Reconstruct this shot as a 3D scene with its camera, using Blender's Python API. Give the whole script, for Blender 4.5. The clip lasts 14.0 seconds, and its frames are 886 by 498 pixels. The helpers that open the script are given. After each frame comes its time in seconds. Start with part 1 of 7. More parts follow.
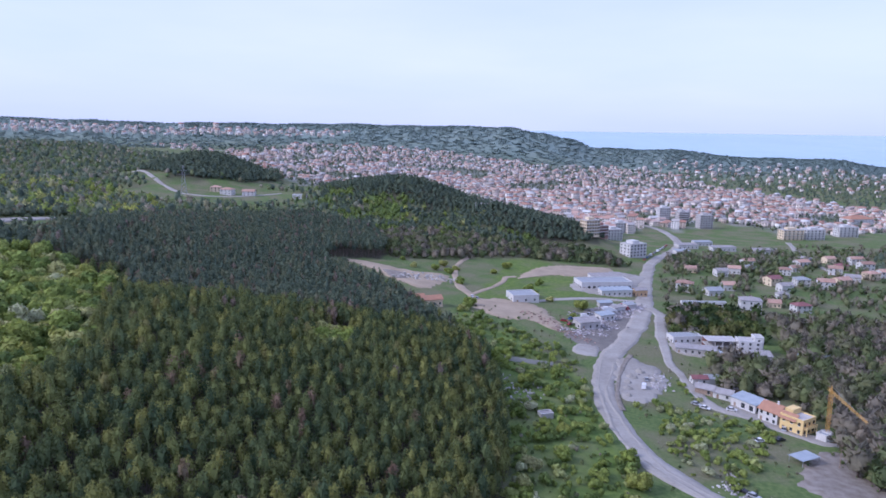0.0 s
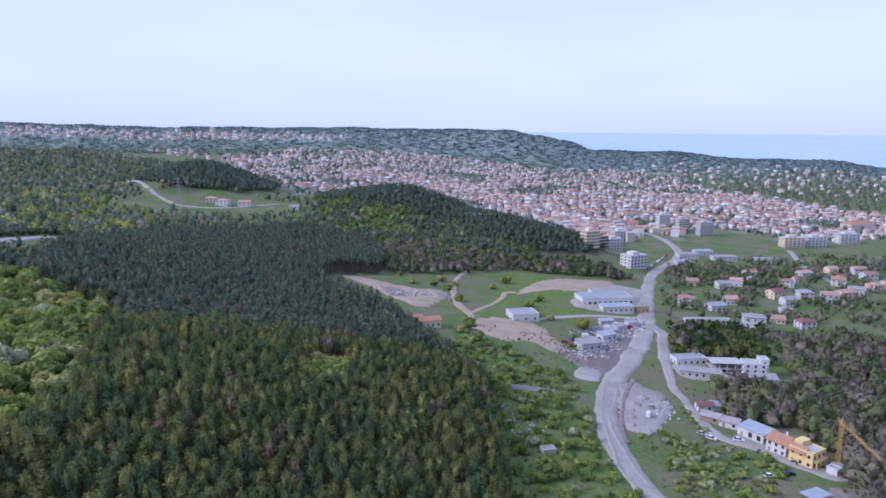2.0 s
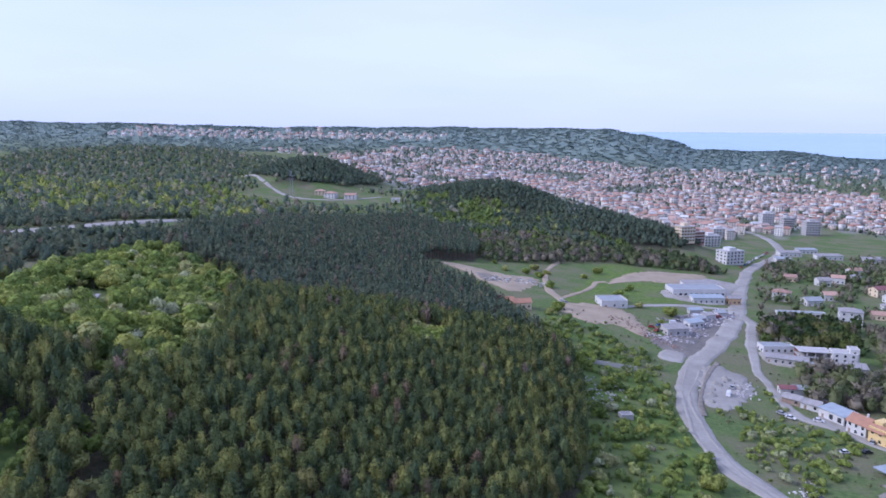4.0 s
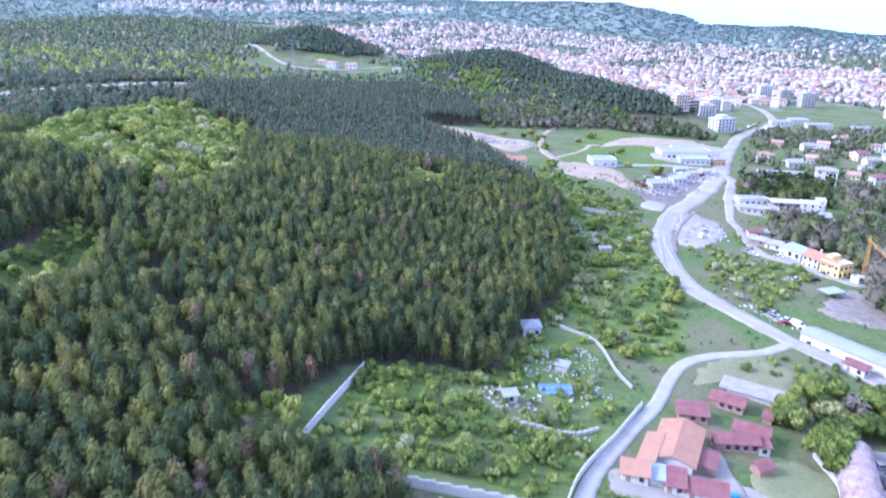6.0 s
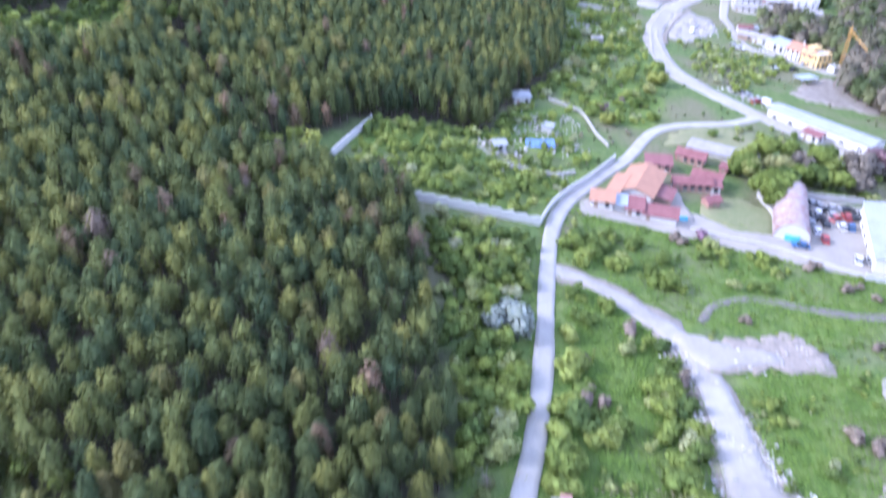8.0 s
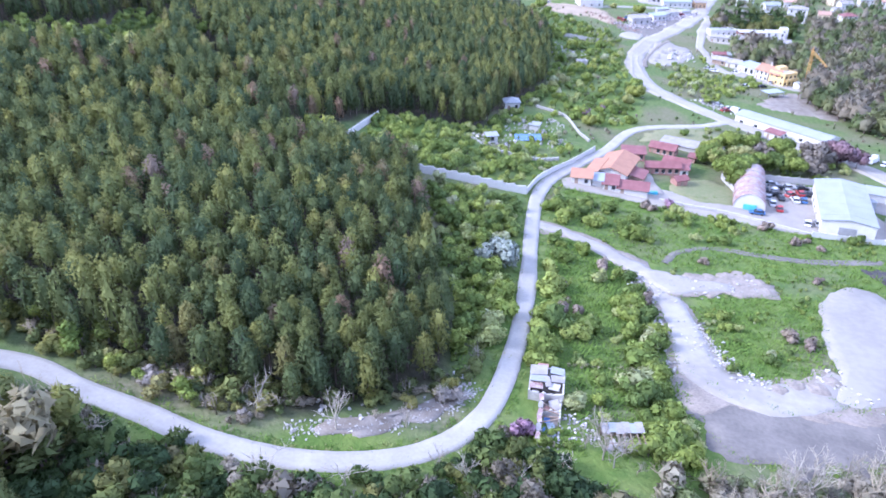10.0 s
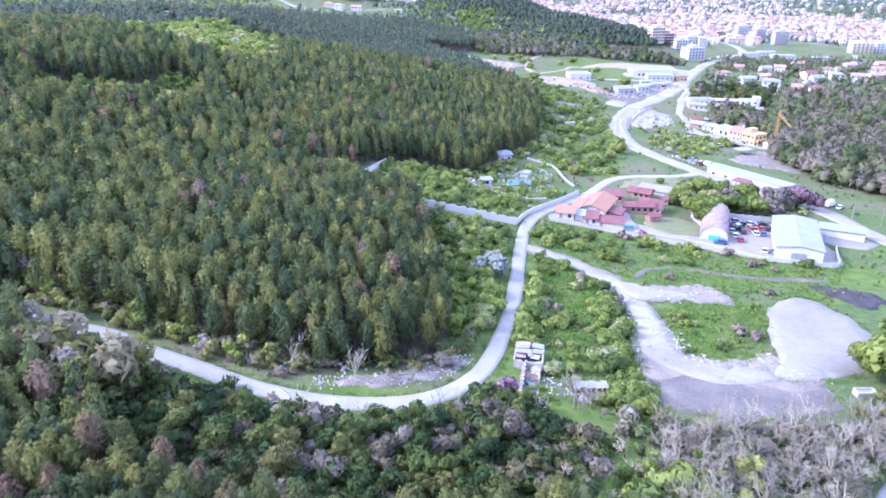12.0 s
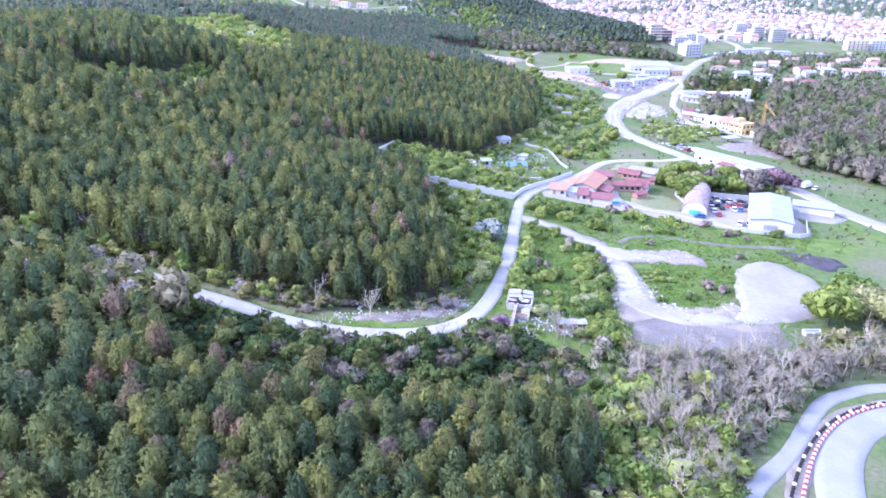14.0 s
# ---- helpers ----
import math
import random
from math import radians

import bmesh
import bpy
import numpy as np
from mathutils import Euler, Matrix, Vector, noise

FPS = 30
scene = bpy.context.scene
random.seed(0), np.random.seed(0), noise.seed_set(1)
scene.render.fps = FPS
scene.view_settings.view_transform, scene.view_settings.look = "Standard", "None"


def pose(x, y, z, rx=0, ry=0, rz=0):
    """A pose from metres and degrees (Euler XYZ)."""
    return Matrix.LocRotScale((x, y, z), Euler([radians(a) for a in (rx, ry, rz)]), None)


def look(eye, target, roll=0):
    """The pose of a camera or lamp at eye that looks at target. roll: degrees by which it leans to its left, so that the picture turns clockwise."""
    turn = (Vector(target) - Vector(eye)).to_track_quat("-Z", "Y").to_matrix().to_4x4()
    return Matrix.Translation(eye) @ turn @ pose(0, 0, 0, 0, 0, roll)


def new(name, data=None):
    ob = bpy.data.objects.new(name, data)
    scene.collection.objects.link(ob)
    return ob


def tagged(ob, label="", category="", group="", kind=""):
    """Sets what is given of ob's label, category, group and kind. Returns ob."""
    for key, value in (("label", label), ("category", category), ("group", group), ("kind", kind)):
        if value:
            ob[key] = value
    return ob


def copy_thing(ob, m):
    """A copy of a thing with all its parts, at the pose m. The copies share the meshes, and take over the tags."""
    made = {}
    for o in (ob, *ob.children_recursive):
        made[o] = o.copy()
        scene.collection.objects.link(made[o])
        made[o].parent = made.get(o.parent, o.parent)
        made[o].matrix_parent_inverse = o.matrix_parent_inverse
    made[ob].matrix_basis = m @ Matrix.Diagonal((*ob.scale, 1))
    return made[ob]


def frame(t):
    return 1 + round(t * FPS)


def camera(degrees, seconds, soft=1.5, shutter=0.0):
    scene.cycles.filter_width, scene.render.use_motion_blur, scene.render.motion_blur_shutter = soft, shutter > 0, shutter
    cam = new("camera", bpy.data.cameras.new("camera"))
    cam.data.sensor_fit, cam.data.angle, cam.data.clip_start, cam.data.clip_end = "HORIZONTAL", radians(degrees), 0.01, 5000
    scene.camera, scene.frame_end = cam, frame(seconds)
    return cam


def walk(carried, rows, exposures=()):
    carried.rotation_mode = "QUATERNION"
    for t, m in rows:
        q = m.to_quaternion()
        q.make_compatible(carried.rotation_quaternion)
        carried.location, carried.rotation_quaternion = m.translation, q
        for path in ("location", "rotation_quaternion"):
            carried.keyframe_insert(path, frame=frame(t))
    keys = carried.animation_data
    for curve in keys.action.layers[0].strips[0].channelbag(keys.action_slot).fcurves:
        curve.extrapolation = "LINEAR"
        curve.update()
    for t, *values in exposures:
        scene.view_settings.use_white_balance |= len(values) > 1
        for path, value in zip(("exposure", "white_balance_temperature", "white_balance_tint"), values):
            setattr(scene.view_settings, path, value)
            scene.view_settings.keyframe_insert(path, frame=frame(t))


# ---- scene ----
cam = camera(64.6, 14.0, soft=1.65, shutter=0.5)
METRES, EYE, TILT, LEAN, TURN = 200.0, 120.0, -9.7, -0.85, 0.0
ROWS = [
    (0.0, 0.0, 0.0, 0.0, 0.0, 0.0, -0.0),
    (0.5, -0.0062, 0.0249, 0.0153, -0.09, 0.01, 0.09),
    (1.0, -0.0047, 0.0435, 0.0331, -0.14, 0.03, 0.15),
    (1.5, -0.002, 0.0488, 0.0472, -0.15, 0.04, 0.23),
    (2.0, 0.0007, 0.0401, 0.0557, -0.13, 0.04, 0.34),
    (2.5, 0.0039, 0.0183, 0.0518, -0.08, 0.05, 0.43),
    (3.0, 0.0084, -0.0188, 0.0424, 0.28, 0.02, 0.41),
    (3.2, 0.0103, -0.0373, 0.0352, 2.83, 0.09, -0.09),
    (3.5, 0.0132, -0.06, 0.0262, 6.2, 0.1, -0.7),
    (4.0, 0.0187, -0.096, 0.0098, 7.8, 0.05, -0.88),
    (5.0, 0.0297, -0.169, -0.0252, 7.85, -0.6, -0.88),
    (5.3, 0.0331, -0.1905, -0.0352, 7.85, -2.91, -0.89),
    (5.5, 0.0354, -0.2061, -0.043, 7.85, -4.86, -0.96),
    (6.0, 0.0412, -0.245, -0.0621, 7.83, -9.48, -1.01),
    (6.5, 0.047, -0.2827, -0.0807, 7.84, -11.1, -1.02),
    (7.0, 0.053, -0.3203, -0.0987, 7.86, -11.21, -1.05),
    (7.5, 0.058, -0.3569, -0.1157, 7.85, -12.35, -1.1),
    (8.0, 0.0642, -0.3949, -0.1339, 7.81, -22.95, -1.23),
    (8.5, 0.0707, -0.434, -0.1547, 7.79, -26.92, -1.15),
    (8.7, 0.0736, -0.4495, -0.1615, 7.79, -26.48, -1.09),
    (10.8, 0.0977, -0.604, -0.2205, 7.75, -13.55, -0.57),
    (11.0, 0.0999, -0.6189, -0.2241, 7.78, -12.78, -0.6),
    (11.5, 0.1052, -0.6551, -0.2313, 7.78, -12.27, -0.59),
    (12.0, 0.1106, -0.6905, -0.2388, 7.8, -12.28, -0.57),
    (12.5, 0.1156, -0.7242, -0.2459, 7.85, -12.29, -0.56),
    (13.0, 0.1202, -0.7555, -0.2521, 7.91, -12.31, -0.58),
    (13.5, 0.1243, -0.783, -0.2577, 8.0, -12.32, -0.59),
    (14.0, 0.1274, -0.8044, -0.2623, 8.1, -12.33, -0.64),
]
EXPOSURES = [(0.0, 0.08, 5150, 28), (3.2, 0.08, 5150, 28), (5.3, 0.6, 4900, 24), (6.0, 1.22, 4830, 26), (7.5, 1.36, 4830, 28), (8.0, 1.38, 5050, 25), (8.5, 1.32, 5150, 22), (11.0, 1.40, 4950, 28), (14.0, 1.56, 4950, 31)]
walk(cam, [(t, pose(0, 0, EYE, TILT, LEAN, TURN) @ pose(METRES * x, METRES * y, METRES * z, 90 + pitch, roll, yaw)) for t, x, y, z, yaw, pitch, roll in ROWS], EXPOSURES)

# ---- sky, sun ----
SUN_AZ, SUN_EL = 256.0, 36.0        # compass-like: degrees clockwise from +y
world = bpy.data.worlds.new("sky")
scene.world = world
world.use_nodes = True
wn, wl = world.node_tree.nodes, world.node_tree.links
wn.clear()
w_out, w_bg, w_sky = wn.new("ShaderNodeOutputWorld"), wn.new("ShaderNodeBackground"), wn.new("ShaderNodeTexSky")
w_sky.sky_type, w_sky.sun_disc = "NISHITA", False
w_sky.sun_elevation, w_sky.sun_rotation = radians(SUN_EL), radians(SUN_AZ)
w_sky.air_density, w_sky.dust_density, w_sky.ozone_density = 1.0, 2.0, 1.5
w_mix, w_veil, w_noise, w_ramp = wn.new("ShaderNodeMixRGB"), wn.new("ShaderNodeMixRGB"), wn.new("ShaderNodeTexNoise"), wn.new("ShaderNodeValToRGB")
w_coord, w_map = wn.new("ShaderNodeTexCoord"), wn.new("ShaderNodeMapping")
w_map.inputs["Scale"].default_value = (1.0, 1.0, 5.0)
w_noise.inputs["Scale"].default_value, w_noise.inputs["Detail"].default_value = 1.6, 5.0
w_ramp.color_ramp.elements[0].position, w_ramp.color_ramp.elements[1].position = 0.35, 0.75
wl.new(w_coord.outputs["Generated"], w_map.inputs["Vector"])
wl.new(w_map.outputs["Vector"], w_noise.inputs["Vector"])
wl.new(w_noise.outputs["Fac"], w_ramp.inputs["Fac"])
w_veil.inputs[1].default_value, w_veil.inputs[2].default_value = (5.5, 6.05, 7.3, 1), (6.7, 6.9, 7.75, 1)
wl.new(w_ramp.outputs["Color"], w_veil.inputs[0])
w_sep, w_rise, w_low = wn.new("ShaderNodeSeparateXYZ"), wn.new("ShaderNodeMapRange"), wn.new("ShaderNodeMixRGB")
wl.new(w_coord.outputs["Generated"], w_sep.inputs[0])
wl.new(w_sep.outputs["Z"], w_rise.inputs["Value"])      # the veil is brighter low down than overhead
w_rise.inputs["From Min"].default_value, w_rise.inputs["From Max"].default_value = 0.1, 0.7
w_low.blend_type, w_low.inputs[2].default_value = "MULTIPLY", (0.78, 0.81, 0.88, 1)
wl.new(w_rise.outputs["Result"], w_low.inputs[0])
wl.new(w_veil.outputs["Color"], w_low.inputs[1])
w_mix.inputs[0].default_value = 0.8     # a thin high veil of cloud over most of the sky
wl.new(w_sky.outputs["Color"], w_mix.inputs[1])
wl.new(w_low.outputs["Color"], w_mix.inputs[2])
wl.new(w_mix.outputs["Color"], w_bg.inputs["Color"])
w_bg.inputs["Strength"].default_value = 0.135
wl.new(w_bg.outputs["Background"], w_out.inputs["Surface"])

sun = new("sun", bpy.data.lights.new("sun", "SUN"))
sun.data.energy, sun.data.angle, sun.data.color = 2.5, radians(18), (1.0, 0.92, 0.78)
sun.matrix_world = look((0, 0, 400), Vector((0, 0, 400)) - Vector((math.sin(radians(SUN_AZ)) * math.cos(radians(SUN_EL)), math.cos(radians(SUN_AZ)) * math.cos(radians(SUN_EL)), math.sin(radians(SUN_EL)))))

# ---- materials ----
def mat(name, base, alt=None, scale=0.5, rough=0.9, bump=0.3, bump_scale=4.0, metal=0.0, spread=0.0, source="", fine=0.35):
    """A surface of two colours mixed by large and small noise; spread varies its brightness by piece (source: object or island)."""
    m = bpy.data.materials.new(name)
    m.use_nodes = True
    n, l = m.node_tree.nodes, m.node_tree.links
    b = n["Principled BSDF"]
    b.inputs["Roughness"].default_value, b.inputs["Metallic"].default_value = rough, metal
    b.inputs["Specular IOR Level"].default_value = 0.25
    alt = alt or tuple(c * 0.75 for c in base)
    co = n.new("ShaderNodeTexCoord")
    big, small = n.new("ShaderNodeTexNoise"), n.new("ShaderNodeTexNoise")
    for t, s, d in ((big, scale, 4), (small, scale * 9, 3)):
        t.inputs["Scale"].default_value, t.inputs["Detail"].default_value = s, d
        l.new(co.outputs["Object"], t.inputs["Vector"])
    ramp = n.new("ShaderNodeValToRGB")
    ramp.color_ramp.elements[0].position, ramp.color_ramp.elements[1].position = 0.38, 0.64
    mixf = n.new("ShaderNodeMath")
    mixf.operation = "MULTIPLY_ADD"
    l.new(small.outputs["Fac"], mixf.inputs[0])
    mixf.inputs[1].default_value = fine
    sub = n.new("ShaderNodeMath")
    sub.operation = "MULTIPLY_ADD"
    l.new(big.outputs["Fac"], sub.inputs[0])
    sub.inputs[1].default_value, sub.inputs[2].default_value = 1.0 - fine, 0.0
    l.new(sub.outputs[0], mixf.inputs[2])
    l.new(mixf.outputs[0], ramp.inputs["Fac"])
    mix = n.new("ShaderNodeMixRGB")
    mix.inputs[1].default_value, mix.inputs[2].default_value = (*base, 1), (*alt, 1)
    l.new(ramp.outputs["Color"], mix.inputs[0])
    colour = mix.outputs["Color"]
    if spread:
        if source == "island":
            rnd = n.new("ShaderNodeNewGeometry").outputs["Random Per Island"]
        else:
            rnd = n.new("ShaderNodeObjectInfo").outputs["Random"]
        mr = n.new("ShaderNodeMapRange")
        mr.inputs["To Min"].default_value, mr.inputs["To Max"].default_value = 1 - spread, 1 + spread
        l.new(rnd, mr.inputs["Value"])
        hs = n.new("ShaderNodeHueSaturation")
        l.new(mr.outputs["Result"], hs.inputs["Value"])
        l.new(colour, hs.inputs["Color"])
        colour = hs.outputs["Color"]
    l.new(colour, b.inputs["Base Color"])
    if bump:
        bn, bt = n.new("ShaderNodeBump"), n.new("ShaderNodeTexNoise")
        bt.inputs["Scale"].default_value, bt.inputs["Detail"].default_value = bump_scale, 4
        l.new(co.outputs["Object"], bt.inputs["Vector"])
        bn.inputs["Strength"].default_value, bn.inputs["Distance"].default_value = bump, 0.1
        l.new(bt.outputs["Fac"], bn.inputs["Height"])
        l.new(bn.outputs["Normal"], b.inputs["Normal"])
    return m


def ramp_mat(name, stops, source, rough=0.85, island=0.3, leafy=True):
    """A colour from a ramp of natural kinds, chosen per plant or house: by the object, or by the mesh's own 'tint'; each leaf differs a little."""
    m = bpy.data.materials.new(name)
    m.use_nodes = True
    n, l = m.node_tree.nodes, m.node_tree.links
    b = n["Principled BSDF"]
    b.inputs["Roughness"].default_value = rough
    b.inputs["Specular IOR Level"].default_value = 0.2
    if source == "object":
        v = n.new("ShaderNodeObjectInfo").outputs["Random"]
    else:
        a = n.new("ShaderNodeAttribute")
        a.attribute_name = "tint"
        v = a.outputs["Fac"]
    ramp = n.new("ShaderNodeValToRGB")
    e = ramp.color_ramp.elements
    while len(e) < len(stops):
        e.new(0.5)
    for k, (p, c) in zip(e, stops):
        k.position, k.color = p, (*c, 1)
    l.new(v, ramp.inputs["Fac"])
    colour = ramp.outputs["Color"]
    if island:
        g = n.new("ShaderNodeNewGeometry")
        mr = n.new("ShaderNodeMapRange")
        mr.inputs["To Min"].default_value, mr.inputs["To Max"].default_value = 1 - island, 1 + island
        l.new(g.outputs["Random Per Island"], mr.inputs["Value"])
        hs = n.new("ShaderNodeHueSaturation")
        l.new(mr.outputs["Result"], hs.inputs["Value"])
        l.new(colour, hs.inputs["Color"])
        colour = hs.outputs["Color"]
    l.new(colour, b.inputs["Base Color"])
    if leafy:
        tr, mx = n.new("ShaderNodeBsdfTranslucent"), n.new("ShaderNodeMixShader")
        thin = n.new("ShaderNodeHueSaturation")      # light that comes through a leaf is brighter and yellower
        thin.inputs["Value"].default_value, thin.inputs["Hue"].default_value = 1.5, 0.49
        l.new(colour, thin.inputs["Color"])
        l.new(thin.outputs["Color"], tr.inputs["Color"])
        mx.inputs[0].default_value = 0.34
        l.new(b.outputs[0], mx.inputs[1])
        l.new(tr.outputs[0], mx.inputs[2])
        l.new(mx.outputs[0], n["Material Output"].inputs["Surface"])
    return m


PINE = [(0.0, (0.074, 0.112, 0.056)), (0.35, (0.126, 0.162, 0.064)), (0.65, (0.188, 0.214, 0.070)), (0.88, (0.252, 0.260, 0.078)), (0.945, (0.20, 0.165, 0.10)), (0.975, (0.28, 0.200, 0.130)), (1.0, (0.23, 0.195, 0.155))]
# needles of the distant stands: bluer, with distance haze put into the colour
PINE_HAZED = [(0.0, (0.090, 0.126, 0.092)), (0.5, (0.126, 0.162, 0.104)), (0.8, (0.168, 0.190, 0.112)), (0.92, (0.175, 0.145, 0.105)), (1.0, (0.20, 0.17, 0.145))]
LEAF = [(0.0, (0.125, 0.182, 0.056)), (0.3, (0.185, 0.248, 0.064)), (0.6, (0.258, 0.320, 0.074)), (0.85, (0.320, 0.375, 0.105)), (0.96, (0.36, 0.39, 0.17)), (1.0, (0.42, 0.44, 0.28))]
SCRUB = [(0.0, (0.111, 0.169, 0.068)), (0.35, (0.156, 0.208, 0.082)), (0.55, (0.221, 0.247, 0.115)), (0.75, (0.265, 0.245, 0.165)), (1.0, (0.355, 0.325, 0.26))]
BRIGHT = [(0.0, (0.17, 0.24, 0.060)), (0.45, (0.26, 0.32, 0.075)), (0.75, (0.35, 0.37, 0.10)), (1.0, (0.41, 0.41, 0.20))]
# distant and ridge woods: haze painted in as paler, bluer leaf colours
FARWOOD_HAZED = [(0.0, (0.105, 0.145, 0.105)), (0.5, (0.135, 0.175, 0.115)), (0.8, (0.18, 0.21, 0.12)), (1.0, (0.23, 0.24, 0.17))]
RIDGE_HAZED = [(0.0, (0.185, 0.245, 0.225)), (0.5, (0.20, 0.262, 0.235)), (1.0, (0.22, 0.28, 0.245))]
WALLS = [(0.0, (0.72, 0.69, 0.64)), (0.3, (0.78, 0.76, 0.72)), (0.5, (0.66, 0.56, 0.47)), (0.7, (0.74, 0.69, 0.62)), (0.85, (0.58, 0.45, 0.36)), (1.0, (0.52, 0.50, 0.47))]
ROOFS = [(0.0, (0.35, 0.195, 0.145)), (0.35, (0.44, 0.275, 0.21)), (0.55, (0.49, 0.35, 0.285)), (0.70, (0.40, 0.33, 0.295)), (0.88, (0.45, 0.44, 0.42)), (1.0, (0.68, 0.67, 0.65))]
pine_needles, pine_mass = ramp_mat("pine_needles", PINE, "object", island=0.2), ramp_mat("pine_needles_in_mass", PINE, "tint", island=0.2)
leaf_single, leaf_mass = ramp_mat("spring_leaves", LEAF, "object", island=0.3), ramp_mat("spring_leaves_in_mass", LEAF, "tint", island=0.3)
scrub_mass = ramp_mat("scrub_twigs_and_leaves", SCRUB, "tint", island=0.3)
bright_single, bright_mass = ramp_mat("yellow_green_leaves", BRIGHT, "object"), ramp_mat("yellow_green_leaves_in_mass", BRIGHT, "tint")
hazed_pine = ramp_mat("pine_needles_hazed", PINE_HAZED, "tint", island=0.15)
hazed_ridge = ramp_mat("ridge_woodland_hazed", RIDGE_HAZED, "tint", island=0.06)
hazed_mass = ramp_mat("far_woodland_hazed", FARWOOD_HAZED, "tint", island=0.25)
town_wall, town_roof = ramp_mat("town_plaster", WALLS, "tint", island=0.08, leafy=False), ramp_mat("town_roof_tiles", ROOFS, "tint", island=0.1, leafy=False)
town_wall_one, town_roof_one = ramp_mat("plaster_by_house", WALLS, "object", island=0.05, leafy=False), ramp_mat("roof_tiles_by_house", ROOFS, "object", island=0.05, leafy=False)
old_tiles = mat("faded_roof_tiles", (0.36, 0.215, 0.16), (0.45, 0.31, 0.24), 0.4, bump=0.4, bump_scale=6, spread=0.25)
bark = mat("bark", (0.11, 0.085, 0.07), (0.2, 0.16, 0.13), 1.5)
twig_mass = ramp_mat("pale_twigs", [(0.0, (0.26, 0.222, 0.155)), (0.6, (0.34, 0.300, 0.220)), (1.0, (0.43, 0.375, 0.275))], "tint", island=0.15, leafy=False)
grass_blades = ramp_mat("grass_blades", [(0.0, (0.090, 0.158, 0.036)), (0.5, (0.150, 0.232, 0.044)), (0.8, (0.205, 0.268, 0.064)), (1.0, (0.25, 0.25, 0.11))], "tint", island=0.2)
dusky_leaves = mat("dusky_pink_leaves", (0.29, 0.225, 0.19), (0.21, 0.185, 0.125), 1.2, spread=0.2)
olive_mass = ramp_mat("olive_leaves", [(0.0, (0.13, 0.17, 0.07)), (0.4, (0.20, 0.23, 0.075)), (0.7, (0.29, 0.28, 0.09)), (0.85, (0.28, 0.25, 0.19)), (1.0, (0.36, 0.33, 0.30))], "tint", island=0.25)
dry_grass = mat("dry_grass", (0.25, 0.235, 0.13), (0.17, 0.195, 0.085), 0.12, bump=0.5, fine=0.5)
deep_mass = ramp_mat("deep_green_leaves", [(0.0, (0.052, 0.085, 0.036)), (0.4, (0.082, 0.125, 0.040)), (0.62, (0.14, 0.175, 0.052)), (0.78, (0.19, 0.19, 0.066)), (0.86, (0.19, 0.17, 0.125)), (1.0, (0.28, 0.255, 0.20))], "tint", island=0.3)
thicket_mass = ramp_mat("thicket_leaves_and_twigs", [(0.0, (0.10, 0.140, 0.065)), (0.35, (0.15, 0.19, 0.08)), (0.6, (0.205, 0.225, 0.105)), (0.75, (0.215, 0.20, 0.145)), (1.0, (0.29, 0.255, 0.195))], "tint", island=0.15)
grey_bark = mat("pale_grey_bark", (0.36, 0.325, 0.26), (0.47, 0.43, 0.35), 1.2, spread=0.25)
budding = mat("grey_brown_budding_twigs", (0.20, 0.175, 0.14), (0.27, 0.235, 0.185), 1.2, spread=0.2)
blossom_pink = mat("pink_blossom", (0.36, 0.22, 0.30), (0.25, 0.16, 0.20), 1.5)
blossom_white = mat("white_blossom", (0.36, 0.385, 0.36), (0.20, 0.255, 0.17), 1.4, fine=0.6)
purple_leaves = mat("dull_purple_leaves", (0.20, 0.13, 0.155), (0.28, 0.19, 0.20), 1.2)
gravel = mat("pale_limestone_gravel", (0.285, 0.262, 0.228), (0.395, 0.368, 0.325), 0.07, bump=0.5, bump_scale=2.0)
lane_asphalt = mat("worn_pale_asphalt", (0.34, 0.32, 0.285), (0.42, 0.395, 0.35), 0.2, bump=0.2)
rut_gravel = mat("compacted_grey_gravel", (0.31, 0.285, 0.245), (0.38, 0.35, 0.305), 0.15, bump=0.4)
spoil = mat("pinkish_tan_spoil", (0.33, 0.285, 0.235), (0.22, 0.19, 0.155), 0.25, bump=0.9, bump_scale=1.2, fine=0.5)
tan_sand = mat("tan_sandy_earth", (0.40, 0.32, 0.225), (0.31, 0.25, 0.175), 0.12, bump=0.6, bump_scale=1.5)
dirt = mat("tan_bare_earth", (0.19, 0.16, 0.125), (0.29, 0.26, 0.225), 0.35, bump=0.6, bump_scale=1.5)
white_fill = mat("white_crushed_stone", (0.335, 0.312, 0.276), (0.255, 0.235, 0.202), 0.07, bump=0.4, bump_scale=2.0)
grey_mud = mat("grey_wet_mud", (0.148, 0.135, 0.120), (0.23, 0.208, 0.18), 0.16, bump=0.5)
black_mud = mat("black_ash", (0.05, 0.045, 0.05), (0.10, 0.09, 0.09), 0.3)
concrete = mat("weathered_concrete", (0.495, 0.476, 0.457), (0.400, 0.381, 0.362), 0.4, bump=0.2)
yard_concrete = mat("pale_yard_concrete", (0.35, 0.32, 0.275), (0.28, 0.254, 0.217), 0.15, bump=0.2)
white_plaster = mat("white_plaster", (0.62, 0.61, 0.59), (0.53, 0.515, 0.49), 0.35, bump=0.1)
cream_plaster = mat("cream_plaster", (0.72, 0.60, 0.42), (0.64, 0.52, 0.36), 0.3, bump=0.1)
yellow_plaster = mat("yellow_plaster", (0.75, 0.56, 0.25), (0.67, 0.50, 0.23), 0.3, bump=0.1)
orange_plaster = mat("orange_plaster", (0.60, 0.42, 0.24), (0.54, 0.37, 0.22), 0.3, bump=0.1)
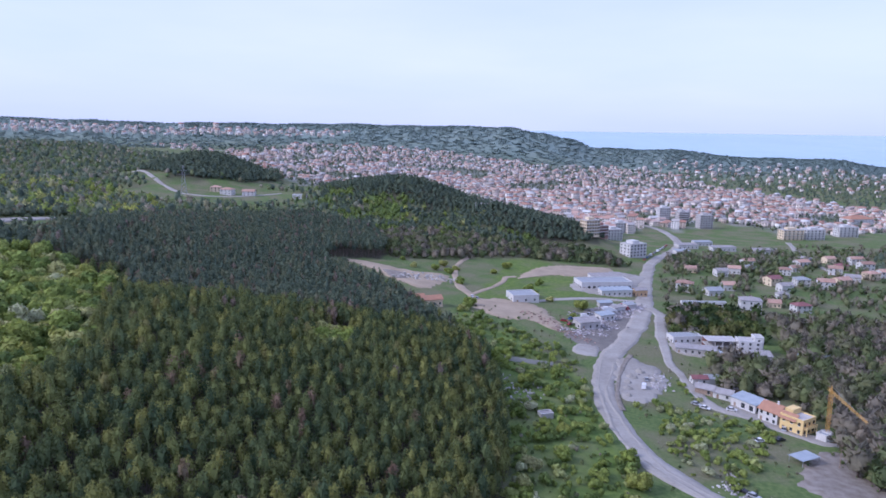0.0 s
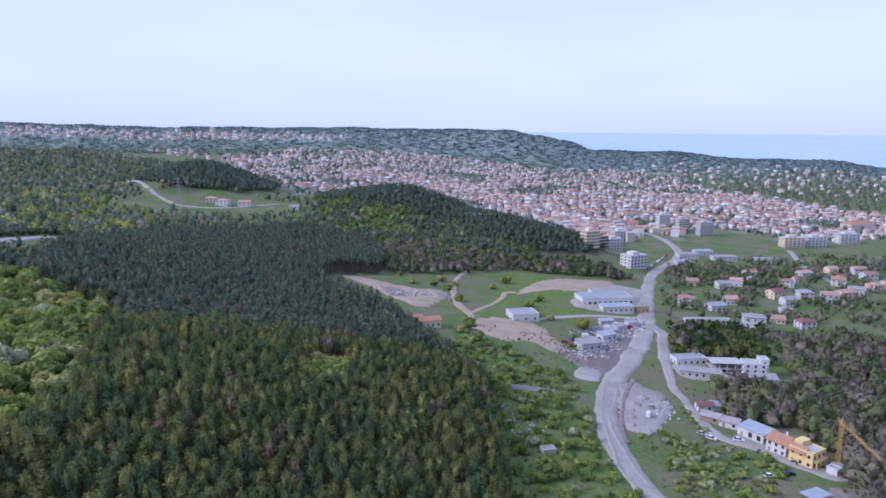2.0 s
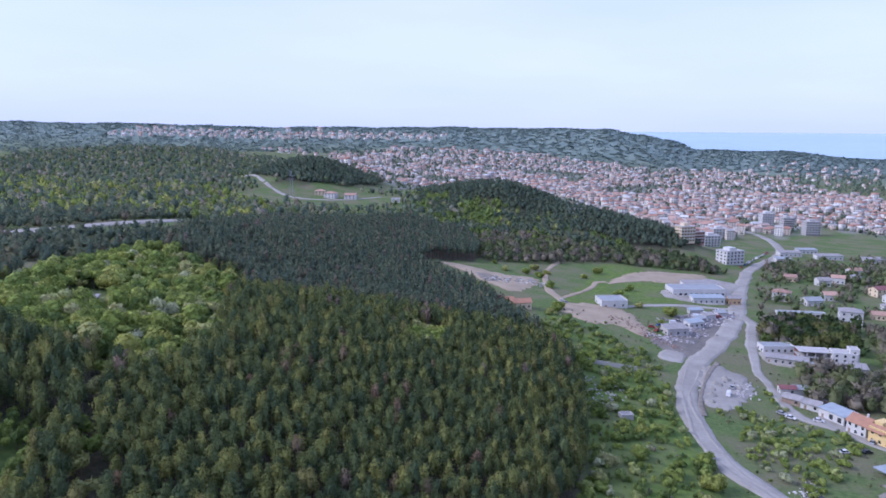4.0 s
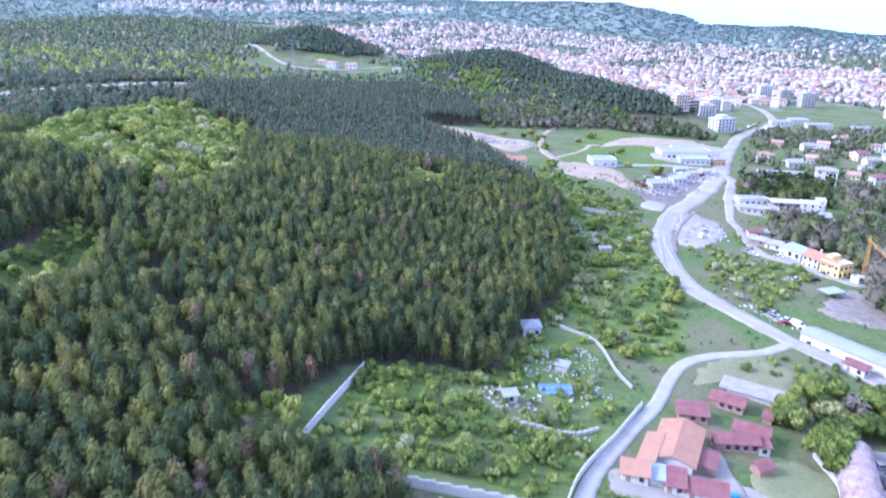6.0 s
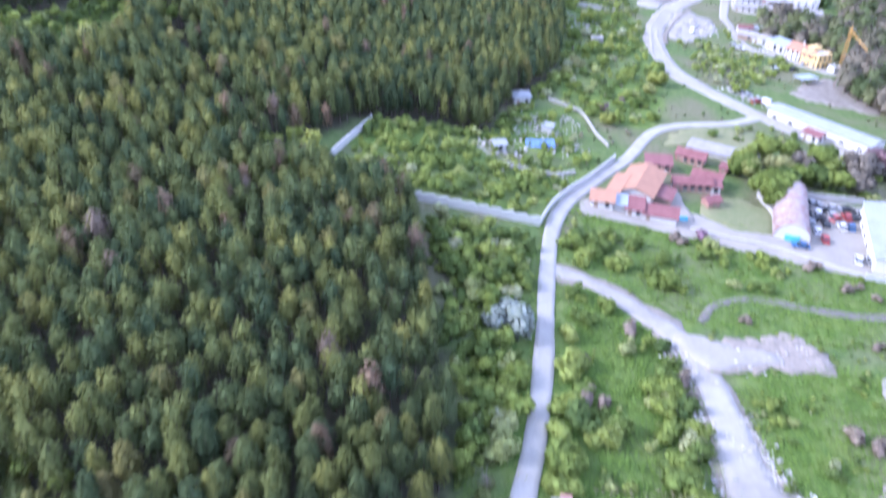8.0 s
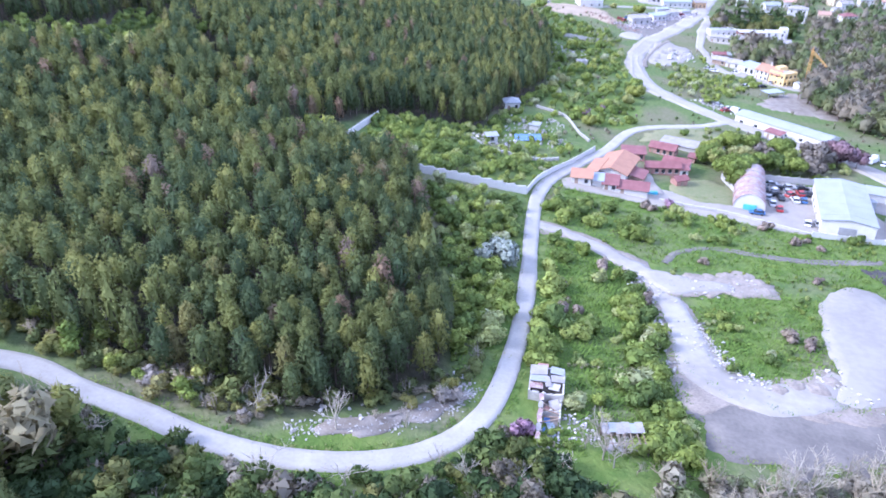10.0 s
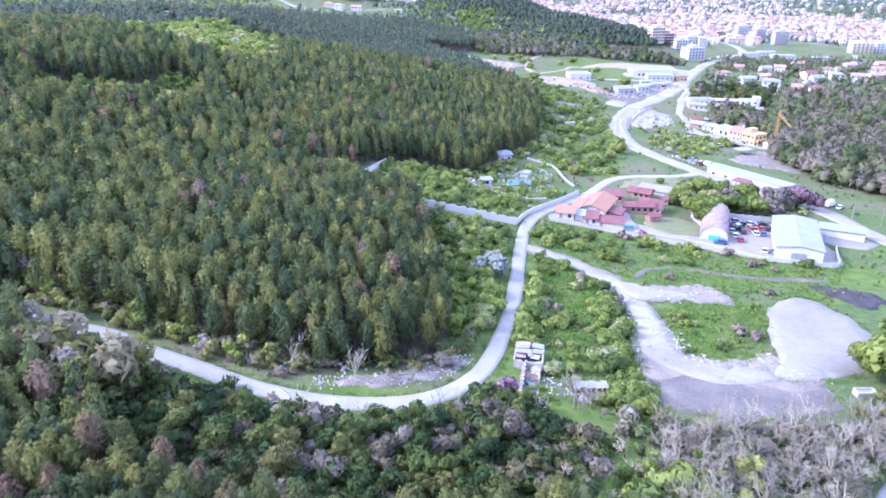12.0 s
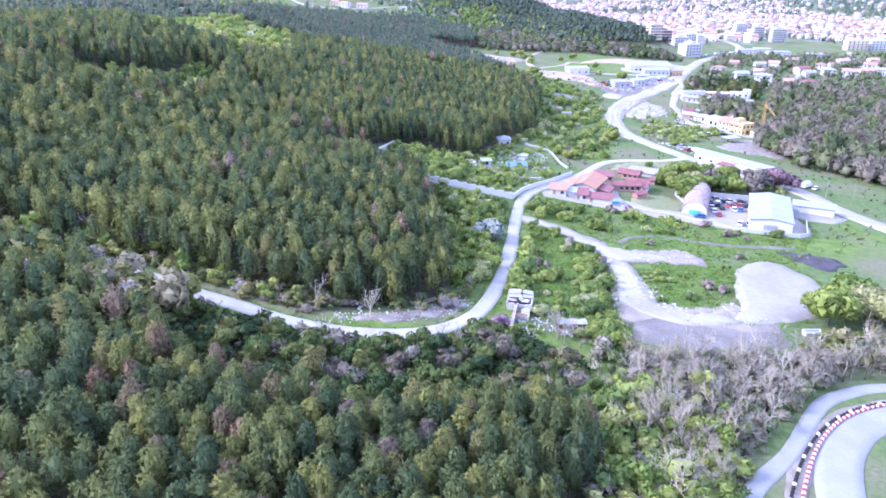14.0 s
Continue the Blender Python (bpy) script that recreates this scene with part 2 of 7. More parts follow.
brick_wall = mat("red_brick_wall", (0.34, 0.18, 0.15), (0.42, 0.27, 0.23), 0.6, bump=0.3)
terracotta = mat("terracotta_tiles", (0.43, 0.235, 0.150), (0.35, 0.195, 0.130), 0.5, bump=0.5, bump_scale=6)
maroon_roof = mat("maroon_sheet_roof", (0.20, 0.082, 0.080), (0.27, 0.125, 0.12), 0.4, rough=0.6)
grey_roof = mat("blue_grey_sheet_roof", (0.36, 0.40, 0.43), (0.28, 0.32, 0.35), 0.3, rough=0.6)
white_roof = mat("white_sheet_roof", (0.325, 0.34, 0.35), (0.27, 0.285, 0.295), 0.2, rough=0.5)
rust_roof = mat("rusted_sheet", (0.24, 0.11, 0.09), (0.46, 0.42, 0.41), 0.6, rough=0.7, bump=0.5, fine=0.55)
asbestos = mat("grey_fibre_cement_roof", (0.36, 0.34, 0.33), (0.26, 0.24, 0.23), 0.4)
dark_glass = mat("dark_window_glass", (0.03, 0.035, 0.04), (0.05, 0.055, 0.06), 0.5, rough=0.15, bump=0)
white_frame = mat("white_window_frame", (0.75, 0.75, 0.74), None, 1.0, rough=0.5, bump=0)
timber = mat("weathered_timber", (0.25, 0.18, 0.13), (0.36, 0.28, 0.22), 1.0)
steel_grey = mat("galvanised_steel", (0.40, 0.41, 0.42), (0.32, 0.33, 0.34), 1.0, rough=0.5, metal=0.4)
crane_yellow = mat("yellow_crane_paint", (0.55, 0.33, 0.09), (0.44, 0.26, 0.08), 0.6, rough=0.5)
blue_sheet = mat("blue_tarpaulin", (0.08, 0.16, 0.38), (0.22, 0.32, 0.52), 0.6, rough=0.5)
pool_blue = mat("turquoise_paint", (0.10, 0.42, 0.55), (0.14, 0.50, 0.62), 0.4, rough=0.4)
rubble_mat = mat("pale_rubble", (0.50, 0.48, 0.45), (0.34, 0.315, 0.285), 1.0, spread=0.3, source="island")
junk_mat = mat("mixed_scrap", (0.34, 0.30, 0.30), (0.52, 0.50, 0.50), 1.2, spread=0.6, source="island")
rust_junk = mat("rusty_scrap", (0.26, 0.13, 0.10), (0.36, 0.30, 0.26), 1.2, spread=0.5, source="island")
tyre_white = mat("white_painted_tyre", (0.72, 0.70, 0.70), (0.6, 0.56, 0.56), 1.5)
tyre_red = mat("red_painted_tyre", (0.45, 0.08, 0.10), (0.35, 0.07, 0.08), 1.5)
rubber = mat("black_rubber", (0.03, 0.03, 0.03), (0.05, 0.05, 0.05), 2.0)
kart_asphalt = mat("kart_track_asphalt", (0.266, 0.263, 0.249), (0.317, 0.312, 0.294), 0.2, bump=0.1)
sea_water = mat("pale_sea_water", (0.25, 0.42, 0.49), (0.29, 0.46, 0.52), 0.002, rough=0.2, bump=0)
CAR_PAINTS = [mat("car_paint_" + c, v, None, 0.5, rough=0.3, bump=0) for c, v in (("white", (0.75, 0.75, 0.76)), ("silver", (0.42, 0.43, 0.45)), ("black", (0.04, 0.04, 0.045)), ("red", (0.42, 0.05, 0.05)), ("blue", (0.07, 0.16, 0.35)))]
for glossy in (dark_glass, sea_water):
    glossy.node_tree.nodes["Principled BSDF"].inputs["Specular IOR Level"].default_value = 0.5


def ground_material():
    """Grass, dry grass and bare soil in patches; 'wood' marks the brown litter under trees, 'lush' the fresh meadow,
    'town' worn lots and gardens, 'far' the distant slopes with haze put into their colour.
    """
    m = bpy.data.materials.new("grassland_soil")
    m.use_nodes = True
    n, l = m.node_tree.nodes, m.node_tree.links
    b = n["Principled BSDF"]
    b.inputs["Roughness"].default_value = 0.95
    b.inputs["Specular IOR Level"].default_value = 0.15
    co = n.new("ShaderNodeTexCoord")

    def noise_at(scale, detail=5):
        t = n.new("ShaderNodeTexNoise")
        t.inputs["Scale"].default_value, t.inputs["Detail"].default_value = scale, detail
        l.new(co.outputs["Object"], t.inputs["Vector"])
        return t.outputs["Fac"]

    def ramp(fac, lo, hi):
        r = n.new("ShaderNodeMapRange")
        r.inputs["From Min"].default_value, r.inputs["From Max"].default_value = lo, hi
        l.new(fac, r.inputs["Value"])
        return r.outputs["Result"]

    def mixed(fac, a, c):
        x = n.new("ShaderNodeMixRGB")
        l.new(fac, x.inputs[0])
        for i, v in ((1, a), (2, c)):
            if isinstance(v, tuple):
                x.inputs[i].default_value = (*v, 1)
            else:
                l.new(v, x.inputs[i])
        return x.outputs["Color"]

    def attr(name):
        a = n.new("ShaderNodeAttribute")
        a.attribute_name = name
        return a.outputs["Fac"]

    grass = mixed(ramp(noise_at(0.6), 0.35, 0.65), (0.082, 0.130, 0.040), (0.140, 0.185, 0.062))
    dry = mixed(ramp(noise_at(1.1), 0.35, 0.65), (0.135, 0.145, 0.070), (0.20, 0.185, 0.115))
    base = mixed(ramp(noise_at(0.045), 0.42, 0.60), grass, dry)
    lush = mixed(ramp(noise_at(0.3), 0.35, 0.65), (0.092, 0.152, 0.030), (0.158, 0.212, 0.050))
    base = mixed(attr("lush"), base, lush)
    litter = mixed(ramp(noise_at(0.8), 0.35, 0.65), (0.05, 0.05, 0.032), (0.085, 0.08, 0.052))
    base = mixed(attr("wood"), base, litter)
    lots = mixed(ramp(noise_at(0.03), 0.40, 0.62), (0.13, 0.16, 0.10), (0.33, 0.31, 0.30))
    base = mixed(attr("town"), base, lots)
    # distance haze is mixed into the slope's colour as a pale blue-green
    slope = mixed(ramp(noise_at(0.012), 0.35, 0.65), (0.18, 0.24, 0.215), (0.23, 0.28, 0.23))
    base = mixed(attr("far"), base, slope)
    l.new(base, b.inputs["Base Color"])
    bn = n.new("ShaderNodeBump")
    bn.inputs["Strength"].default_value, bn.inputs["Distance"].default_value = 0.7, 0.4
    l.new(noise_at(1.5, 8), bn.inputs["Height"])
    l.new(bn.outputs["Normal"], b.inputs["Normal"])
    return m


# ---- the lie of the land ----
HILLS = [(25.98, -170, 130, 110, 140), (14.87, -250, 400, 110, 120), (27.82, -320, 960, 85, 110), (24.18, -70, 850, 100, 110), (14.32, 70, 710, 70, 60), (43.43, -800, 1300, 300, 500),
         (-3.7, 110, 290, 70, 60), (3.73, -20, 60, 40, 60), (8.4, -60, 270, 80, 90), (1.18, 10, -40, 50, 40), (20.34, -600, 300, 250, 400), (0.84, 40, 380, 70, 90), (2.17, 80, -80, 60, 60),
         (5.2, -95, 865, 85, 85), (21.0, -10, 830, 70, 75), (15.8, 65, 760, 60, 55), (13.3, 130, 695, 45, 45), (8.6, -325, 965, 80, 95), (3.2, -38, 6, 30, 22)]
RIDGE = [(-0.9, 150), (-0.63, 142), (-0.4, 129), (-0.15, 132), (0.09, 129), (0.134, 111), (0.175, 85), (0.215, 50), (0.33, 46), (0.41, 22), (0.56, 14), (0.63, -14), (0.9, -14)]


def smooth(a, b, v):
    t = np.clip((v - a) / (b - a), 0.0, 1.0)
    return t * t * (3 - 2 * t)


def heights(x, y):
    """Height of the bare ground: a slope with wooded knolls, the town's basin and the far ridge."""
    x, y = np.asarray(x, float), np.asarray(y, float)
    z = 21.83 - 13.8 * np.tanh((x - 60) / 260) - 1.29 * np.tanh(x / 110) - 11.02 * np.tanh((x + 150) / 120) + 7.04 * np.tanh((y - 150) / 300) - 6.71 * np.tanh((y - 50) / 120) - 9.03 * np.tanh((y - 600) / 600)
    for a, cx, cy, sx, sy in HILLS:
        z = z + a * np.exp(-((x - cx) / sx) ** 2 - ((y - cy) / sy) ** 2)
    far = np.maximum(y, 1200.0)
    u = x / far
    top = np.full_like(u, RIDGE[0][1])
    for (a, p), (b, q) in zip(RIDGE, RIDGE[1:]):
        top = np.where(u >= a, p + (q - p) * smooth(a, b, u), top)
    top = top + 3.0 * np.sin(u * 61) * np.sin(u * 23 + 1)
    z = z + (top - z) * smooth(1500, 2900, y)
    return z + (-40 - z) * smooth(3000, 3500, y) * smooth(0.05, 0.14, u)


def height(x, y):
    return float(heights(x, y))


def inside(poly, x, y):
    """Which of the points lie inside the outline."""
    x, y = np.asarray(x, float), np.asarray(y, float)
    hit = np.zeros(x.shape, bool)
    for (x0, y0), (x1, y1) in zip(poly, poly[1:] + poly[:1]):
        cross = (y0 > y) != (y1 > y)
        hit ^= cross & (x < (x1 - x0) * (y - y0) / ((y1 - y0) or 1e-9) + x0)
    return hit


def near_line(points, x, y):
    """Distance of each place from a line of points."""
    x, y = np.asarray(x, float), np.asarray(y, float)
    d = np.full(x.shape, 1e9)
    for (x0, y0), (x1, y1) in zip(points, points[1:]):
        dx, dy = x1 - x0, y1 - y0
        t = np.clip(((x - x0) * dx + (y - y0) * dy) / (dx * dx + dy * dy), 0, 1)
        d = np.minimum(d, np.hypot(x - x0 - t * dx, y - y0 - t * dy))
    return d


# the plan: woods, meadows, roads
PINE_NORTH = [(-35, 106), (-18, 115), (0, 118), (3, 139), (6, 156), (12, 165), (19, 187), (23, 215), (24, 270), (20, 302), (7, 335), (-8, 368), (-25, 405), (-47, 437), (-64, 455), (-86, 482), (-76, 518), (-48, 530), (-42, 560), (-62, 640), (-130, 690), (-216, 553), (-216, 400), (-200, 345), (-150, 320), (-130, 263), (-109, 208), (-111, 167), (-150, 173), (-183, 167), (-230, 270), (-300, 270), (-320, 100), (-300, -20), (-120, -25), (-75, -29), (-51, -31), (-37, -33), (-27, -33), (-13, -35), (-2, -30), (5, -21), (4, -3), (-10, 46), (-14, 60), (-27, 60), (-40, 62), (-52, 64)]
PINE_SOUTH = [(-170, -42), (-90, -41), (-69, -43), (-56, -48), (-44, -60), (-28, -71), (-10, -76), (11, -73), (30, -67), (38, -71), (37, -78), (33, -84), (28, -96), (26, -118), (-170, -118)]
GAP_PATH = [(-42, 70), (-62, 80), (-85, 102), (-105, 132), (-120, 160), (-128, 182)]
BRIGHT_WOOD = [(-182, 168), (-230, 290), (-210, 350), (-150, 318), (-131, 262), (-110, 208), (-112, 168), (-150, 174)]
KNOLL_WOODS = [[(-388, 905), (-350, 872), (-300, 858), (-248, 880), (-222, 945), (-236, 1030), (-320, 1080), (-400, 1040), (-402, 950)], [(-150, 840), (-80, 800), (-30, 765), (30, 745), (50, 690), (95, 655), (140, 660), (166, 700), (140, 780), (60, 860), (-40, 960), (-150, 960)]]
TOWN = [(-199, 996), (-151, 1116), (20, 1150), (90, 1100), (137, 1040), (160, 930), (166, 757), (223, 828), (285, 949), (300, 898), (395, 1020), (453, 880), (600, 930), (755, 1180), (712, 1421), (655, 1729), (611, 2040), (480, 2100), (286, 1982), (191, 1991), (81, 2029), (-33, 2090), (-132, 2068), (-415, 2005), (-582, 1851), (-254, 1096)]
LANE = [(-120, -30), (-95, -33), (-70, -36), (-57, -36), (-47, -39), (-37, -41), (-25, -44), (-13, -45), (-2, -43), (7, -38), (13.5, -29), (17, -13), (18.7, 6), (19.3, 40), (20, 62), (23.5, 80), (34.5, 104), (44, 122), (54, 146), (65, 157), (84, 166), (96, 176)]
MAIN_ROAD = [(267, 972), (281, 890), (268, 785), (236, 706), (193, 629), (157, 526), (134, 447), (106, 377), (82, 327), (71.5, 288), (68.5, 250), (72.5, 220), (79, 206), (89, 190.5), (97, 178), (107, 167), (120, 152), (129, 144), (137, 126), (143, 108), (152, 88), (168, 62), (215, 25)]
BRANCH = [(136, 452), (137, 425), (132, 405), (124, 378), (116, 342), (115, 321), (116, 296), (119.5, 282), (130, 273), (139, 259), (149, 250), (162, 243)]
TRACK = [(20.5, 46), (27, 45.5), (33, 43), (43, 33.5), (49.5, 22), (50.5, 5), (53, -8), (61, -12.5), (71, -10), (79, -3)]
TOWN_ROAD = [(407, 812), (370, 706), (358, 656), (352, 600)]
KNOLL_ROAD = [(-420, 930), (-385, 900), (-345, 845), (-310, 800), (-282, 775), (-245, 780), (-190, 830)]
WEST_CLEARING = [(-340, 346), (-318, 360), (-298, 374), (-279, 395), (-265, 425), (-261, 452), (-258, 476)]
QUARRY = [(-72, 512), (-57, 515), (-31, 503), (-15, 498), (1, 499), (6, 482), (-3, 456), (-13, 443), (-24, 455), (-34, 466), (-48, 488), (-60, 500)]
MEADOW_PATH = [(45, 425), (28, 425), (19, 438), (11, 480), (14, 548), (30, 600)]
LOT = [(77, -3), (80, 15), (86, 31), (97, 38), (105, 24), (103, 10), (94, -3), (82, -10), (74, -11)]
MUD = [(47, -2), (46, -15), (51.5, -29.5), (66, -30), (80, -23), (84, -12), (73, -13), (60, -15), (52, -9)]
SLAG = [(50, 21), (60, 24), (74, 28), (76, 33), (66, 36), (53, 30)]
YARD = [(26.5, 81), (31, 88), (55, 90), (66, 86), (80, 92), (88, 112), (104, 110), (119, 104), (119, 70), (93, 68), (73, 71.5), (58, 73.8), (48, 75.8), (40.7, 77), (28, 77.4)]
NOTCH = [(-150, 84), (-132, 97), (-127, 109), (-126, 132), (-112, 128), (-102, 100), (-104, 88), (-125, 70), (-145, 64)]
MEADOWS = [[(-60, 58), (-26, 56), (-24, 70), (-40, 80), (-60, 82)], NOTCH, [(20, 430), (60, 590), (150, 580), (150, 500), (60, 440)], [(20, -15), (48, 0), (46, 22), (30, 42), (20, 40)], [(-30, 66), (18, 70), (36, 110), (18, 150), (2, 140), (-8, 116), (-34, 104)], [(30, 60), (60, 45), (90, 62), (46, 74), (26, 78)], [(100, 36), (150, 60), (140, 100), (120, 66)], [(17, -40), (50, -38), (48, 44), (20, 62), (4, 60), (6, -20)], [(24, 62), (48, 38), (104, 36), (122, 68), (30, 82)], [(52, -10), (74, -8), (86, 32), (56, 26)], [(-60, -44), (14, -34), (44, -40), (36, -66), (-60, -60)], [(20, 150), (60, 150), (66, 300), (10, 400), (0, 290), (26, 210)]]


def axis(lo, hi, start, stop, step, grow=1.09):
    """Grid lines, close between lo and hi and wider beyond."""
    mid = list(np.arange(lo, hi, step))
    up, s = [], step
    v = mid[-1]
    while v < stop:
        s = min(s * grow, 60)
        v += s
        up.append(v)
    down, s, v = [], step, mid[0]
    while v > start:
        s = min(s * grow, 60)
        v -= s
        down.append(v)
    return np.array(down[::-1] + mid + up)


def mesh_of(name, verts, faces, material=None, smooth_faces=False):
    me = bpy.data.meshes.new(name)
    me.from_pydata([tuple(v) for v in verts], [], [tuple(f) for f in faces])
    if material:
        me.materials.append(material)
    if smooth_faces:
        me.polygons.foreach_set("use_smooth", [True] * len(me.polygons))
    me.update()
    return me


def attribute(me, name, values):
    me.attributes.new(name, "FLOAT", "POINT").data.foreach_set("value", np.asarray(values, np.float32))


def make_ground():
    xs, ys = axis(-180, 180, -3600, 3600, 4.0), axis(-130, 460, -420, 4880, 4.0)
    gx, gy = np.meshgrid(xs, ys)
    x, y = gx.ravel(), gy.ravel()
    z = heights(x, y)
    nx = len(xs)
    i = (np.arange(len(ys) - 1)[:, None] * nx + np.arange(nx - 1)[None, :]).ravel()
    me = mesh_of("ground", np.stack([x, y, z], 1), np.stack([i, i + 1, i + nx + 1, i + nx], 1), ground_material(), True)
    wood = (inside(PINE_NORTH, x, y) | inside(PINE_SOUTH, x, y)).astype(float)
    for k in KNOLL_WOODS:
        wood = np.maximum(wood, inside(k, x, y))
    lush = np.zeros(len(x))
    wood = np.where(inside([(-60, 58), (-26, 56), (-24, 70), (-40, 80), (-60, 82)], x, y) | inside(NOTCH, x, y), 0.25, wood)
    for k in MEADOWS:
        lush = np.maximum(lush, inside(k, x, y))
    attribute(me, "wood", wood)
    lush = lush * np.clip([0.72 + 0.9 * noise.noise(Vector((a / 14, b / 14, 4.0))) for a, b in zip(x, y)], 0.1, 1)
    attribute(me, "lush", lush)
    attribute(me, "town", inside(TOWN, x, y) * 0.9)
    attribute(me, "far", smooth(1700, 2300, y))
    return tagged(new("ground", me), "rolling grassland with bare soil, rising to a far wooded ridge", "ground", kind="structure")


def curve_through(points, step=2.0, closed=False):
    """A smooth line through the points, at even steps."""
    p = [np.array(q, float) for q in points]
    p = [p[-1]] + p + [p[0], p[1]] if closed else [2 * p[0] - p[1]] + p + [2 * p[-1] - p[-2]]
    out = []
    for a, b, c, d in zip(p, p[1:], p[2:], p[3:]):
        n = max(2, int(np.linalg.norm(c - b) / step))
        for k in range(n):
            t = k / n
            out.append(0.5 * (2 * b + (c - a) * t + (2 * a - 5 * b + 4 * c - d) * t * t + (3 * b - a - 3 * c + d) * t ** 3))
    return np.array(out if closed else out + [p[-2]])


def strip(name, points, width, material, label, lift=0.18, ragged=0.1, step=2.0, across=4, category="road"):
    """A road laid over the ground, with slightly uneven edges and thickness."""
    c = curve_through(points, step)
    t = np.gradient(c, axis=0)
    t /= np.linalg.norm(t, axis=1)[:, None]
    nrm = np.stack([-t[:, 1], t[:, 0]], 1)
    rng = np.random.default_rng(len(name) * 13)
    verts, n = [], across + 3
    w = np.broadcast_to(width, (len(c),)) if np.isscalar(width) else np.interp(np.linspace(0, 1, len(c)), np.linspace(0, 1, len(width)), width)
    soft_edge = [np.convolve(rng.normal(0, ragged * 1.7, len(c) + 6), np.ones(7) / 4.0, "valid") for _ in range(2)]
    for i in range(len(c)):
        half = w[i] / 2
        l, r = half + soft_edge[0][i], half + soft_edge[1][i]
        offs = [-l - 0.3] + list(np.linspace(-l, r, across + 1)) + [r + 0.3]
        for k, o in enumerate(offs):
            q = c[i] + nrm[i] * o
            edge = k in (0, n - 1)
            verts.append((q[0], q[1], height(*q) + (-0.3 if edge else lift)))
    faces = [(i * n + k, i * n + k + 1, (i + 1) * n + k + 1, (i + 1) * n + k) for i in range(len(c) - 1) for k in range(n - 1)]
    me = mesh_of(name, verts, [f[::-1] for f in faces], material, True)
    return tagged(new(name, me), label, category, kind="structure")


def patch(name, outline, material, label, lift=0.14, rings=7, ragged=0.5, category="ground"):
    """A bare area on the ground, with an uneven edge."""
    c = curve_through(outline, 0.8, True)
    rng = np.random.default_rng(len(name))
    mid = c.mean(0)
    out = (c - mid) / (np.linalg.norm(c - mid, axis=1)[:, None] + 1e-9)
    jit = out * np.array([ragged * (2.2 * noise.noise(Vector((q[0] / 5, q[1] / 5, 7))) + 1.3 * noise.noise(Vector((q[0] / 1.6, q[1] / 1.6, 2)))) for q in c])[:, None]
    verts, n = [], len(c)
    for k in range(rings):
        f = 1 - k / rings
        for i in range(n):
            q = mid + (c[i] - mid) * (f if k != 1 else 0.975) + jit[i] * (1.0, 0.95, 0.4)[min(k, 2)]
            verts.append((q[0], q[1], height(*q) + (-0.25 if k == 0 else lift)))
    verts.append((*mid, height(*mid) + lift))
    faces = [(k * n + i, k * n + (i + 1) % n, (k + 1) * n + (i + 1) % n, (k + 1) * n + i) for k in range(rings - 1) for i in range(n)]
    faces += [((rings - 1) * n + i, (rings - 1) * n + (i + 1) % n, rings * n) for i in range(n)]
    me = mesh_of(name, verts, faces, material, True)
    bm = bmesh.new()
    bm.from_mesh(me)
    bmesh.ops.recalc_face_normals(bm, faces=bm.faces)
    if sum(f.normal.z for f in bm.faces) < 0:
        bmesh.ops.reverse_faces(bm, faces=bm.faces)
    bm.to_mesh(me)
    bm.free()
    return tagged(new(name, me), label, category, kind="structure")


make_ground()


def make_sea():
    """The bay beyond the ridge; its far rim lies at the height of the horizon."""
    verts, faces, nx = [], [], 40
    ys = np.linspace(2700, 4890, 24)
    for y in ys:
        for x in np.linspace(-500, 4200, nx):
            verts.append((x, y, -22 + 141.0 * max(0.0, (y - 2900) / 1990) ** 0.9 if y > 2900 else -22))
    for j in range(len(ys) - 1):
        for i in range(nx - 1):
            a = j * nx + i
            faces.append((a, a + 1, a + nx + 1, a + nx))
    return tagged(new("sea", mesh_of("sea", verts, faces, sea_water, True)), "calm pale blue sea under haze", "sea", kind="structure")


make_sea()
strip("lane", LANE, 3.6, lane_asphalt, "narrow worn pale asphalt lane bending round the wood", lift=0.3)
strip("road_main", MAIN_ROAD, [9, 9, 9, 9, 9, 10, 11, 11, 11, 10, 9.5, 9, 8.5, 8], gravel, "broad pale gravel road under construction", ragged=0.5)
for off in (-2.4, 1.9):
    base_line = curve_through(MAIN_ROAD[8:], 6.0)
    side = np.gradient(base_line, axis=0)
    side /= np.linalg.norm(side, axis=1)[:, None]
    strip("wheel_track", [tuple(q) for q in base_line + np.stack([-side[:, 1], side[:, 0]], 1) * (off + 0.9 * np.sin(np.arange(len(base_line)) * 0.5 + off))[:, None]], 1.1, rut_gravel, "grey wheel rut along the gravel road", lift=0.2, ragged=0.25, across=1)
strip("road_bank", [(74.6, 268), (76.6, 285), (82, 305), (90, 328), (97, 342)], 1.6, dirt, "brown bank of dug earth beside the road", lift=0.45, ragged=0.35)
strip("road_branch", BRANCH, [9, 7, 6, 6, 5, 4.5, 4.5, 5, 5, 4], gravel, "pale gravel side road to a yellow house", lift=0.22, ragged=0.4)
strip("track", TRACK, [4, 4.5, 5, 5.5, 6, 7, 8, 8], gravel, "white rubble track into a filled lot", lift=0.22, ragged=0.6)
strip("road_town", TOWN_ROAD, 6, gravel, "pale street at the edge of town", ragged=0.4)
strip("road_knoll", KNOLL_ROAD, 5, gravel, "pale road curving below a wooded knoll", ragged=0.4, lift=0.5)
strip("path_meadow", MEADOW_PATH, [6, 5, 4, 3.5, 3], tan_sand, "tan dirt path through a meadow", lift=0.3, ragged=0.3)
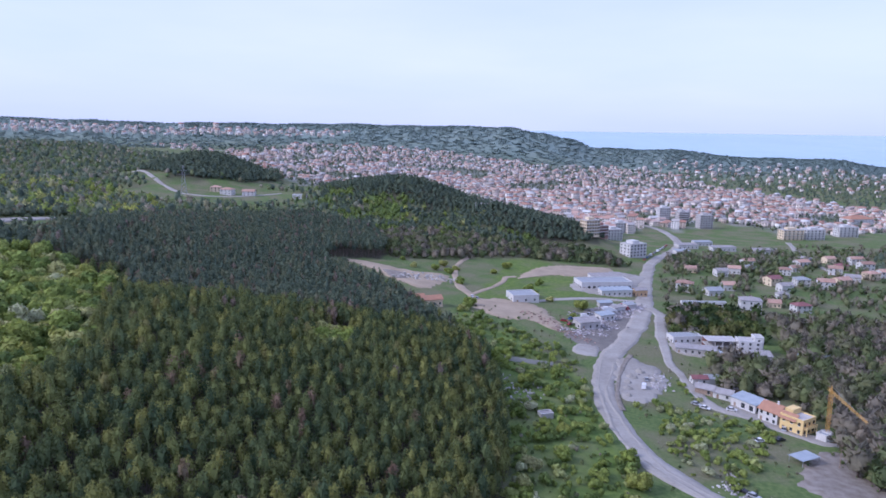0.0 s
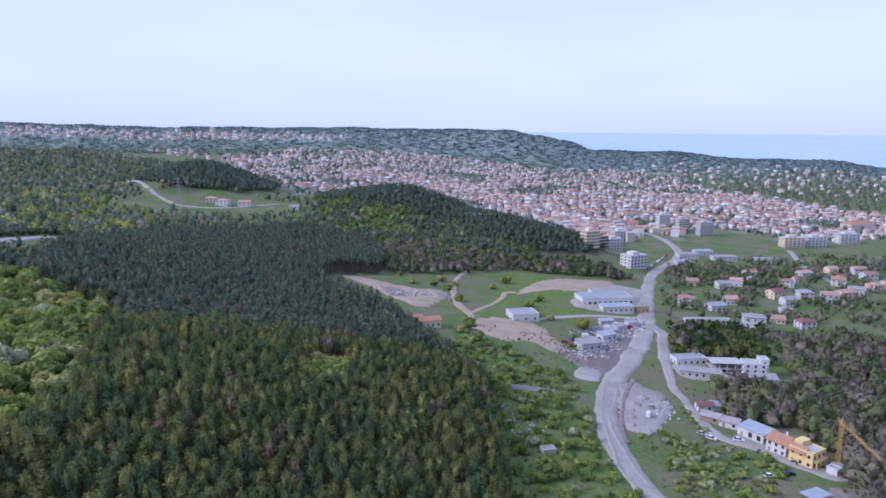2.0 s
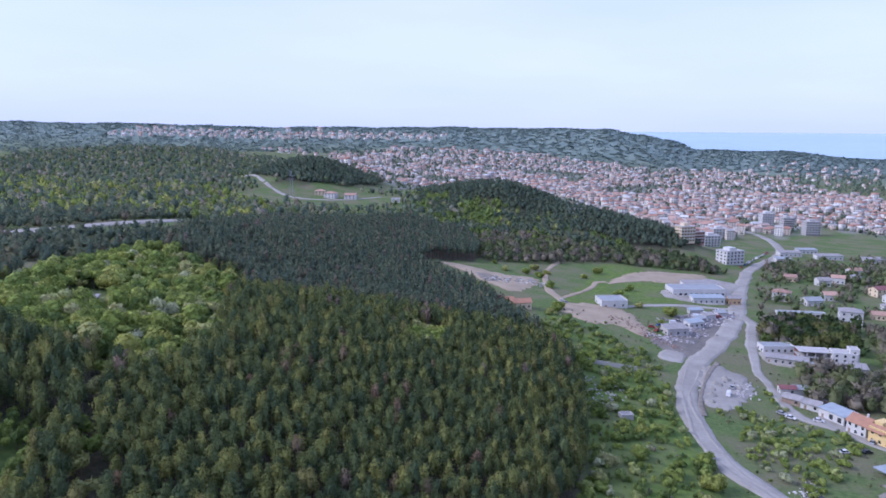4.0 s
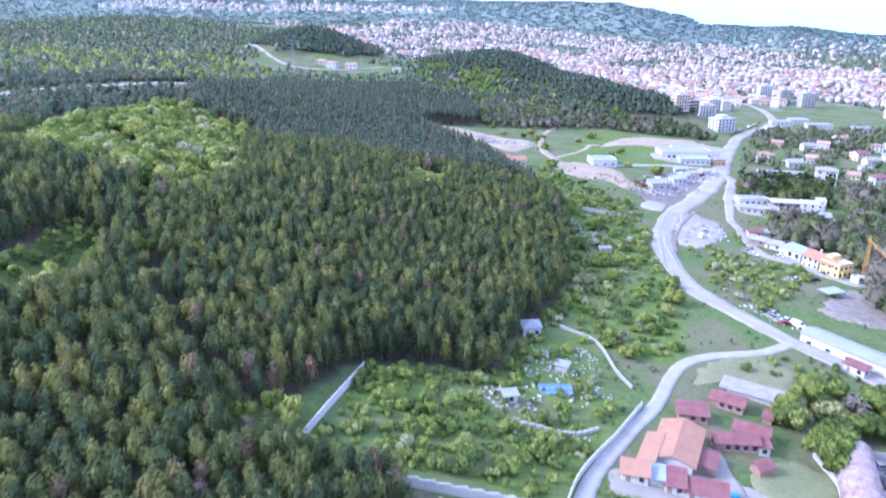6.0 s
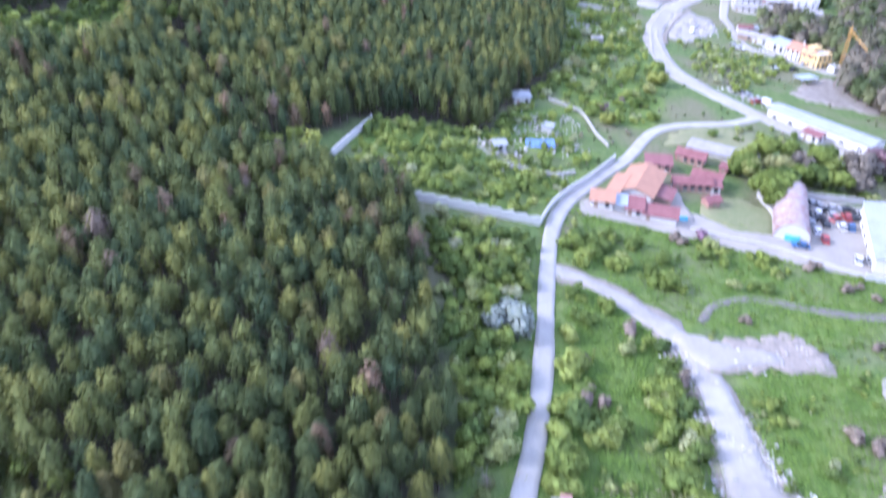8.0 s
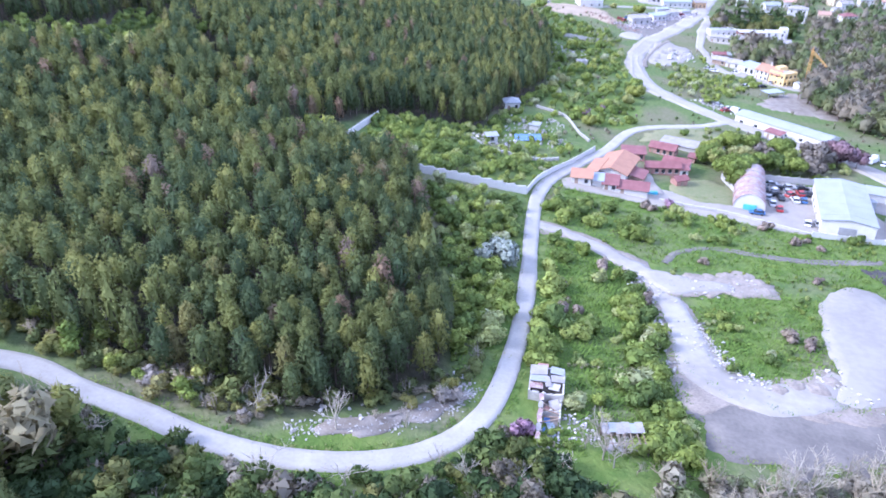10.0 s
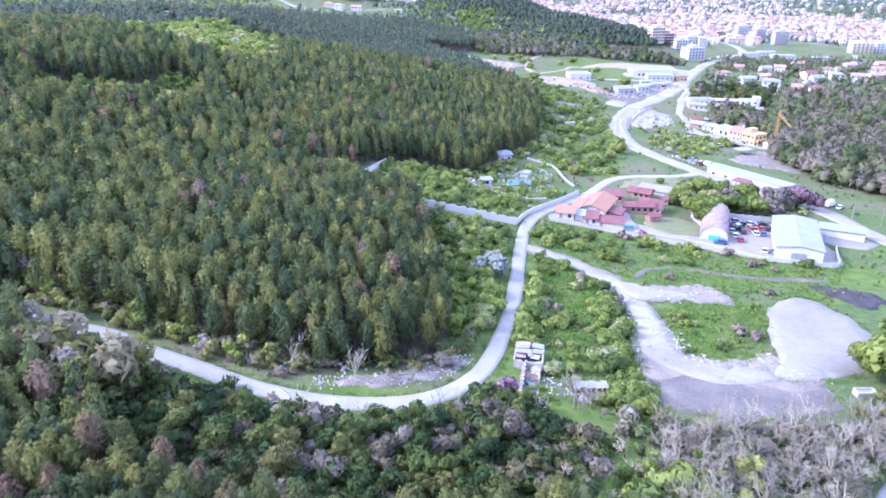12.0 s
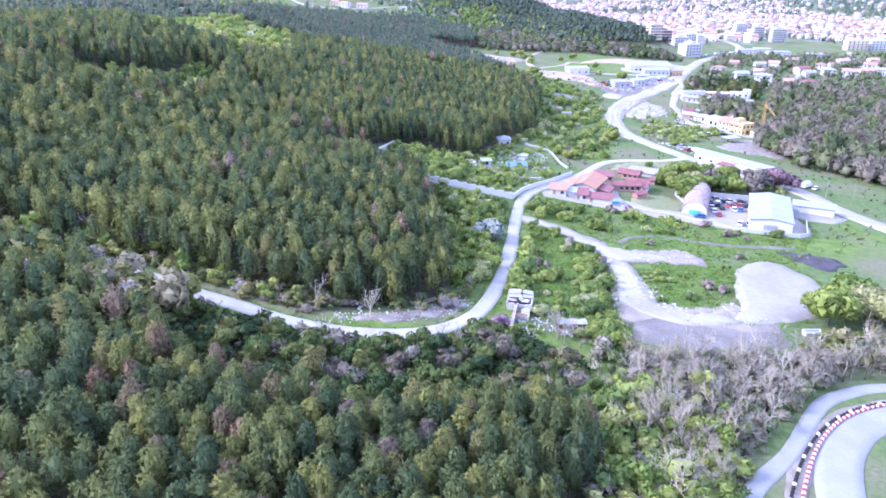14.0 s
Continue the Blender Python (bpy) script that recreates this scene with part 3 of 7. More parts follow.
strip("lot_road", [(60, 436), (72, 445), (88, 454), (104, 460), (120, 461), (136, 462)], [4, 4, 4.5, 5], gravel, "pale gravel drive between a meadow and a scrapyard", lift=0.3, ragged=0.4)
strip("path_upper_meadow", [(56, 515), (48, 508), (44, 490), (36, 470), (26, 452), (20, 440)], [4, 3, 3, 3.5], tan_sand, "tan dirt track over the meadow", lift=0.3, ragged=0.3)
strip("path_forest_edge", WEST_CLEARING, [16, 18, 16, 14, 12], gravel, "pale gravel clearing above the wood", lift=0.6, ragged=0.6)
strip("track_shoulder", TRACK, [6, 7, 8.5, 9, 10, 11, 11, 10], spoil, "crumbling earth shoulder of the rubble track", lift=0.1, ragged=0.9)
for off in (-0.8, 0.8):
    strip("wheel_track", [(a + off * 0.6, b + off * 0.8) for a, b in ((51.8, 38.3), (55.4, 44.7), (64.5, 50.2), (75.9, 50.0), (85.9, 49.9), (97.6, 51.9), (108, 55))], 1.1, grey_mud, "pair of wheel ruts pressed into soft ground", lift=0.16, ragged=0.2, across=1)
patch("quarry", QUARRY, tan_sand, "pale cut bank of stripped earth beside the pinewood", lift=0.35, ragged=1.6)
patch("quarry_floor", [(-40, 492), (-26, 486), (-22, 472), (-30, 466), (-38, 476)], dirt, "brown floor of a small quarry", lift=0.5, ragged=0.8)
patch("lot", LOT, white_fill, "white levelled lot of crushed stone", lift=0.24)
patch("mud_flat", MUD, grey_mud, "grey drying mud beside the lot", lift=0.16, ragged=1.5)
patch("slag_bank", SLAG, spoil, "bank of pale rubble along the track", lift=0.3, ragged=1.6)
patch("tip_apron", [(44, 30), (49, 33), (56, 31), (64, 31), (66, 28), (58, 25), (52, 22), (48, 24)], rut_gravel, "grey gravel apron where a tip meets the track", lift=0.34, ragged=0.9)
patch("mud_margin", [(46, 6), (50, 7), (53, -4), (60, -10), (70, -10), (80, -4), (84, -9), (78, -16), (66, -17), (55, -16), (49, -20), (45.5, -12)], spoil, "pinkish churned earth between track and mud", lift=0.19, ragged=1.5)
patch("yard", YARD, yard_concrete, "pale concrete yard before sheds", lift=0.16)
patch("side_yard", [(78, 284), (79, 300), (84, 320), (92, 338), (104, 330), (108, 318), (100, 298), (88, 281)], gravel, "white gravel storage yard beside the road", lift=0.2, ragged=1.6)
patch("scrap_yard", [(66, 362), (80, 385), (92, 428), (138, 456), (120, 412), (95, 356), (84, 342)], grey_mud, "grey dirt scrapyard", lift=0.16)
patch("factory_yard", [(94, 484), (96, 505), (106, 520), (108, 540), (128, 566), (146, 570), (164, 552), (150, 520), (142, 486), (120, 470)], gravel, "pale yard round a low factory", lift=0.2, ragged=1.2)
patch("brown_lot", [(118, 208), (124, 222), (138, 240), (158, 240), (160, 220), (146, 196), (134, 200)], dirt, "bare brown earth round a canopy", lift=0.15, ragged=1.2)
patch("dry_lawn", [(57, 136), (60, 147), (70, 157), (84, 163), (92, 156), (87, 143), (84, 134), (80, 141), (68, 144)], dry_grass, "dry yellowish lawn behind the sheds", lift=0.12, ragged=0.9)
patch("yard_lawn", [(66, 84), (60, 92), (66, 100), (76, 104), (82, 98), (80, 88), (76, 83)], dry_grass, "worn lawn beside the sheds", lift=0.2, ragged=0.6)
patch("earth_lot", [(19, 412), (24, 428), (34, 435), (46, 434), (58, 428), (64, 408), (70, 376), (62, 372), (50, 388), (36, 384), (24, 396)], tan_sand, "tan levelled earth lot", lift=0.2, ragged=2.0)
patch("upper_earth", [(56, 507), (64, 530), (76, 555), (97, 578), (120, 584), (142, 583), (136, 560), (114, 538), (90, 534), (72, 522)], tan_sand, "tan stripped earth by the meadow", lift=0.3, ragged=2.0)
patch("house_yard", [(128, 290), (122, 279), (132, 266), (144, 248), (152, 250), (143, 262), (137, 280)], white_fill, "pale gravel yard of a yellow house", lift=0.26)
patch("ash_heap", [(101, 50), (104, 42), (112, 37), (119, 40), (116, 48)], black_mud, "black ash and mud in wet grass", lift=0.15, ragged=1.2)
patch("compound_yard", [(128, 372), (124, 352), (140, 345), (166, 338), (172, 352), (160, 372)], yard_concrete, "paved yard among white sheds", lift=0.25)
patch("bank_clearing", [(-11, -39.6), (-5, -38.2), (1, -35.8), (6, -31.5), (10, -26), (9, -23.5), (6, -27), (1.5, -31), (-4, -34.2), (-10, -36.5)], dirt, "stony bare bank above the lane", lift=0.2, ragged=1.2)
patch("verge_lot", [(68, 345), (74, 352), (82, 350), (78, 335), (68, 336)], gravel, "pale parking strip", lift=0.2)
strip("kart_lane", [(50, -116), (50.5, -104), (54, -92), (60.6, -76.6), (70.2, -64.1), (80.4, -47.6), (88.2, -40.3), (97.5, -35.5), (112, -33)], 2.8, kart_asphalt, "curved pale asphalt lane round a kart track", lift=0.2, ragged=0.05, step=1.0)
strip("kart_track", [(73, -118), (72, -105), (72, -92), (74, -76), (79, -62), (86.5, -52), (96, -46), (110, -44)], 7.0, kart_asphalt, "pale asphalt bend of a kart track", lift=0.2, ragged=0.05, step=1.0)
strip("kart_verge", [(64.5, -84), (68.6, -73), (74.6, -61.6), (82.1, -51.8), (91, -44.9), (100, -40.9), (110, -39.0)], 3.6, dirt, "brown earth verge under tyre barriers", lift=0.12, ragged=0.25, step=1.0, category="verge")
patch("courtyard", [(46, 91), (52, 87), (58, 85), (57, 94), (56, 103), (52, 101), (51, 97)], yard_concrete, "pale paved court between farm buildings", lift=0.2)
patch("drying_bed", [(120, 98), (128, 106), (140, 98), (134, 90), (124, 90)], white_fill, "white gravel patch by the road", lift=0.2)


# ---- vegetation ----
def icosphere(level):
    bm = bmesh.new()
    bmesh.ops.create_icosphere(bm, subdivisions=level, radius=1.0)
    v = np.array([p.co[:] for p in bm.verts])
    f = np.array([[p.index for p in q.verts] for q in bm.faces])
    bm.free()
    return v, f


ICO = {k: icosphere(k) for k in (1, 2, 3)}


def unit(a):
    return a / (np.linalg.norm(a, axis=-1, keepdims=True) + 1e-9)


def joined(*pieces):
    """Pieces of (verts, faces, material slot, and normals if they are not simply outwards) in one."""
    v, f, m, nn, n = [], [], [], [], 0
    for piece in pieces:
        pv, pf, slot = piece[:3]
        pn = piece[3] if len(piece) > 3 else unit(pv - pv.mean(0))
        v.append(pv)
        f.append(pf + n)
        m.append(np.full(len(pf), slot))
        nn.append(pn)
        n += len(pv)
    return np.concatenate(v), np.concatenate(f), np.concatenate(m), np.concatenate(nn)


def stem(z0, z1, r0, r1, n=5, lean=(0, 0)):
    a = np.arange(n) * 2 * np.pi / n
    ring = lambda z, r, dx, dy: np.stack([np.cos(a) * r + dx, np.sin(a) * r + dy, np.full(n, z)], 1)
    v = np.concatenate([ring(z0, r0, 0, 0), ring(z1, r1, *lean)])
    f = [(i, (i + 1) % n, n + (i + 1) % n) for i in range(n)] + [(i, n + (i + 1) % n, n + i) for i in range(n)]
    return v, np.array(f)


def puffs(rng, at, r, out, blades, width, lift=0.35):
    """Tufts: from each place blades or leaves spread to all sides, more of them outwards and up."""
    n = len(at)
    p, o = np.repeat(at, blades, 0), np.repeat(out, blades, 0)
    d = rng.normal(0, 1, p.shape)
    d /= np.linalg.norm(d, axis=1)[:, None]
    d = d + o * 0.45 + np.array([0, 0, lift])
    d /= np.linalg.norm(d, axis=1)[:, None]
    s = np.cross(d, rng.normal(0, 1, p.shape))
    s /= np.linalg.norm(s, axis=1)[:, None] + 1e-9
    rr = np.repeat(r * rng.uniform(0.7, 1.3, n), blades)[:, None] * rng.uniform(0.75, 1.15, (len(p), 1))
    q = p + d * rr * 0.25
    wd = width * rng.uniform(0.7, 1.3, (len(p), 1))
    soft = unit(0.55 * d + 0.75 * o)               # a clump is lit as one rounded mass
    face = np.cross(s, d)
    s = np.where((face * soft).sum(1, keepdims=True) < 0, -s, s)
    v = np.stack([q - s * wd, q + s * wd, q + d * rr], 1).reshape(-1, 3)
    return [(v, np.arange(len(v)).reshape(-1, 3), 0, np.repeat(soft, 3, 0))]


def shell(rng, centre, radii, level=2, ragged=0.22, grow=1.35):
    """A leafy skin: loose overlapping leaf masses round a centre, each tilted its own way."""
    cv, cf = ICO[level]
    tri_v = cv[cf]
    mid = tri_v.mean(1, keepdims=True)
    tri_v = mid + (tri_v - mid) * grow * rng.uniform(0.7, 1.25, (len(cf), 1, 1)) + rng.normal(0, ragged * 0.55, tri_v.shape)
    tri_v = tri_v * rng.uniform(1 - ragged, 1 + ragged, (len(cf), 1, 1))
    nn = unit(np.repeat(unit(mid[:, 0]) + rng.normal(0, 0.25, (len(cf), 3)), 3, 0))
    return (tri_v.reshape(-1, 3) * np.asarray(radii) + np.asarray(centre), np.arange(len(cf) * 3).reshape(-1, 3), 0, nn)


def pine_shape(seed, h=12.0, radius=2.0, clumps=80, blades=16, low=0.42, r=0.5, width=0.11, skin=2):
    """Crown and trunk of a plantation pine: a rounded, tufted dome of many needle clumps on a bare stem."""
    rng = np.random.default_rng(seed)
    base = h * low
    v = 1 - ((np.arange(clumps) + rng.uniform(0, 1, clumps)) / clumps) ** 0.8
    rad = radius * np.clip(1 - v ** 2.7, 0, 1) ** 0.55 * rng.uniform(0.66, 1.02, clumps)
    rad *= 0.62 + 0.38 * np.clip(v / 0.22, 0, 1)
    ang = np.arange(clumps) * 2.4 + rng.normal(0, 0.4, clumps)
    lob = 1 + 0.14 * np.sin(ang * 2 + seed) + 0.10 * np.sin(ang * 5 + seed * 3)
    at = np.stack([np.cos(ang) * rad * lob, np.sin(ang) * rad * lob, base + v * (h - base) * 0.95 + rng.normal(0, 0.15, clumps)], 1)
    out = at - np.array([0, 0, base + 0.25 * (h - base)])
    out /= np.linalg.norm(out, axis=1)[:, None] + 1e-9
    core = shell(rng, (0, 0, base + 0.46 * (h - base)), (radius * 0.56, radius * 0.56, (h - base) * 0.42), skin, 0.18, 0.95)
    return joined(*puffs(rng, at, r, out, blades, width, 0.5), core), stem(-0.6, h * 0.85, 0.16, 0.06, 3 if clumps < 40 else 5)


def bush_shape(seed, r=1.6, h=2.6, leaves=130, size=0.42, stemmed=0.0, lobes=5, core=1):
    """Crown and stem of a broad-leaved bush or tree: uneven lobes of many leaf clumps, with gaps."""
    rng = np.random.default_rng(seed)
    c = np.stack([rng.normal(0, 0.42 * r, lobes), rng.normal(0, 0.42 * r, lobes), stemmed + rng.uniform(0.3, 0.75, lobes) * (h - stemmed)], 1)
    lr = rng.uniform(0.42, 0.72, lobes) * r
    n = max(8, leaves // 7)
    which = rng.integers(0, lobes, n)
    d = rng.normal(0, 1, (n, 3))
    d /= np.linalg.norm(d, axis=1)[:, None]
    d[:, 2] = np.where(d[:, 2] < -0.2, -d[:, 2], d[:, 2])
    at = c[which] + d * (lr[which] * rng.uniform(0.5, 1.0, n))[:, None] * np.array([1, 1, 0.85])
    at[:, 2] = np.maximum(at[:, 2], 0.15)
    inner = [shell(rng, c[k], lr[k] * np.array([0.84, 0.84, 0.72]), 3 if r >= 3.0 and leaves > 200 else 2, 0.24, 1.1) for k in range(lobes)]
    return joined(*puffs(rng, at, size * 1.3, d, 6, size * 0.34, 0.25), *inner), stem(-0.5, max(stemmed, 0.5) + 0.4 * (h - stemmed), 0.06 + 0.025 * h, 0.05)


def clump_shape(seed, r=3.5, h=7.0, tufts=7, blades=5, leaf=0.2):
    """A far tree: a few tufts round a small core."""
    rng = np.random.default_rng(seed)
    d = unit(rng.normal(0, 1, (tufts, 3)) + np.array([0, 0, 0.5]))
    at = d * np.array([r, r, h * 0.42]) * rng.uniform(0.45, 0.85, (tufts, 1)) + np.array([0, 0, h * 0.5])
    cv, cf = ICO[1]
    k = cv * (1 + rng.normal(0, 0.18, (len(cv), 1))) * np.array([r * 0.62, r * 0.62, h * 0.36]) + np.array([0, 0, h * 0.45])
    return joined(*puffs(rng, at, r * (0.62 if leaf > 0.15 else 0.45), d, blades, r * leaf), (k, cf, 0)), stem(-0.5, h * 0.3, 0.2, 0.15, 3)


def bare_shape(seed, h=7.0, limbs=5):
    """A leafless tree: trunk that forks into limbs, branches and fine twigs."""
    rng = np.random.default_rng(seed)
    v, f = [], []

    def limb(a, b, r0, r1):
        d = b - a
        d = d / (np.linalg.norm(d) + 1e-9)
        s = np.cross(d, [0.3, 0.5, 0.8])
        s /= np.linalg.norm(s)
        t = np.cross(d, s)
        n = len(v)
        for q, r in ((a, r0), (b, r1)):
            for k in range(3):
                v.append(q + (s * math.cos(k * 2.094) + t * math.sin(k * 2.094)) * r)
        for k in range(3):
            j = (k + 1) % 3
            f.extend([(n + k, n + j, n + 3 + j), (n + k, n + 3 + j, n + 3 + k)])

    def grow(a, d, ln, r, level):
        b = a + d * ln
        limb(a, b, r, r * 0.62)
        if level == 0:
            return
        for _ in range(limbs if level == 3 else rng.integers(3, 5)):
            nd = d * 0.6 + rng.normal(0, 0.48, 3) + np.array([0, 0, 0.22])
            nd /= np.linalg.norm(nd)
            grow(a + d * ln * rng.uniform(0.55, 1.0), nd, ln * rng.uniform(0.55, 0.85), max(r * 0.55, 0.03), level - 1)

    grow(np.array([0, 0, -0.4]), np.array([0.03, 0.02, 1.0]), h * 0.34, 0.16, 3)
    return np.array(v), np.array(f)


def raw_mesh(name, v, f, slots, materials, tint=None, normals=None):
    """A mesh of triangles from arrays."""
    me = bpy.data.meshes.new(name)
    me.vertices.add(len(v))
    me.vertices.foreach_set("co", np.asarray(v, np.float32).ravel())
    me.loops.add(len(f) * 3)
    me.loops.foreach_set("vertex_index", np.asarray(f, np.int32).ravel())
    me.polygons.add(len(f))
    me.polygons.foreach_set("loop_start", np.arange(len(f), dtype=np.int32) * 3)
    for m in materials:
        me.materials.append(m)
    if slots is not None:
        me.polygons.foreach_set("material_index", np.asarray(slots, np.int32))
    if tint is not None:
        attribute(me, "tint", tint)
    me.update(calc_edges=True)
    if normals is not None:
        me.polygons.foreach_set("use_smooth", np.ones(len(f), bool))
        me.attributes.new("custom_normal", "FLOAT_VECTOR", "POINT").data.foreach_set("vector", np.asarray(normals, np.float32).ravel())
    return me


def scatter(poly, spacing, seed, jitter=0.42):
    """Places at uneven steps inside an outline."""
    rng = np.random.default_rng(seed)
    xs, ys = [p[0] for p in poly], [p[1] for p in poly]
    gx, gy = np.meshgrid(np.arange(min(xs), max(xs), spacing), np.arange(min(ys), max(ys), spacing))
    gx = gx + (np.arange(gx.shape[0]) % 2)[:, None] * spacing / 2
    p = np.stack([gx.ravel(), gy.ravel()], 1)
    p = p + rng.uniform(-jitter, jitter, p.shape) * spacing
    return p[inside(poly, p[:, 0], p[:, 1])]


def mass(name, places, shapes, materials, label, category, seed, size=(0.8, 1.2), tints=None, sink=0.15, stems=True, tall=1.0, canopy=0.0):
    """Many plants joined into one object; canopy: how far its shading normals are bent upward, so the leaves look
    brighter lit.
    """
    rng = np.random.default_rng(seed)
    places = np.asarray(places, float)
    n = len(places)
    pick, turn, sc = rng.integers(0, len(shapes), n), rng.uniform(0, 2 * np.pi, n), rng.uniform(*size, n)
    z = heights(places[:, 0], places[:, 1]) - sink
    tint = rng.uniform(0, 1, n) if tints is None else tints
    vs, fs, ms, ts, ns, off = [], [], [], [], [], 0
    for k, (crown, trunk) in enumerate(shapes):
        v, f, m, nn = joined((crown[0], crown[1], 0, crown[3]), (*trunk, 1, unit(trunk[0] * np.array([1, 1, 0])))) if stems else crown
        nn = unit(nn + np.array([0, 0, canopy]))
        idx = np.nonzero(pick == k)[0]
        if not len(idx):
            continue
        c, s = np.cos(turn[idx])[:, None], np.sin(turn[idx])[:, None]
        q = sc[idx][:, None]
        w = np.stack([(v[None, :, 0] * c - v[None, :, 1] * s) * q, (v[None, :, 0] * s + v[None, :, 1] * c) * q, v[None, :, 2] * q * rng.uniform(0.88, 1.12, (len(idx), 1)) * tall], 2)
        w += np.stack([places[idx, 0], places[idx, 1], z[idx]], 1)[:, None, :]
        ns.append(np.stack([nn[None, :, 0] * c - nn[None, :, 1] * s, nn[None, :, 0] * s + nn[None, :, 1] * c, np.broadcast_to(nn[None, :, 2], (len(idx), len(nn)))], 2).reshape(-1, 3))
        vs.append(w.reshape(-1, 3))
        fs.append((f[None] + (np.arange(len(idx)) * len(v))[:, None, None]).reshape(-1, 3) + off)
        ms.append(np.tile(m, len(idx)))
        ts.append(np.repeat(tint[idx], len(v)))
        off += len(idx) * len(v)
    me = raw_mesh(name, np.concatenate(vs), np.concatenate(fs), np.concatenate(ms), materials, np.concatenate(ts), np.concatenate(ns))
    return tagged(new(name, me), label, category, kind="stuff")


def plant(name, shape, materials, label, category, group=""):
    """One plant as a thing: trunk and crown under an empty at its foot. Returns the empty; copy it with copy_thing()."""
    crown, trunk = shape
    root = tagged(new(name), label, category, group)
    c = new("crown", raw_mesh("crown", crown[0], crown[1], None, materials[:1], None, crown[3]))
    t = new("trunk", raw_mesh("trunk", *trunk, None, materials[1:]))
    for o in (c, t):
        o.parent = root
    return root


def put_plants(roots, places, seed, size=(0.85, 1.15), sink=0.15):
    """Copies of the plants at the places; the patterns stand at the first ones."""
    rng = np.random.default_rng(seed)
    used = set()
    for i, (x, y) in enumerate(places):
        root = roots[i % len(roots)]
        s = rng.uniform(*size)
        m = pose(x, y, height(x, y) - sink, 0, 0, rng.uniform(0, 360))
        if id(root) in used:
            ob = copy_thing(root, m)
        else:
            used.add(id(root))
            ob = root
            root.matrix_basis = m
        ob.scale = (s, s, s * rng.uniform(0.92, 1.1))


def patchy(places, scale, least, seed=0.0):
    """Only the places in the denser patches."""
    return places[np.array([noise.noise(Vector((x / scale, y / scale, seed))) for x, y in places]) > least]


def clear_of(places, lines, gap):
    keep = np.ones(len(places), bool)
    for points, g in lines:
        keep &= near_line(points, places[:, 0], places[:, 1]) > g + gap
    return places[keep]


ROAD_LINES = [(LANE, 3.7), (MAIN_ROAD, 6), (BRANCH, 3.5), (TRACK, 3.5)]
GROUNDS = [LOT, MUD, YARD, SLAG]


def free_ground(places, gap=1.5):
    places = clear_of(np.asarray(places, float), ROAD_LINES, gap)
    for g in GROUNDS + KEEP_OFF:
        places = places[~inside(g, places[:, 0], places[:, 1])]
    return places


KEEP_OFF = [[(9.5, 17), (17, 17), (17, 28), (9.5, 28)], [(28, 80), (86, 76), (122, 66), (124, 112), (90, 118), (86, 140), (60, 148), (52, 120), (36, 108)], [(126, 296), (152, 296), (158, 246), (136, 246)], [(116, 376), (176, 376), (176, 334), (126, 334)],
            [(19.5, -15), (26.5, -15), (27, -29), (20, -30)], [(28.5, -28), (38.5, -28), (38.5, -34), (28.5, -34)], [(98, 215), (112, 222), (142, 176), (128, 160)], [(40, 412), (64, 412), (64, 456), (40, 456)], [(66, 345), (142, 460), (142, 420), (96, 340)], [(94, 460), (160, 470), (166, 570), (96, 540)],
            [(50, -100), (64, -92), (80, -62), (100, -44), (115, -46), (115, -30.5), (97, -33), (86.5, -38), (78, -45.5), (68, -62), (58, -75), (52, -91)], [(66, -95), (115, -95), (115, -38), (88, -46), (72, -66)], [(78, 280), (110, 280), (110, 338), (80, 338)]]

# pines: the wood's near stands tree by tree, the rest as one mass a stand
north, south = scatter(PINE_NORTH, 3.3, 11), scatter(PINE_SOUTH, 3.15, 12)
north = clear_of(north, [(LANE, 4.0), (GAP_PATH, 1.2)], 1.0)
north = north[(np.hypot((north[:, 0] + 43) / 9, (north[:, 1] - 272) / 20) > 1)]
CLEARING = NOTCH
north = north[~inside(CLEARING, north[:, 0], north[:, 1])]
south = clear_of(south, [(LANE, 4.0)], 2.0)
pines = np.concatenate([north, south])


def pine_tints(places, seed):
    """Mostly green; browned and dying trees stand in patches."""
    rng = np.random.default_rng(seed)
    n = len(places)
    sick = np.array([noise.noise(Vector((x / 30, y / 30, 9.0))) for x, y in places])
    t = np.clip(rng.beta(1.8, 2.0, n), 0, 0.9) * np.where(rng.uniform(0, 1, n) < 0.08, 0.1, 1)
    brown = rng.uniform(0, 1, n) < np.clip(0.012 + 0.30 * (sick - 0.12), 0.012, 0.22)
    return np.where(brown, rng.uniform(0.93, 1.0, n), t)


to_edge = np.minimum(near_line(PINE_NORTH + PINE_NORTH[:1], pines[:, 0], pines[:, 1]), near_line(NOTCH + NOTCH[:1], pines[:, 0], pines[:, 1]))
to_edge = np.minimum(to_edge, near_line(PINE_SOUTH[3:13], pines[:, 0], pines[:, 1]))
dist = np.hypot(pines[:, 0] - 5, pines[:, 1] + 60) + np.where(pines[:, 1] < -106, 80, 0)
order = np.argsort(dist)
pines, to_edge = pines[order], to_edge[order]
PINE_SHAPES = [pine_shape(20 + k, h=10.6 + 0.7 * (k % 3), radius=1.65 + 0.14 * (k % 4), clumps=140, blades=11, r=0.46, width=0.08, low=0.48) for k in range(6)]
EDGE_SHAPES = [pine_shape(30 + k, h=9.4 + 0.8 * (k % 3), radius=1.75 + 0.15 * (k % 3), clumps=140, blades=11, r=0.46, width=0.075, low=0.24) for k in range(3)]
near_edge = to_edge[:300] < 4.0
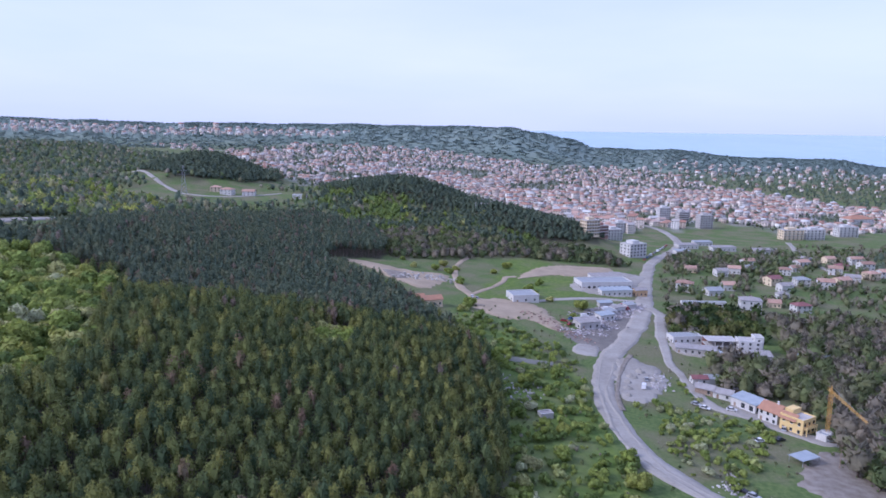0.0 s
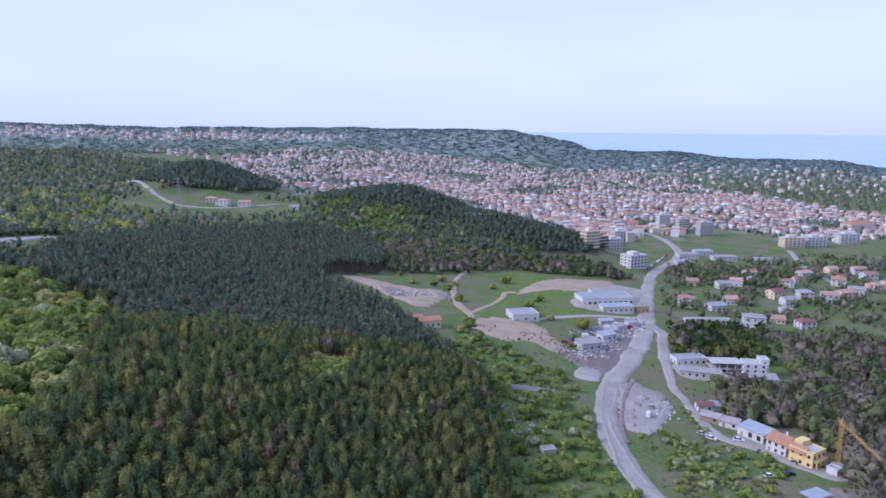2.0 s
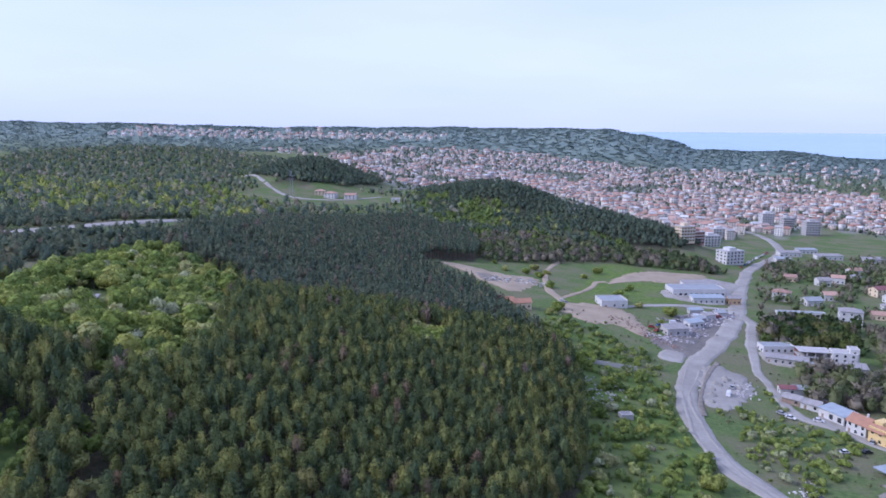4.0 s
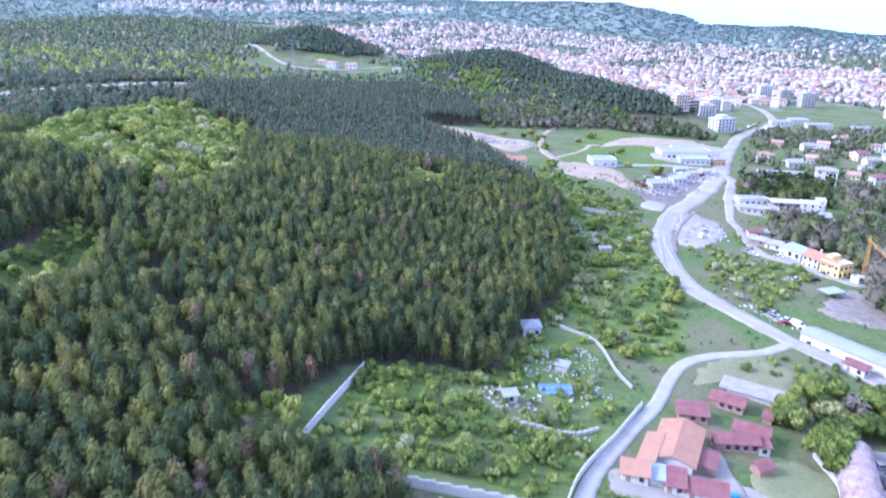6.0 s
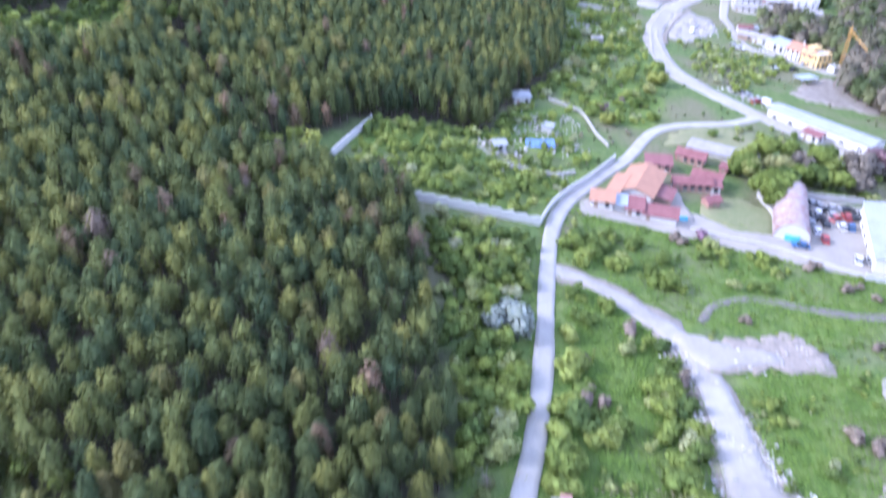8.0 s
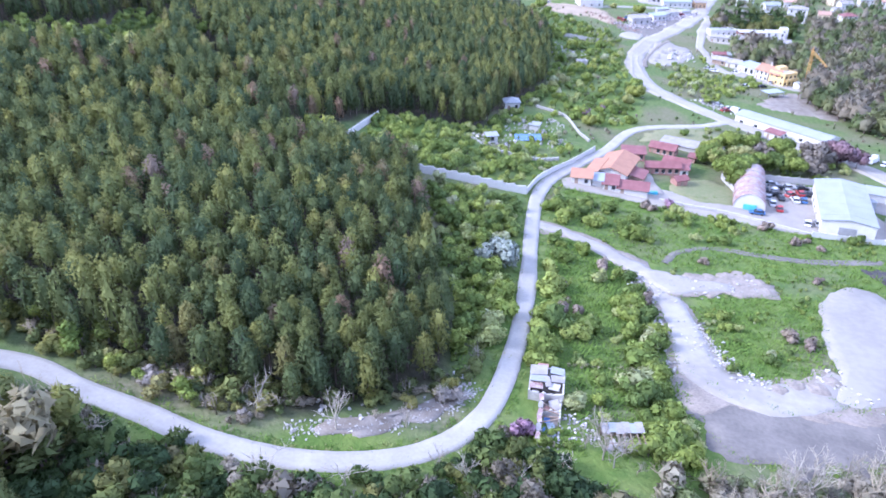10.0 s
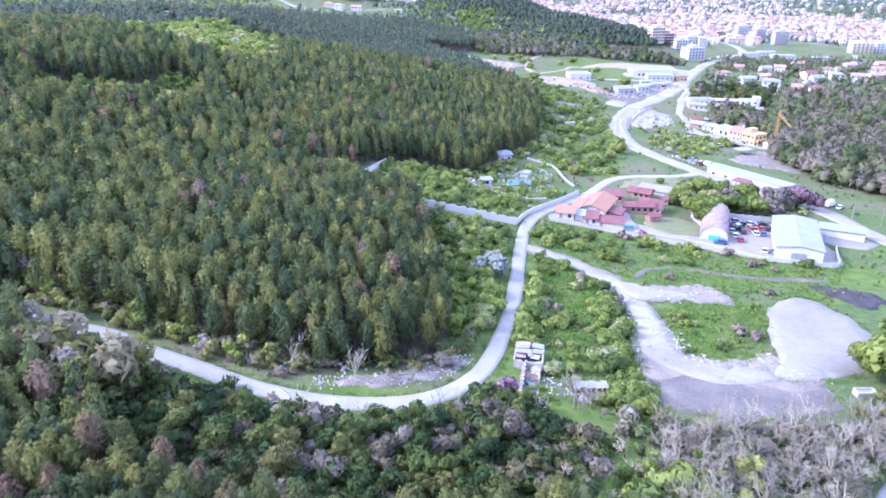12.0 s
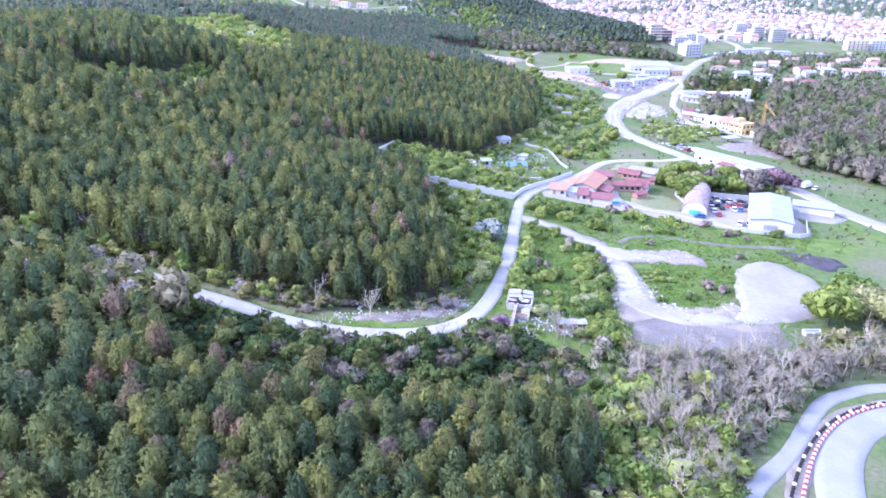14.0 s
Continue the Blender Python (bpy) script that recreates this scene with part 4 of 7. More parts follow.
for shapes, spots, label, seed in ((PINE_SHAPES, pines[:300][~near_edge], "tall plantation pine with a tufted green crown, bare stem", 31), (EDGE_SHAPES, pines[:300][near_edge], "plantation pine at the wood's edge, branched low", 32)):
    put_plants([plant("pine_tree", s, (pine_needles, bark), label, "tree", "pines of the plantation") for s in shapes], spots, seed, (0.9, 1.12))
rest, to_edge = pines[300:], to_edge[300:]
edge = (to_edge < 4.5) & (rest[:, 0] > -175) & (rest[:, 1] < 420)
p = rest[edge]
mass("pine_stand_edge", p, [pine_shape(80 + k, h=10.2 + 0.8 * (k % 3), radius=1.7 + 0.15 * (k % 3), low=0.20, clumps=96, blades=6, r=0.52, width=0.12, skin=1) for k in range(5)], [pine_mass, bark], "pines at the wood's edge, branched almost to the ground", "trees", 47, (0.8, 1.1), pine_tints(p, 17))
rest = rest[~edge]
zone = np.hypot(rest[:, 0], rest[:, 1] + 40)
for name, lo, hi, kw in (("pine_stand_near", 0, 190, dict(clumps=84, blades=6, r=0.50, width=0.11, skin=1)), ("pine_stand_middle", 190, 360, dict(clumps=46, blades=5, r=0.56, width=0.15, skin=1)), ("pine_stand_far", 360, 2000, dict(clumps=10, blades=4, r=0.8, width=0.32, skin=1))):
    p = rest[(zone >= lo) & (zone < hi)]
    mass(name, p, [pine_shape(60 + k, h=11.3 + 0.8 * (k % 3), radius=1.62 + 0.13 * (k % 3), low=0.52, **kw) for k in range(6)], [hazed_pine if lo >= 360 else pine_mass, bark], "dense stand of plantation pines, some browned", "trees", 41 + lo, (0.88, 1.1), pine_tints(p, lo + 3), canopy=0.2 if lo else 0.0)

# the bright broad-leaved wood in its clearing, and the trees along the gap
BROAD = [bush_shape(100 + k, r=2.6 + 0.3 * k, h=6.0 + 0.6 * k, leaves=110, size=0.7, stemmed=1.2, lobes=4) for k in range(5)]
p = scatter(BRIGHT_WOOD, 5.2, 21)
p = p[~inside([(-200, 262), (-182, 215), (-160, 222), (-172, 262)], p[:, 0], p[:, 1])]
kind_b = np.random.default_rng(4).uniform(0, 1, len(p)) < 0.5
mass("bright_broadleaf_wood", p[kind_b], BROAD, [bright_mass, bark], "yellow-green broad-leaved trees in spring leaf", "trees", 51, (0.85, 1.45))
mass("green_broadleaf_wood", p[~kind_b], BROAD, [leaf_mass, bark], "green broad-leaved trees in a forest clearing", "trees", 54, (0.85, 1.4))
gap_trees = np.array([(-103, 80), (-99, 75), (-94, 74), (-105, 58), (-107, 40), (1, 279), (13, 295), (21, 278), (16, 257), (9, 288), (24, 300), (-40, 72), (-50, 70), (-57, 80), (-64, 76), (-70, 88), (-80, 98), (-88, 96), (-93, 112), (-101, 124), (-108, 134), (-116, 150), (-122, 166), (-127, 178), (-46, 76), (-98, 118), (-108, 92), (-112, 100), (-105, 104), (-116, 82)])
put_plants([plant("broadleaf_tree", s, (bright_single, bark), "rounded yellow-green broad-leaved tree among pines", "tree", "trees of the forest gap") for s in BROAD[:3]], gap_trees, 52, (0.75, 1.15))
rng_y = np.random.default_rng(77)
single = np.array([(-43 + 0.36 * a, 272 + 0.85 * b) for a, b in rng_y.uniform(-20, 20, (26, 2))])
put_plants([plant("broadleaf_tree", s, (bright_single, bark), "fresh green broad-leaved tree amid dark pines", "tree", "green trees in the pinewood") for s in BROAD[2:4]], single, 53, (0.95, 1.4))

# bushes and scrub
BUSH = [bush_shape(140 + k, r=1.3 + 0.25 * (k % 4), h=2.0 + 0.5 * (k % 4), leaves=120, size=0.36, lobes=3) for k in range(6)]
SMALL = [bush_shape(160 + k, r=0.8 + 0.15 * k, h=1.2 + 0.2 * k, leaves=40, size=0.30, lobes=1) for k in range(4)]
CLUMP_TREES = [clump_shape(230 + k, 1.5 + 0.15 * k, 3.2 + 0.3 * k, 16, 7, 0.13) for k in range(5)]
zones = [("garden_bushes", [(-34, 64), (17, 70), (25, 94), (8, 100), (-8, 104), (-34, 105)], 3.4, leaf_mass, (0.5, 1.4), "green fruit bushes of an overgrown garden"),
         ("garden_plants", [(-6, 102), (25, 94), (33, 108), (20, 150), (4, 138), (-8, 116)], 5.2, leaf_mass, (0.4, 1.2), "scattered bushes round a garden plot"),
         ("wood_foot_bushes", [(-34, 103), (-8, 115), (3, 118), (5, 140), (14, 165), (20, 186), (25, 215), (29, 214), (25, 186), (18, 162), (9, 138), (6, 113), (-6, 108), (-32, 98)], 3.0, leaf_mass, (0.6, 1.3), "bright bushes along the foot of the wood"),
         ("lane_bushes", [(7, -18), (15, -8), (17, 20), (17, 58), (-6, 58), (-6, 44), (6, 0)], 2.6, leaf_mass, (0.7, 1.5), "dense green bushes between wood and lane"),
         ("roadside_scrub", [(24, 150), (50, 150), (66, 215), (62, 260), (66, 300), (60, 340), (10, 400), (8, 345), (4, 290), (26, 262), (26, 210)], 3.6, leaf_mass, (0.4, 1.45), "scattered green and blossoming scrub on rough grass"),
         ("field_scrub", [(20, -34), (46, -36), (45, -10), (48, 0), (47, 24), (28, 42), (21, 42)], 2.7, leaf_mass, (0.45, 1.35), "green bushes in tall grass by the lane"),
         ("bank_scrub", [(24, 60), (60, 50), (90, 62), (118, 66), (100, 72), (46, 76), (26, 76)], 3.0, leaf_mass, (0.4, 1.25), "low bushes on a grassy bank"),
         ("island_scrub", [(54, -4), (60, -9), (72, -6), (80, 12), (84, 30), (60, 24), (53, 16)], 2.6, leaf_mass, (0.3, 0.85), "low grey-green scrub on a rubble island"),
         ("ravine_scrub", [(42, -48), (40, -36), (62, -36), (90, -25), (88, -36), (76, -50), (62, -68), (52, -88), (34, -88), (40, -66)], 3.0, scrub_mass, (0.8, 1.5), "tangled scrub with bare twigs in a hollow"),
         ("ravine_bushes", [(40, -54), (52, -54), (62, -64), (56, -86), (36, -88)], 2.6, leaf_mass, (0.9, 1.8), "fresh green bushes below bare trees"),
         ("lane_side_scrub", [(-120, -31), (-70, -36.5), (-37, -41.5), (-13, -45.5), (-2, -43.5), (7, -38.5), (14, -30), (21, -37), (37, -44), (30, -60), (11, -67), (-10, -71), (-28, -69), (-47, -64), (-70, -56), (-120, -54)], 2.9, deep_mass, (0.6, 1.5), "mixed scrub along the lane's lower side"),
         ("lane_side_bushes", [(-60, -47), (-12, -51), (8, -46), (18, -38), (38, -46), (30, -58), (-10, -68), (-50, -60)], 3.4, deep_mass, (0.6, 1.7), "fresh green bushes below the lane"),
         ("upper_lane_scrub", [(-100, -24), (-60, -25), (-20, -31), (-4, -28), (8, -20), (14, -12), (15, -20), (8, -28), (-8, -33), (-22, -40), (-45, -37), (-70, -33), (-100, -30)], 2.1, olive_mass, (0.4, 1.2), "grey twiggy scrub along the lane's upper side"),
         ("lot_side_scrub", [(84, -22), (96, -13), (112, -8), (120, -4), (138, -4), (138, -24), (112, -26), (96, -29)], 3.0, olive_mass, (0.6, 1.5), "brownish and green scrub beside the lot"),
         ("east_scrub", [(74, 290), (84, 270), (80, 215), (96, 200), (120, 240), (132, 262), (118, 275), (112, 300), (112, 320), (108, 280)], 4.0, leaf_mass, (0.5, 1.35), "low scrub on rough ground by the gravel road"),
         ("compound_trees", [(70, 150), (96, 172), (120, 160), (130, 130), (118, 112), (92, 116), (86, 136), (98, 140)], 6.5, leaf_mass, (0.6, 1.1), "garden trees and bushes behind the yard"),
         ("east_woods", [(150, 240), (128, 300), (132, 335), (178, 335), (200, 420), (300, 420), (420, 300), (420, 60), (240, 80), (180, 150), (150, 180), (140, 220)], 5.6, thicket_mass, (1.6, 3.0), "mixed thicket of leafless and green trees"),
         ("north_scrub", [(112, 380), (142, 440), (170, 448), (200, 430), (180, 372)], 5.0, deep_mass, (1.3, 2.4), "green thicket beside the road"),
         ("valley_scrub", [(60, 600), (0, 560), (-40, 540), (-60, 640), (-20, 680), (60, 650), (150, 640), (170, 590)], 6.5, thicket_mass, (1.5, 2.5), "broad-leaved trees in the valley bottom")]
for name, poly, step, m, size, label in zones:
    p = free_ground(scatter(poly, step, len(name) * 7), 0.6)
    if name in ("field_scrub", "bank_scrub", "roadside_scrub", "island_scrub"):
        p = patchy(p, 7.0, {"roadside_scrub": -0.16, "field_scrub": 0.24, "bank_scrub": 0.16, "island_scrub": 0.16}[name], len(name))
    if 3.5 < step < 4.5:
        keep = np.random.default_rng(len(name)).uniform(0, 1, len(p)) < 0.8
        p = p[keep]
    mass(name, p, BUSH if size[1] <= 2.2 else CLUMP_TREES, [m, bark], label, "bushes", len(name) * 3 + 1, size, None if name not in ("east_woods", "ravine_scrub", "east_scrub") else 0.25 + 0.75 * np.random.default_rng(6).uniform(0, 1, len(p)) ** 0.8, canopy=0.15 if m in (deep_mass, scrub_mass, olive_mass) else 0.35)
p = free_ground(scatter([(20, 100), (150, 60), (190, 200), (150, 330), (60, 420), (0, 400), (24, 250)], 5.6, 8, 0.5), 0.5)
p = patchy(p, 16.0, -0.05, 2.0)
mass("rough_tussocks", p, SMALL, [scrub_mass, bark], "tussocks and saplings over rough grass", "bushes", 9, (0.4, 1.1))
p = free_ground(scatter([(20, -15), (110, 40), (150, 90), (110, 68), (24, 78)], 2.7, 18, 0.5), 0.3)
p = patchy(p, 10.0, 0.14, 5.0)
mass("meadow_tussocks", p, SMALL, [leaf_mass, bark], "tussocks over a green bank", "bushes", 19, (0.3, 0.8))

# small trees and leafless thickets along the lane and in the hollow
SAPLING = [bush_shape(180 + k, r=1.5 + 0.2 * k, h=4.2 + 0.5 * k, leaves=150, size=0.42, stemmed=0.9, lobes=4) for k in range(4)]
for name, poly, step, m, size, label in (
        ("lane_side_trees", [(-170, -42), (-70, -44), (-40, -50), (-12, -53), (8, -48), (20, -42), (36, -48), (32, -62), (11, -69), (-10, -73), (-28, -71), (-47, -66), (-70, -58), (-170, -58)], 4.6, deep_mass, (0.7, 1.25), "small green and olive trees below the lane"),
        ("tall_lane_trees", [(-170, -38), (-95, -42), (-60, -45), (-42, -49), (-44, -60), (-70, -57), (-170, -56)], 4.2, olive_mass, (1.5, 2.2), "tall olive and yellowish trees below the lane"),
        ("notch_trees", [(-58, 54), (-30, 57), (-26, 64), (-36, 62), (-48, 58), (-54, 62), (-58, 76), (-63, 72)], 3.6, bright_mass, (0.7, 1.2), "bright green trees round a small clearing"),
        ("clearing_trees", CLEARING, 4.2, leaf_mass, (0.6, 1.0), "young green trees in a forest gap"),
        ("upper_lane_trees", [(-110, -20), (-70, -24), (-22, -31), (-30, -38), (-45, -35), (-70, -31), (-110, -26)], 5.0, bright_mass, (0.6, 1.15), "fresh green young trees at the wood's edge"),
        ("hollow_trees", [(38, -50), (58, -44), (64, -62), (52, -84), (34, -90)], 4.2, bright_mass, (0.6, 1.05), "yellow-green young trees in the hollow"),
        ("wood_edge_trees", [(6, -14), (10, -6), (11, 20), (6, 46), (-4, 58), (-8, 52), (2, 24), (5, 0)], 4.4, leaf_mass, (0.6, 1.1), "small green trees at the pinewood's edge")):
    p = free_ground(scatter(poly, step, len(name) * 5), 0.8 if name == "tall_lane_trees" else 1.2)
    mass(name, p, SAPLING, [m, bark], label, "trees", len(name) + 200, size)
TWIGGY = [(lambda v, f: ((v, f, np.zeros(len(f), int), unit(v - np.array([0, 0, 1.5]))), stem(-0.3, 0.4, 0.07, 0.06, 3)))(*bare_shape(330 + k, 4.2 + 0.5 * k, 4)) for k in range(4)]
p = free_ground(np.concatenate([scatter([(-170, -38), (-70, -41), (-40, -48), (-10, -51), (10, -45), (24, -36), (40, -42), (34, -58), (11, -66), (-28, -68), (-70, -56), (-170, -56)], 4.3, 201),
                                scatter([(36, -36), (60, -36), (92, -24), (100, -34), (84, -42), (70, -56), (62, -72), (54, -90), (32, -92)], 4.6, 202),
                                scatter([(-120, -20), (-46, -28), (-14, -34), (-24, -41), (-70, -33), (-120, -28)], 5.0, 203), scatter([(-8, -32), (6, -22), (14, -10), (14, -16), (4, -32), (-4, -38)], 4.6, 204)]), 0.7)
mass("leafless_thicket", p, TWIGGY, [twig_mass, bark], "grey leafless saplings and thorn thicket", "bushes", 205, (0.6, 1.2))

LEAFLESS = [(lambda v, f: ((v, f, np.zeros(len(f), int), unit(v - np.array([0, 0, 2.5]))), stem(-0.3, 0.4, 0.12, 0.1, 3)))(*bare_shape(340 + k, 7.0 + 0.6 * k, 5)) for k in range(4)]
p = free_ground(np.concatenate([scatter([(-130, -36), (-95, -39), (-70, -42), (-48, -44), (-40, -48), (-48, -54), (-90, -52), (-130, -50)], 3.4, 211), scatter([(46, -37), (66, -37), (84, -30), (100, -25), (106, -29), (97, -32), (86, -37), (77, -46), (67, -62), (57, -76), (50, -92), (44, -60)], 3.5, 212), scatter([(96, -22), (118, -8), (135, -8), (135, -22), (112, -27)], 3.3, 213)]), 0.4)
mass("leafless_wood", p, LEAFLESS, [twig_mass, bark], "pale grey leafless trees standing close", "trees", 214, (0.95, 1.4))

# bushes that stand out by size along the track and in the field
spots_b = np.array([(25.8, 62.1), (29.8, 58.2), (35.1, 54.8), (47.7, 48.9), (39.9, 65.4), (43.0, 53.8), (24.8, 57.8), (27.0, 52.7), (33, 60), (37, 58), (31, 64), (45, 50), (22.1, -3.1), (28.0, 3.1), (25.2, 13.8), (21.6, -9.1), (39.8, 1.8), (43.4, -0.2), (39.8, 11.3), (25, 0.5), (31, 1.5), (29, -2), (23.5, 3), (40.5, -8), (42, -16), (43.5, -22), (41, -12), (42, -28), (39, -24), (44.5, -30), (38.2, -13.9), (43.1, -21.8), (39.8, -28.6), (44.2, -33), (40, -20), (37.5, -17.5), (41.5, -25), (45, -26), (38.5, -32.5), (42.5, -31.5), (43.6, -1.1), (44.5, 4), (42, 15), (43, 9), (22.7, -9.4), (23.5, -6), (22, -12.5), (26.5, 9), (24, 24), (27, 30), (31, 36), (13, -3), (12, 3), (13.5, 8), (11.5, -8), (12.5, 33), (14, 40), (11, 46), (14, 52), (9, 40)])
put_plants([plant("bush", bush_shape(440 + k, r=2.1 + 0.2 * k, h=3.0 + 0.3 * k, leaves=260, size=0.38, lobes=7), (leaf_single, bark), "rounded fresh green bush in tall grass", "bush", "bushes by the lane") for k in range(4)], spots_b, 216, (0.7, 1.15))
hedge_line = np.array([(27.2 + 1.05 * k, -12.5 + 0.19 * k + 0.3 * math.sin(2.3 * k)) for k in range(14)])
mass("hedge_row", hedge_line, TWIGGY, [twig_mass, bark], "low hedge of dry grey twigs across the field", "hedge", 221, (0.28, 0.42))
spots_b = [(26.5, 7.5), (29, 6.5), (44.5, 17), (45.5, 13), (36, 30), (51.5, 73.0), (92.1, 62.3), (94.2, 57.7), (86.9, 38.2), (60.8, 40.9), (82.8, 68.0), (88, 60), (75.3, 7.6), (72, 10), (26, 18), (53, 71)]
put_plants([plant("bush", bush_shape(450 + k, r=1.5, h=1.9, leaves=200, size=0.3, lobes=5), (dusky_leaves, bark), "low bush just coming into brownish pink leaf", "bush", "brownish bushes on the bank") for k in range(2)], spots_b, 217, (0.8, 1.3))

# tall grass
def tuft_shape(seed, r=0.5, blades=16, h=0.55):
    rng = np.random.default_rng(seed)
    at = np.stack([rng.normal(0, r, blades), rng.normal(0, r, blades), np.zeros(blades)], 1)
    d = unit(np.stack([rng.normal(0, 1.0, blades), rng.normal(0, 1.0, blades), np.full(blades, 0.8)], 1))
    sd = unit(np.cross(d, np.array([0, 0, 1.0]))) * 0.16
    sd = np.where(np.cross(sd, d)[:, 2:] < 0, -sd, sd)
    v = np.stack([at - sd, at + sd, at + d * h * rng.uniform(0.6, 1.3, (blades, 1))], 1).reshape(-1, 3)
    f = np.arange(len(v)).reshape(-1, 3)
    nn = np.repeat(unit(unit(np.cross(sd, d)) + np.array([0, 0, 0.6])), 3, 0)
    return (v, f, np.zeros(len(f), int), nn), stem(-0.1, 0.05, 0.05, 0.03, 3)


TUFTS = [tuft_shape(500 + k) for k in range(4)]
for name, poly, step, label in (("field_grass", [(20, -34), (47, -36), (46, -10), (48, 4), (46, 24), (28, 44), (20.5, 44)], 1.25, "tall fresh grass of an overgrown field"), ("bank_grass", [(22, 60), (30, 46), (50, 36), (100, 36), (118, 66), (100, 70), (46, 78), (26, 78)], 1.9, "rough spring grass on the bank"), ("verge_grass", [(-50, -50), (-12, -50), (8, -44), (16, -34), (22, -36), (44, -44), (40, -60), (-40, -64)], 1.9, "tall grass below the lane"), ("wood_edge_grass", [(8, -20), (16, -8), (17, 56), (-2, 58), (6, 10)], 1.6, "tall grass between wood and lane"), ("island_grass", [(54, -4), (60, -9), (72, -6), (80, 12), (84, 30), (60, 24), (53, 16)], 1.5, "rough grass on a rubble island")):
    p = free_ground(scatter(poly, step, len(name), 0.5), 0.3)
    mass(name, p, TUFTS, [grass_blades, bark], label, "grass", len(name) + 300, (0.7, 1.6), 0.1 + 0.8 * np.array([0.5 + 0.5 * noise.noise(Vector((x / 6, y / 6, 3.0))) for x, y in p]), sink=0.02, stems=False)
# weeds that break the edges of the bare ground
edges = []
for line_e, closed, off in ((LOT, True, 0.4), (MUD, True, 0.5), (SLAG, True, 0.3), (LANE[4:16], False, 2.3), (YARD, True, 0.4)):
    q = curve_through(line_e, 0.9, closed)
    tg = unit(np.gradient(q, axis=0))
    for sgn in ((1,) if closed else (1, -1)):
        edges.append(q + sgn * off * np.stack([-tg[:, 1], tg[:, 0]], 1) + np.random.default_rng(len(q)).normal(0, 0.45, q.shape))
p = np.concatenate(edges)
mass("edge_weeds", p, TUFTS, [grass_blades, bark], "weeds along the edges of bare ground", "grass", 333, (0.5, 1.2), sink=0.02, stems=False)

# far woods
LOW = [clump_shape(240 + k, 2.5 + 0.3 * k, 6.0 + 0.6 * k, 5, 3) for k in range(5)]
CLUMPS = [clump_shape(200 + k, 2.5 + 0.3 * k, 6.0 + 0.6 * k, 6, 4) for k in range(5)]
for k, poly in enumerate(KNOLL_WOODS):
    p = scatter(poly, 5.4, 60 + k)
    mass("knoll_wood", p, CLUMPS, [hazed_pine, bark], "dark pinewood on a rounded knoll", "trees", 61 + k, (0.8, 1.2), 0.7 * pine_tints(p, 4 + k), canopy=0.4)
valley = scatter([(-60, 600), (-130, 700), (-220, 560), (-216, 460), (-260, 480), (-420, 380), (-700, 500), (-900, 1100), (-700, 1450), (-300, 1300), (-226, 1000), (-440, 1060), (-430, 880), (-240, 880), (-160, 860), (-60, 700)], 10.2, 71)
valley = valley[(near_line(KNOLL_ROAD, valley[:, 0], valley[:, 1]) > 12) & (near_line(WEST_CLEARING, valley[:, 0], valley[:, 1]) > 15)]
valley = valley[~inside([(-370, 740), (-300, 700), (-180, 735), (-150, 800), (-190, 850), (-240, 880), (-330, 850)], valley[:, 0], valley[:, 1])]
valley_kind = np.random.default_rng(8).uniform(0, 1, len(valley)) < 0.55
mass("valley_wood", valley[valley_kind], LOW, [hazed_mass, bark], "mixed spring woods filling the valley", "trees", 72, (0.8, 1.5), canopy=0.6)
mass("valley_thicket", valley[~valley_kind], LOW, [scrub_mass, bark], "greyish leafless trees across the valley", "trees", 73, (0.7, 1.3), canopy=0.6)
p = scatter([(-640, 420), (-420, 420), (-300, 480), (-230, 480), (-230, 600), (-300, 720), (-420, 800), (-640, 760)], 18.0, 83)
mass("valley_bright_trees", p, CLUMPS, [bright_mass, bark], "yellow-green trees in fresh leaf across the valley", "trees", 84, (0.8, 1.5))
p = scatter([(-206, 350), (-218, 400), (-218, 480), (-300, 520), (-420, 420), (-300, 330), (-240, 290)], 6.5, 85)
p = p[near_line([(a + 9, b - 5) for a, b in WEST_CLEARING], p[:, 0], p[:, 1]) > 21]
mass("hilltop_trees", p, CLUMPS, [hazed_pine, bark], "dark trees along the hill's far edge", "trees", 86, (0.8, 1.2), pine_tints(p, 9))
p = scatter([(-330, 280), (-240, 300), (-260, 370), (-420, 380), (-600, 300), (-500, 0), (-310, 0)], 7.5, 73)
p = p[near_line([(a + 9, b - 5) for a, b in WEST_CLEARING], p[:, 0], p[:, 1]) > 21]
mass("west_wood", p, CLUMPS, [hazed_pine, bark], "dark woods over the western hill", "trees", 74, (0.9, 1.3), pine_tints(p, 5), canopy=0.6)
slope_poly = [(-2200, 2000), (-1000, 1700), (-600, 1820), (-340, 2000), (-40, 2090), (180, 1960), (560, 2130), (900, 2050), (2300, 2600), (1900, 3050), (400, 3050), (-2600, 2750)]
p = scatter(slope_poly, 29.0, 75)
VILLAGE = [(-1500, 2230), (-900, 2240), (-330, 2230), (-300, 2420), (-1500, 2520)]
p = p[~inside(VILLAGE, p[:, 0], p[:, 1]) | (np.random.default_rng(3).uniform(0, 1, len(p)) < 0.5)]
mass("ridge_wood", p, [clump_shape(220 + k, 14, 2.0, 5, 3) for k in range(4)], [hazed_ridge, bark], "hazy woodland over the far ridge", "trees", 76, (0.7, 1.4), stems=False, tall=0.4, canopy=3.0)
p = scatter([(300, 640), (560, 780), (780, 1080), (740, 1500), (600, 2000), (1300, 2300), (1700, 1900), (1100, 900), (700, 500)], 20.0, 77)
mass("basin_trees", p, LOW, [hazed_mass, bark], "gardens and groves beyond the town", "trees", 78, (0.8, 1.5), stems=False, canopy=0.8)
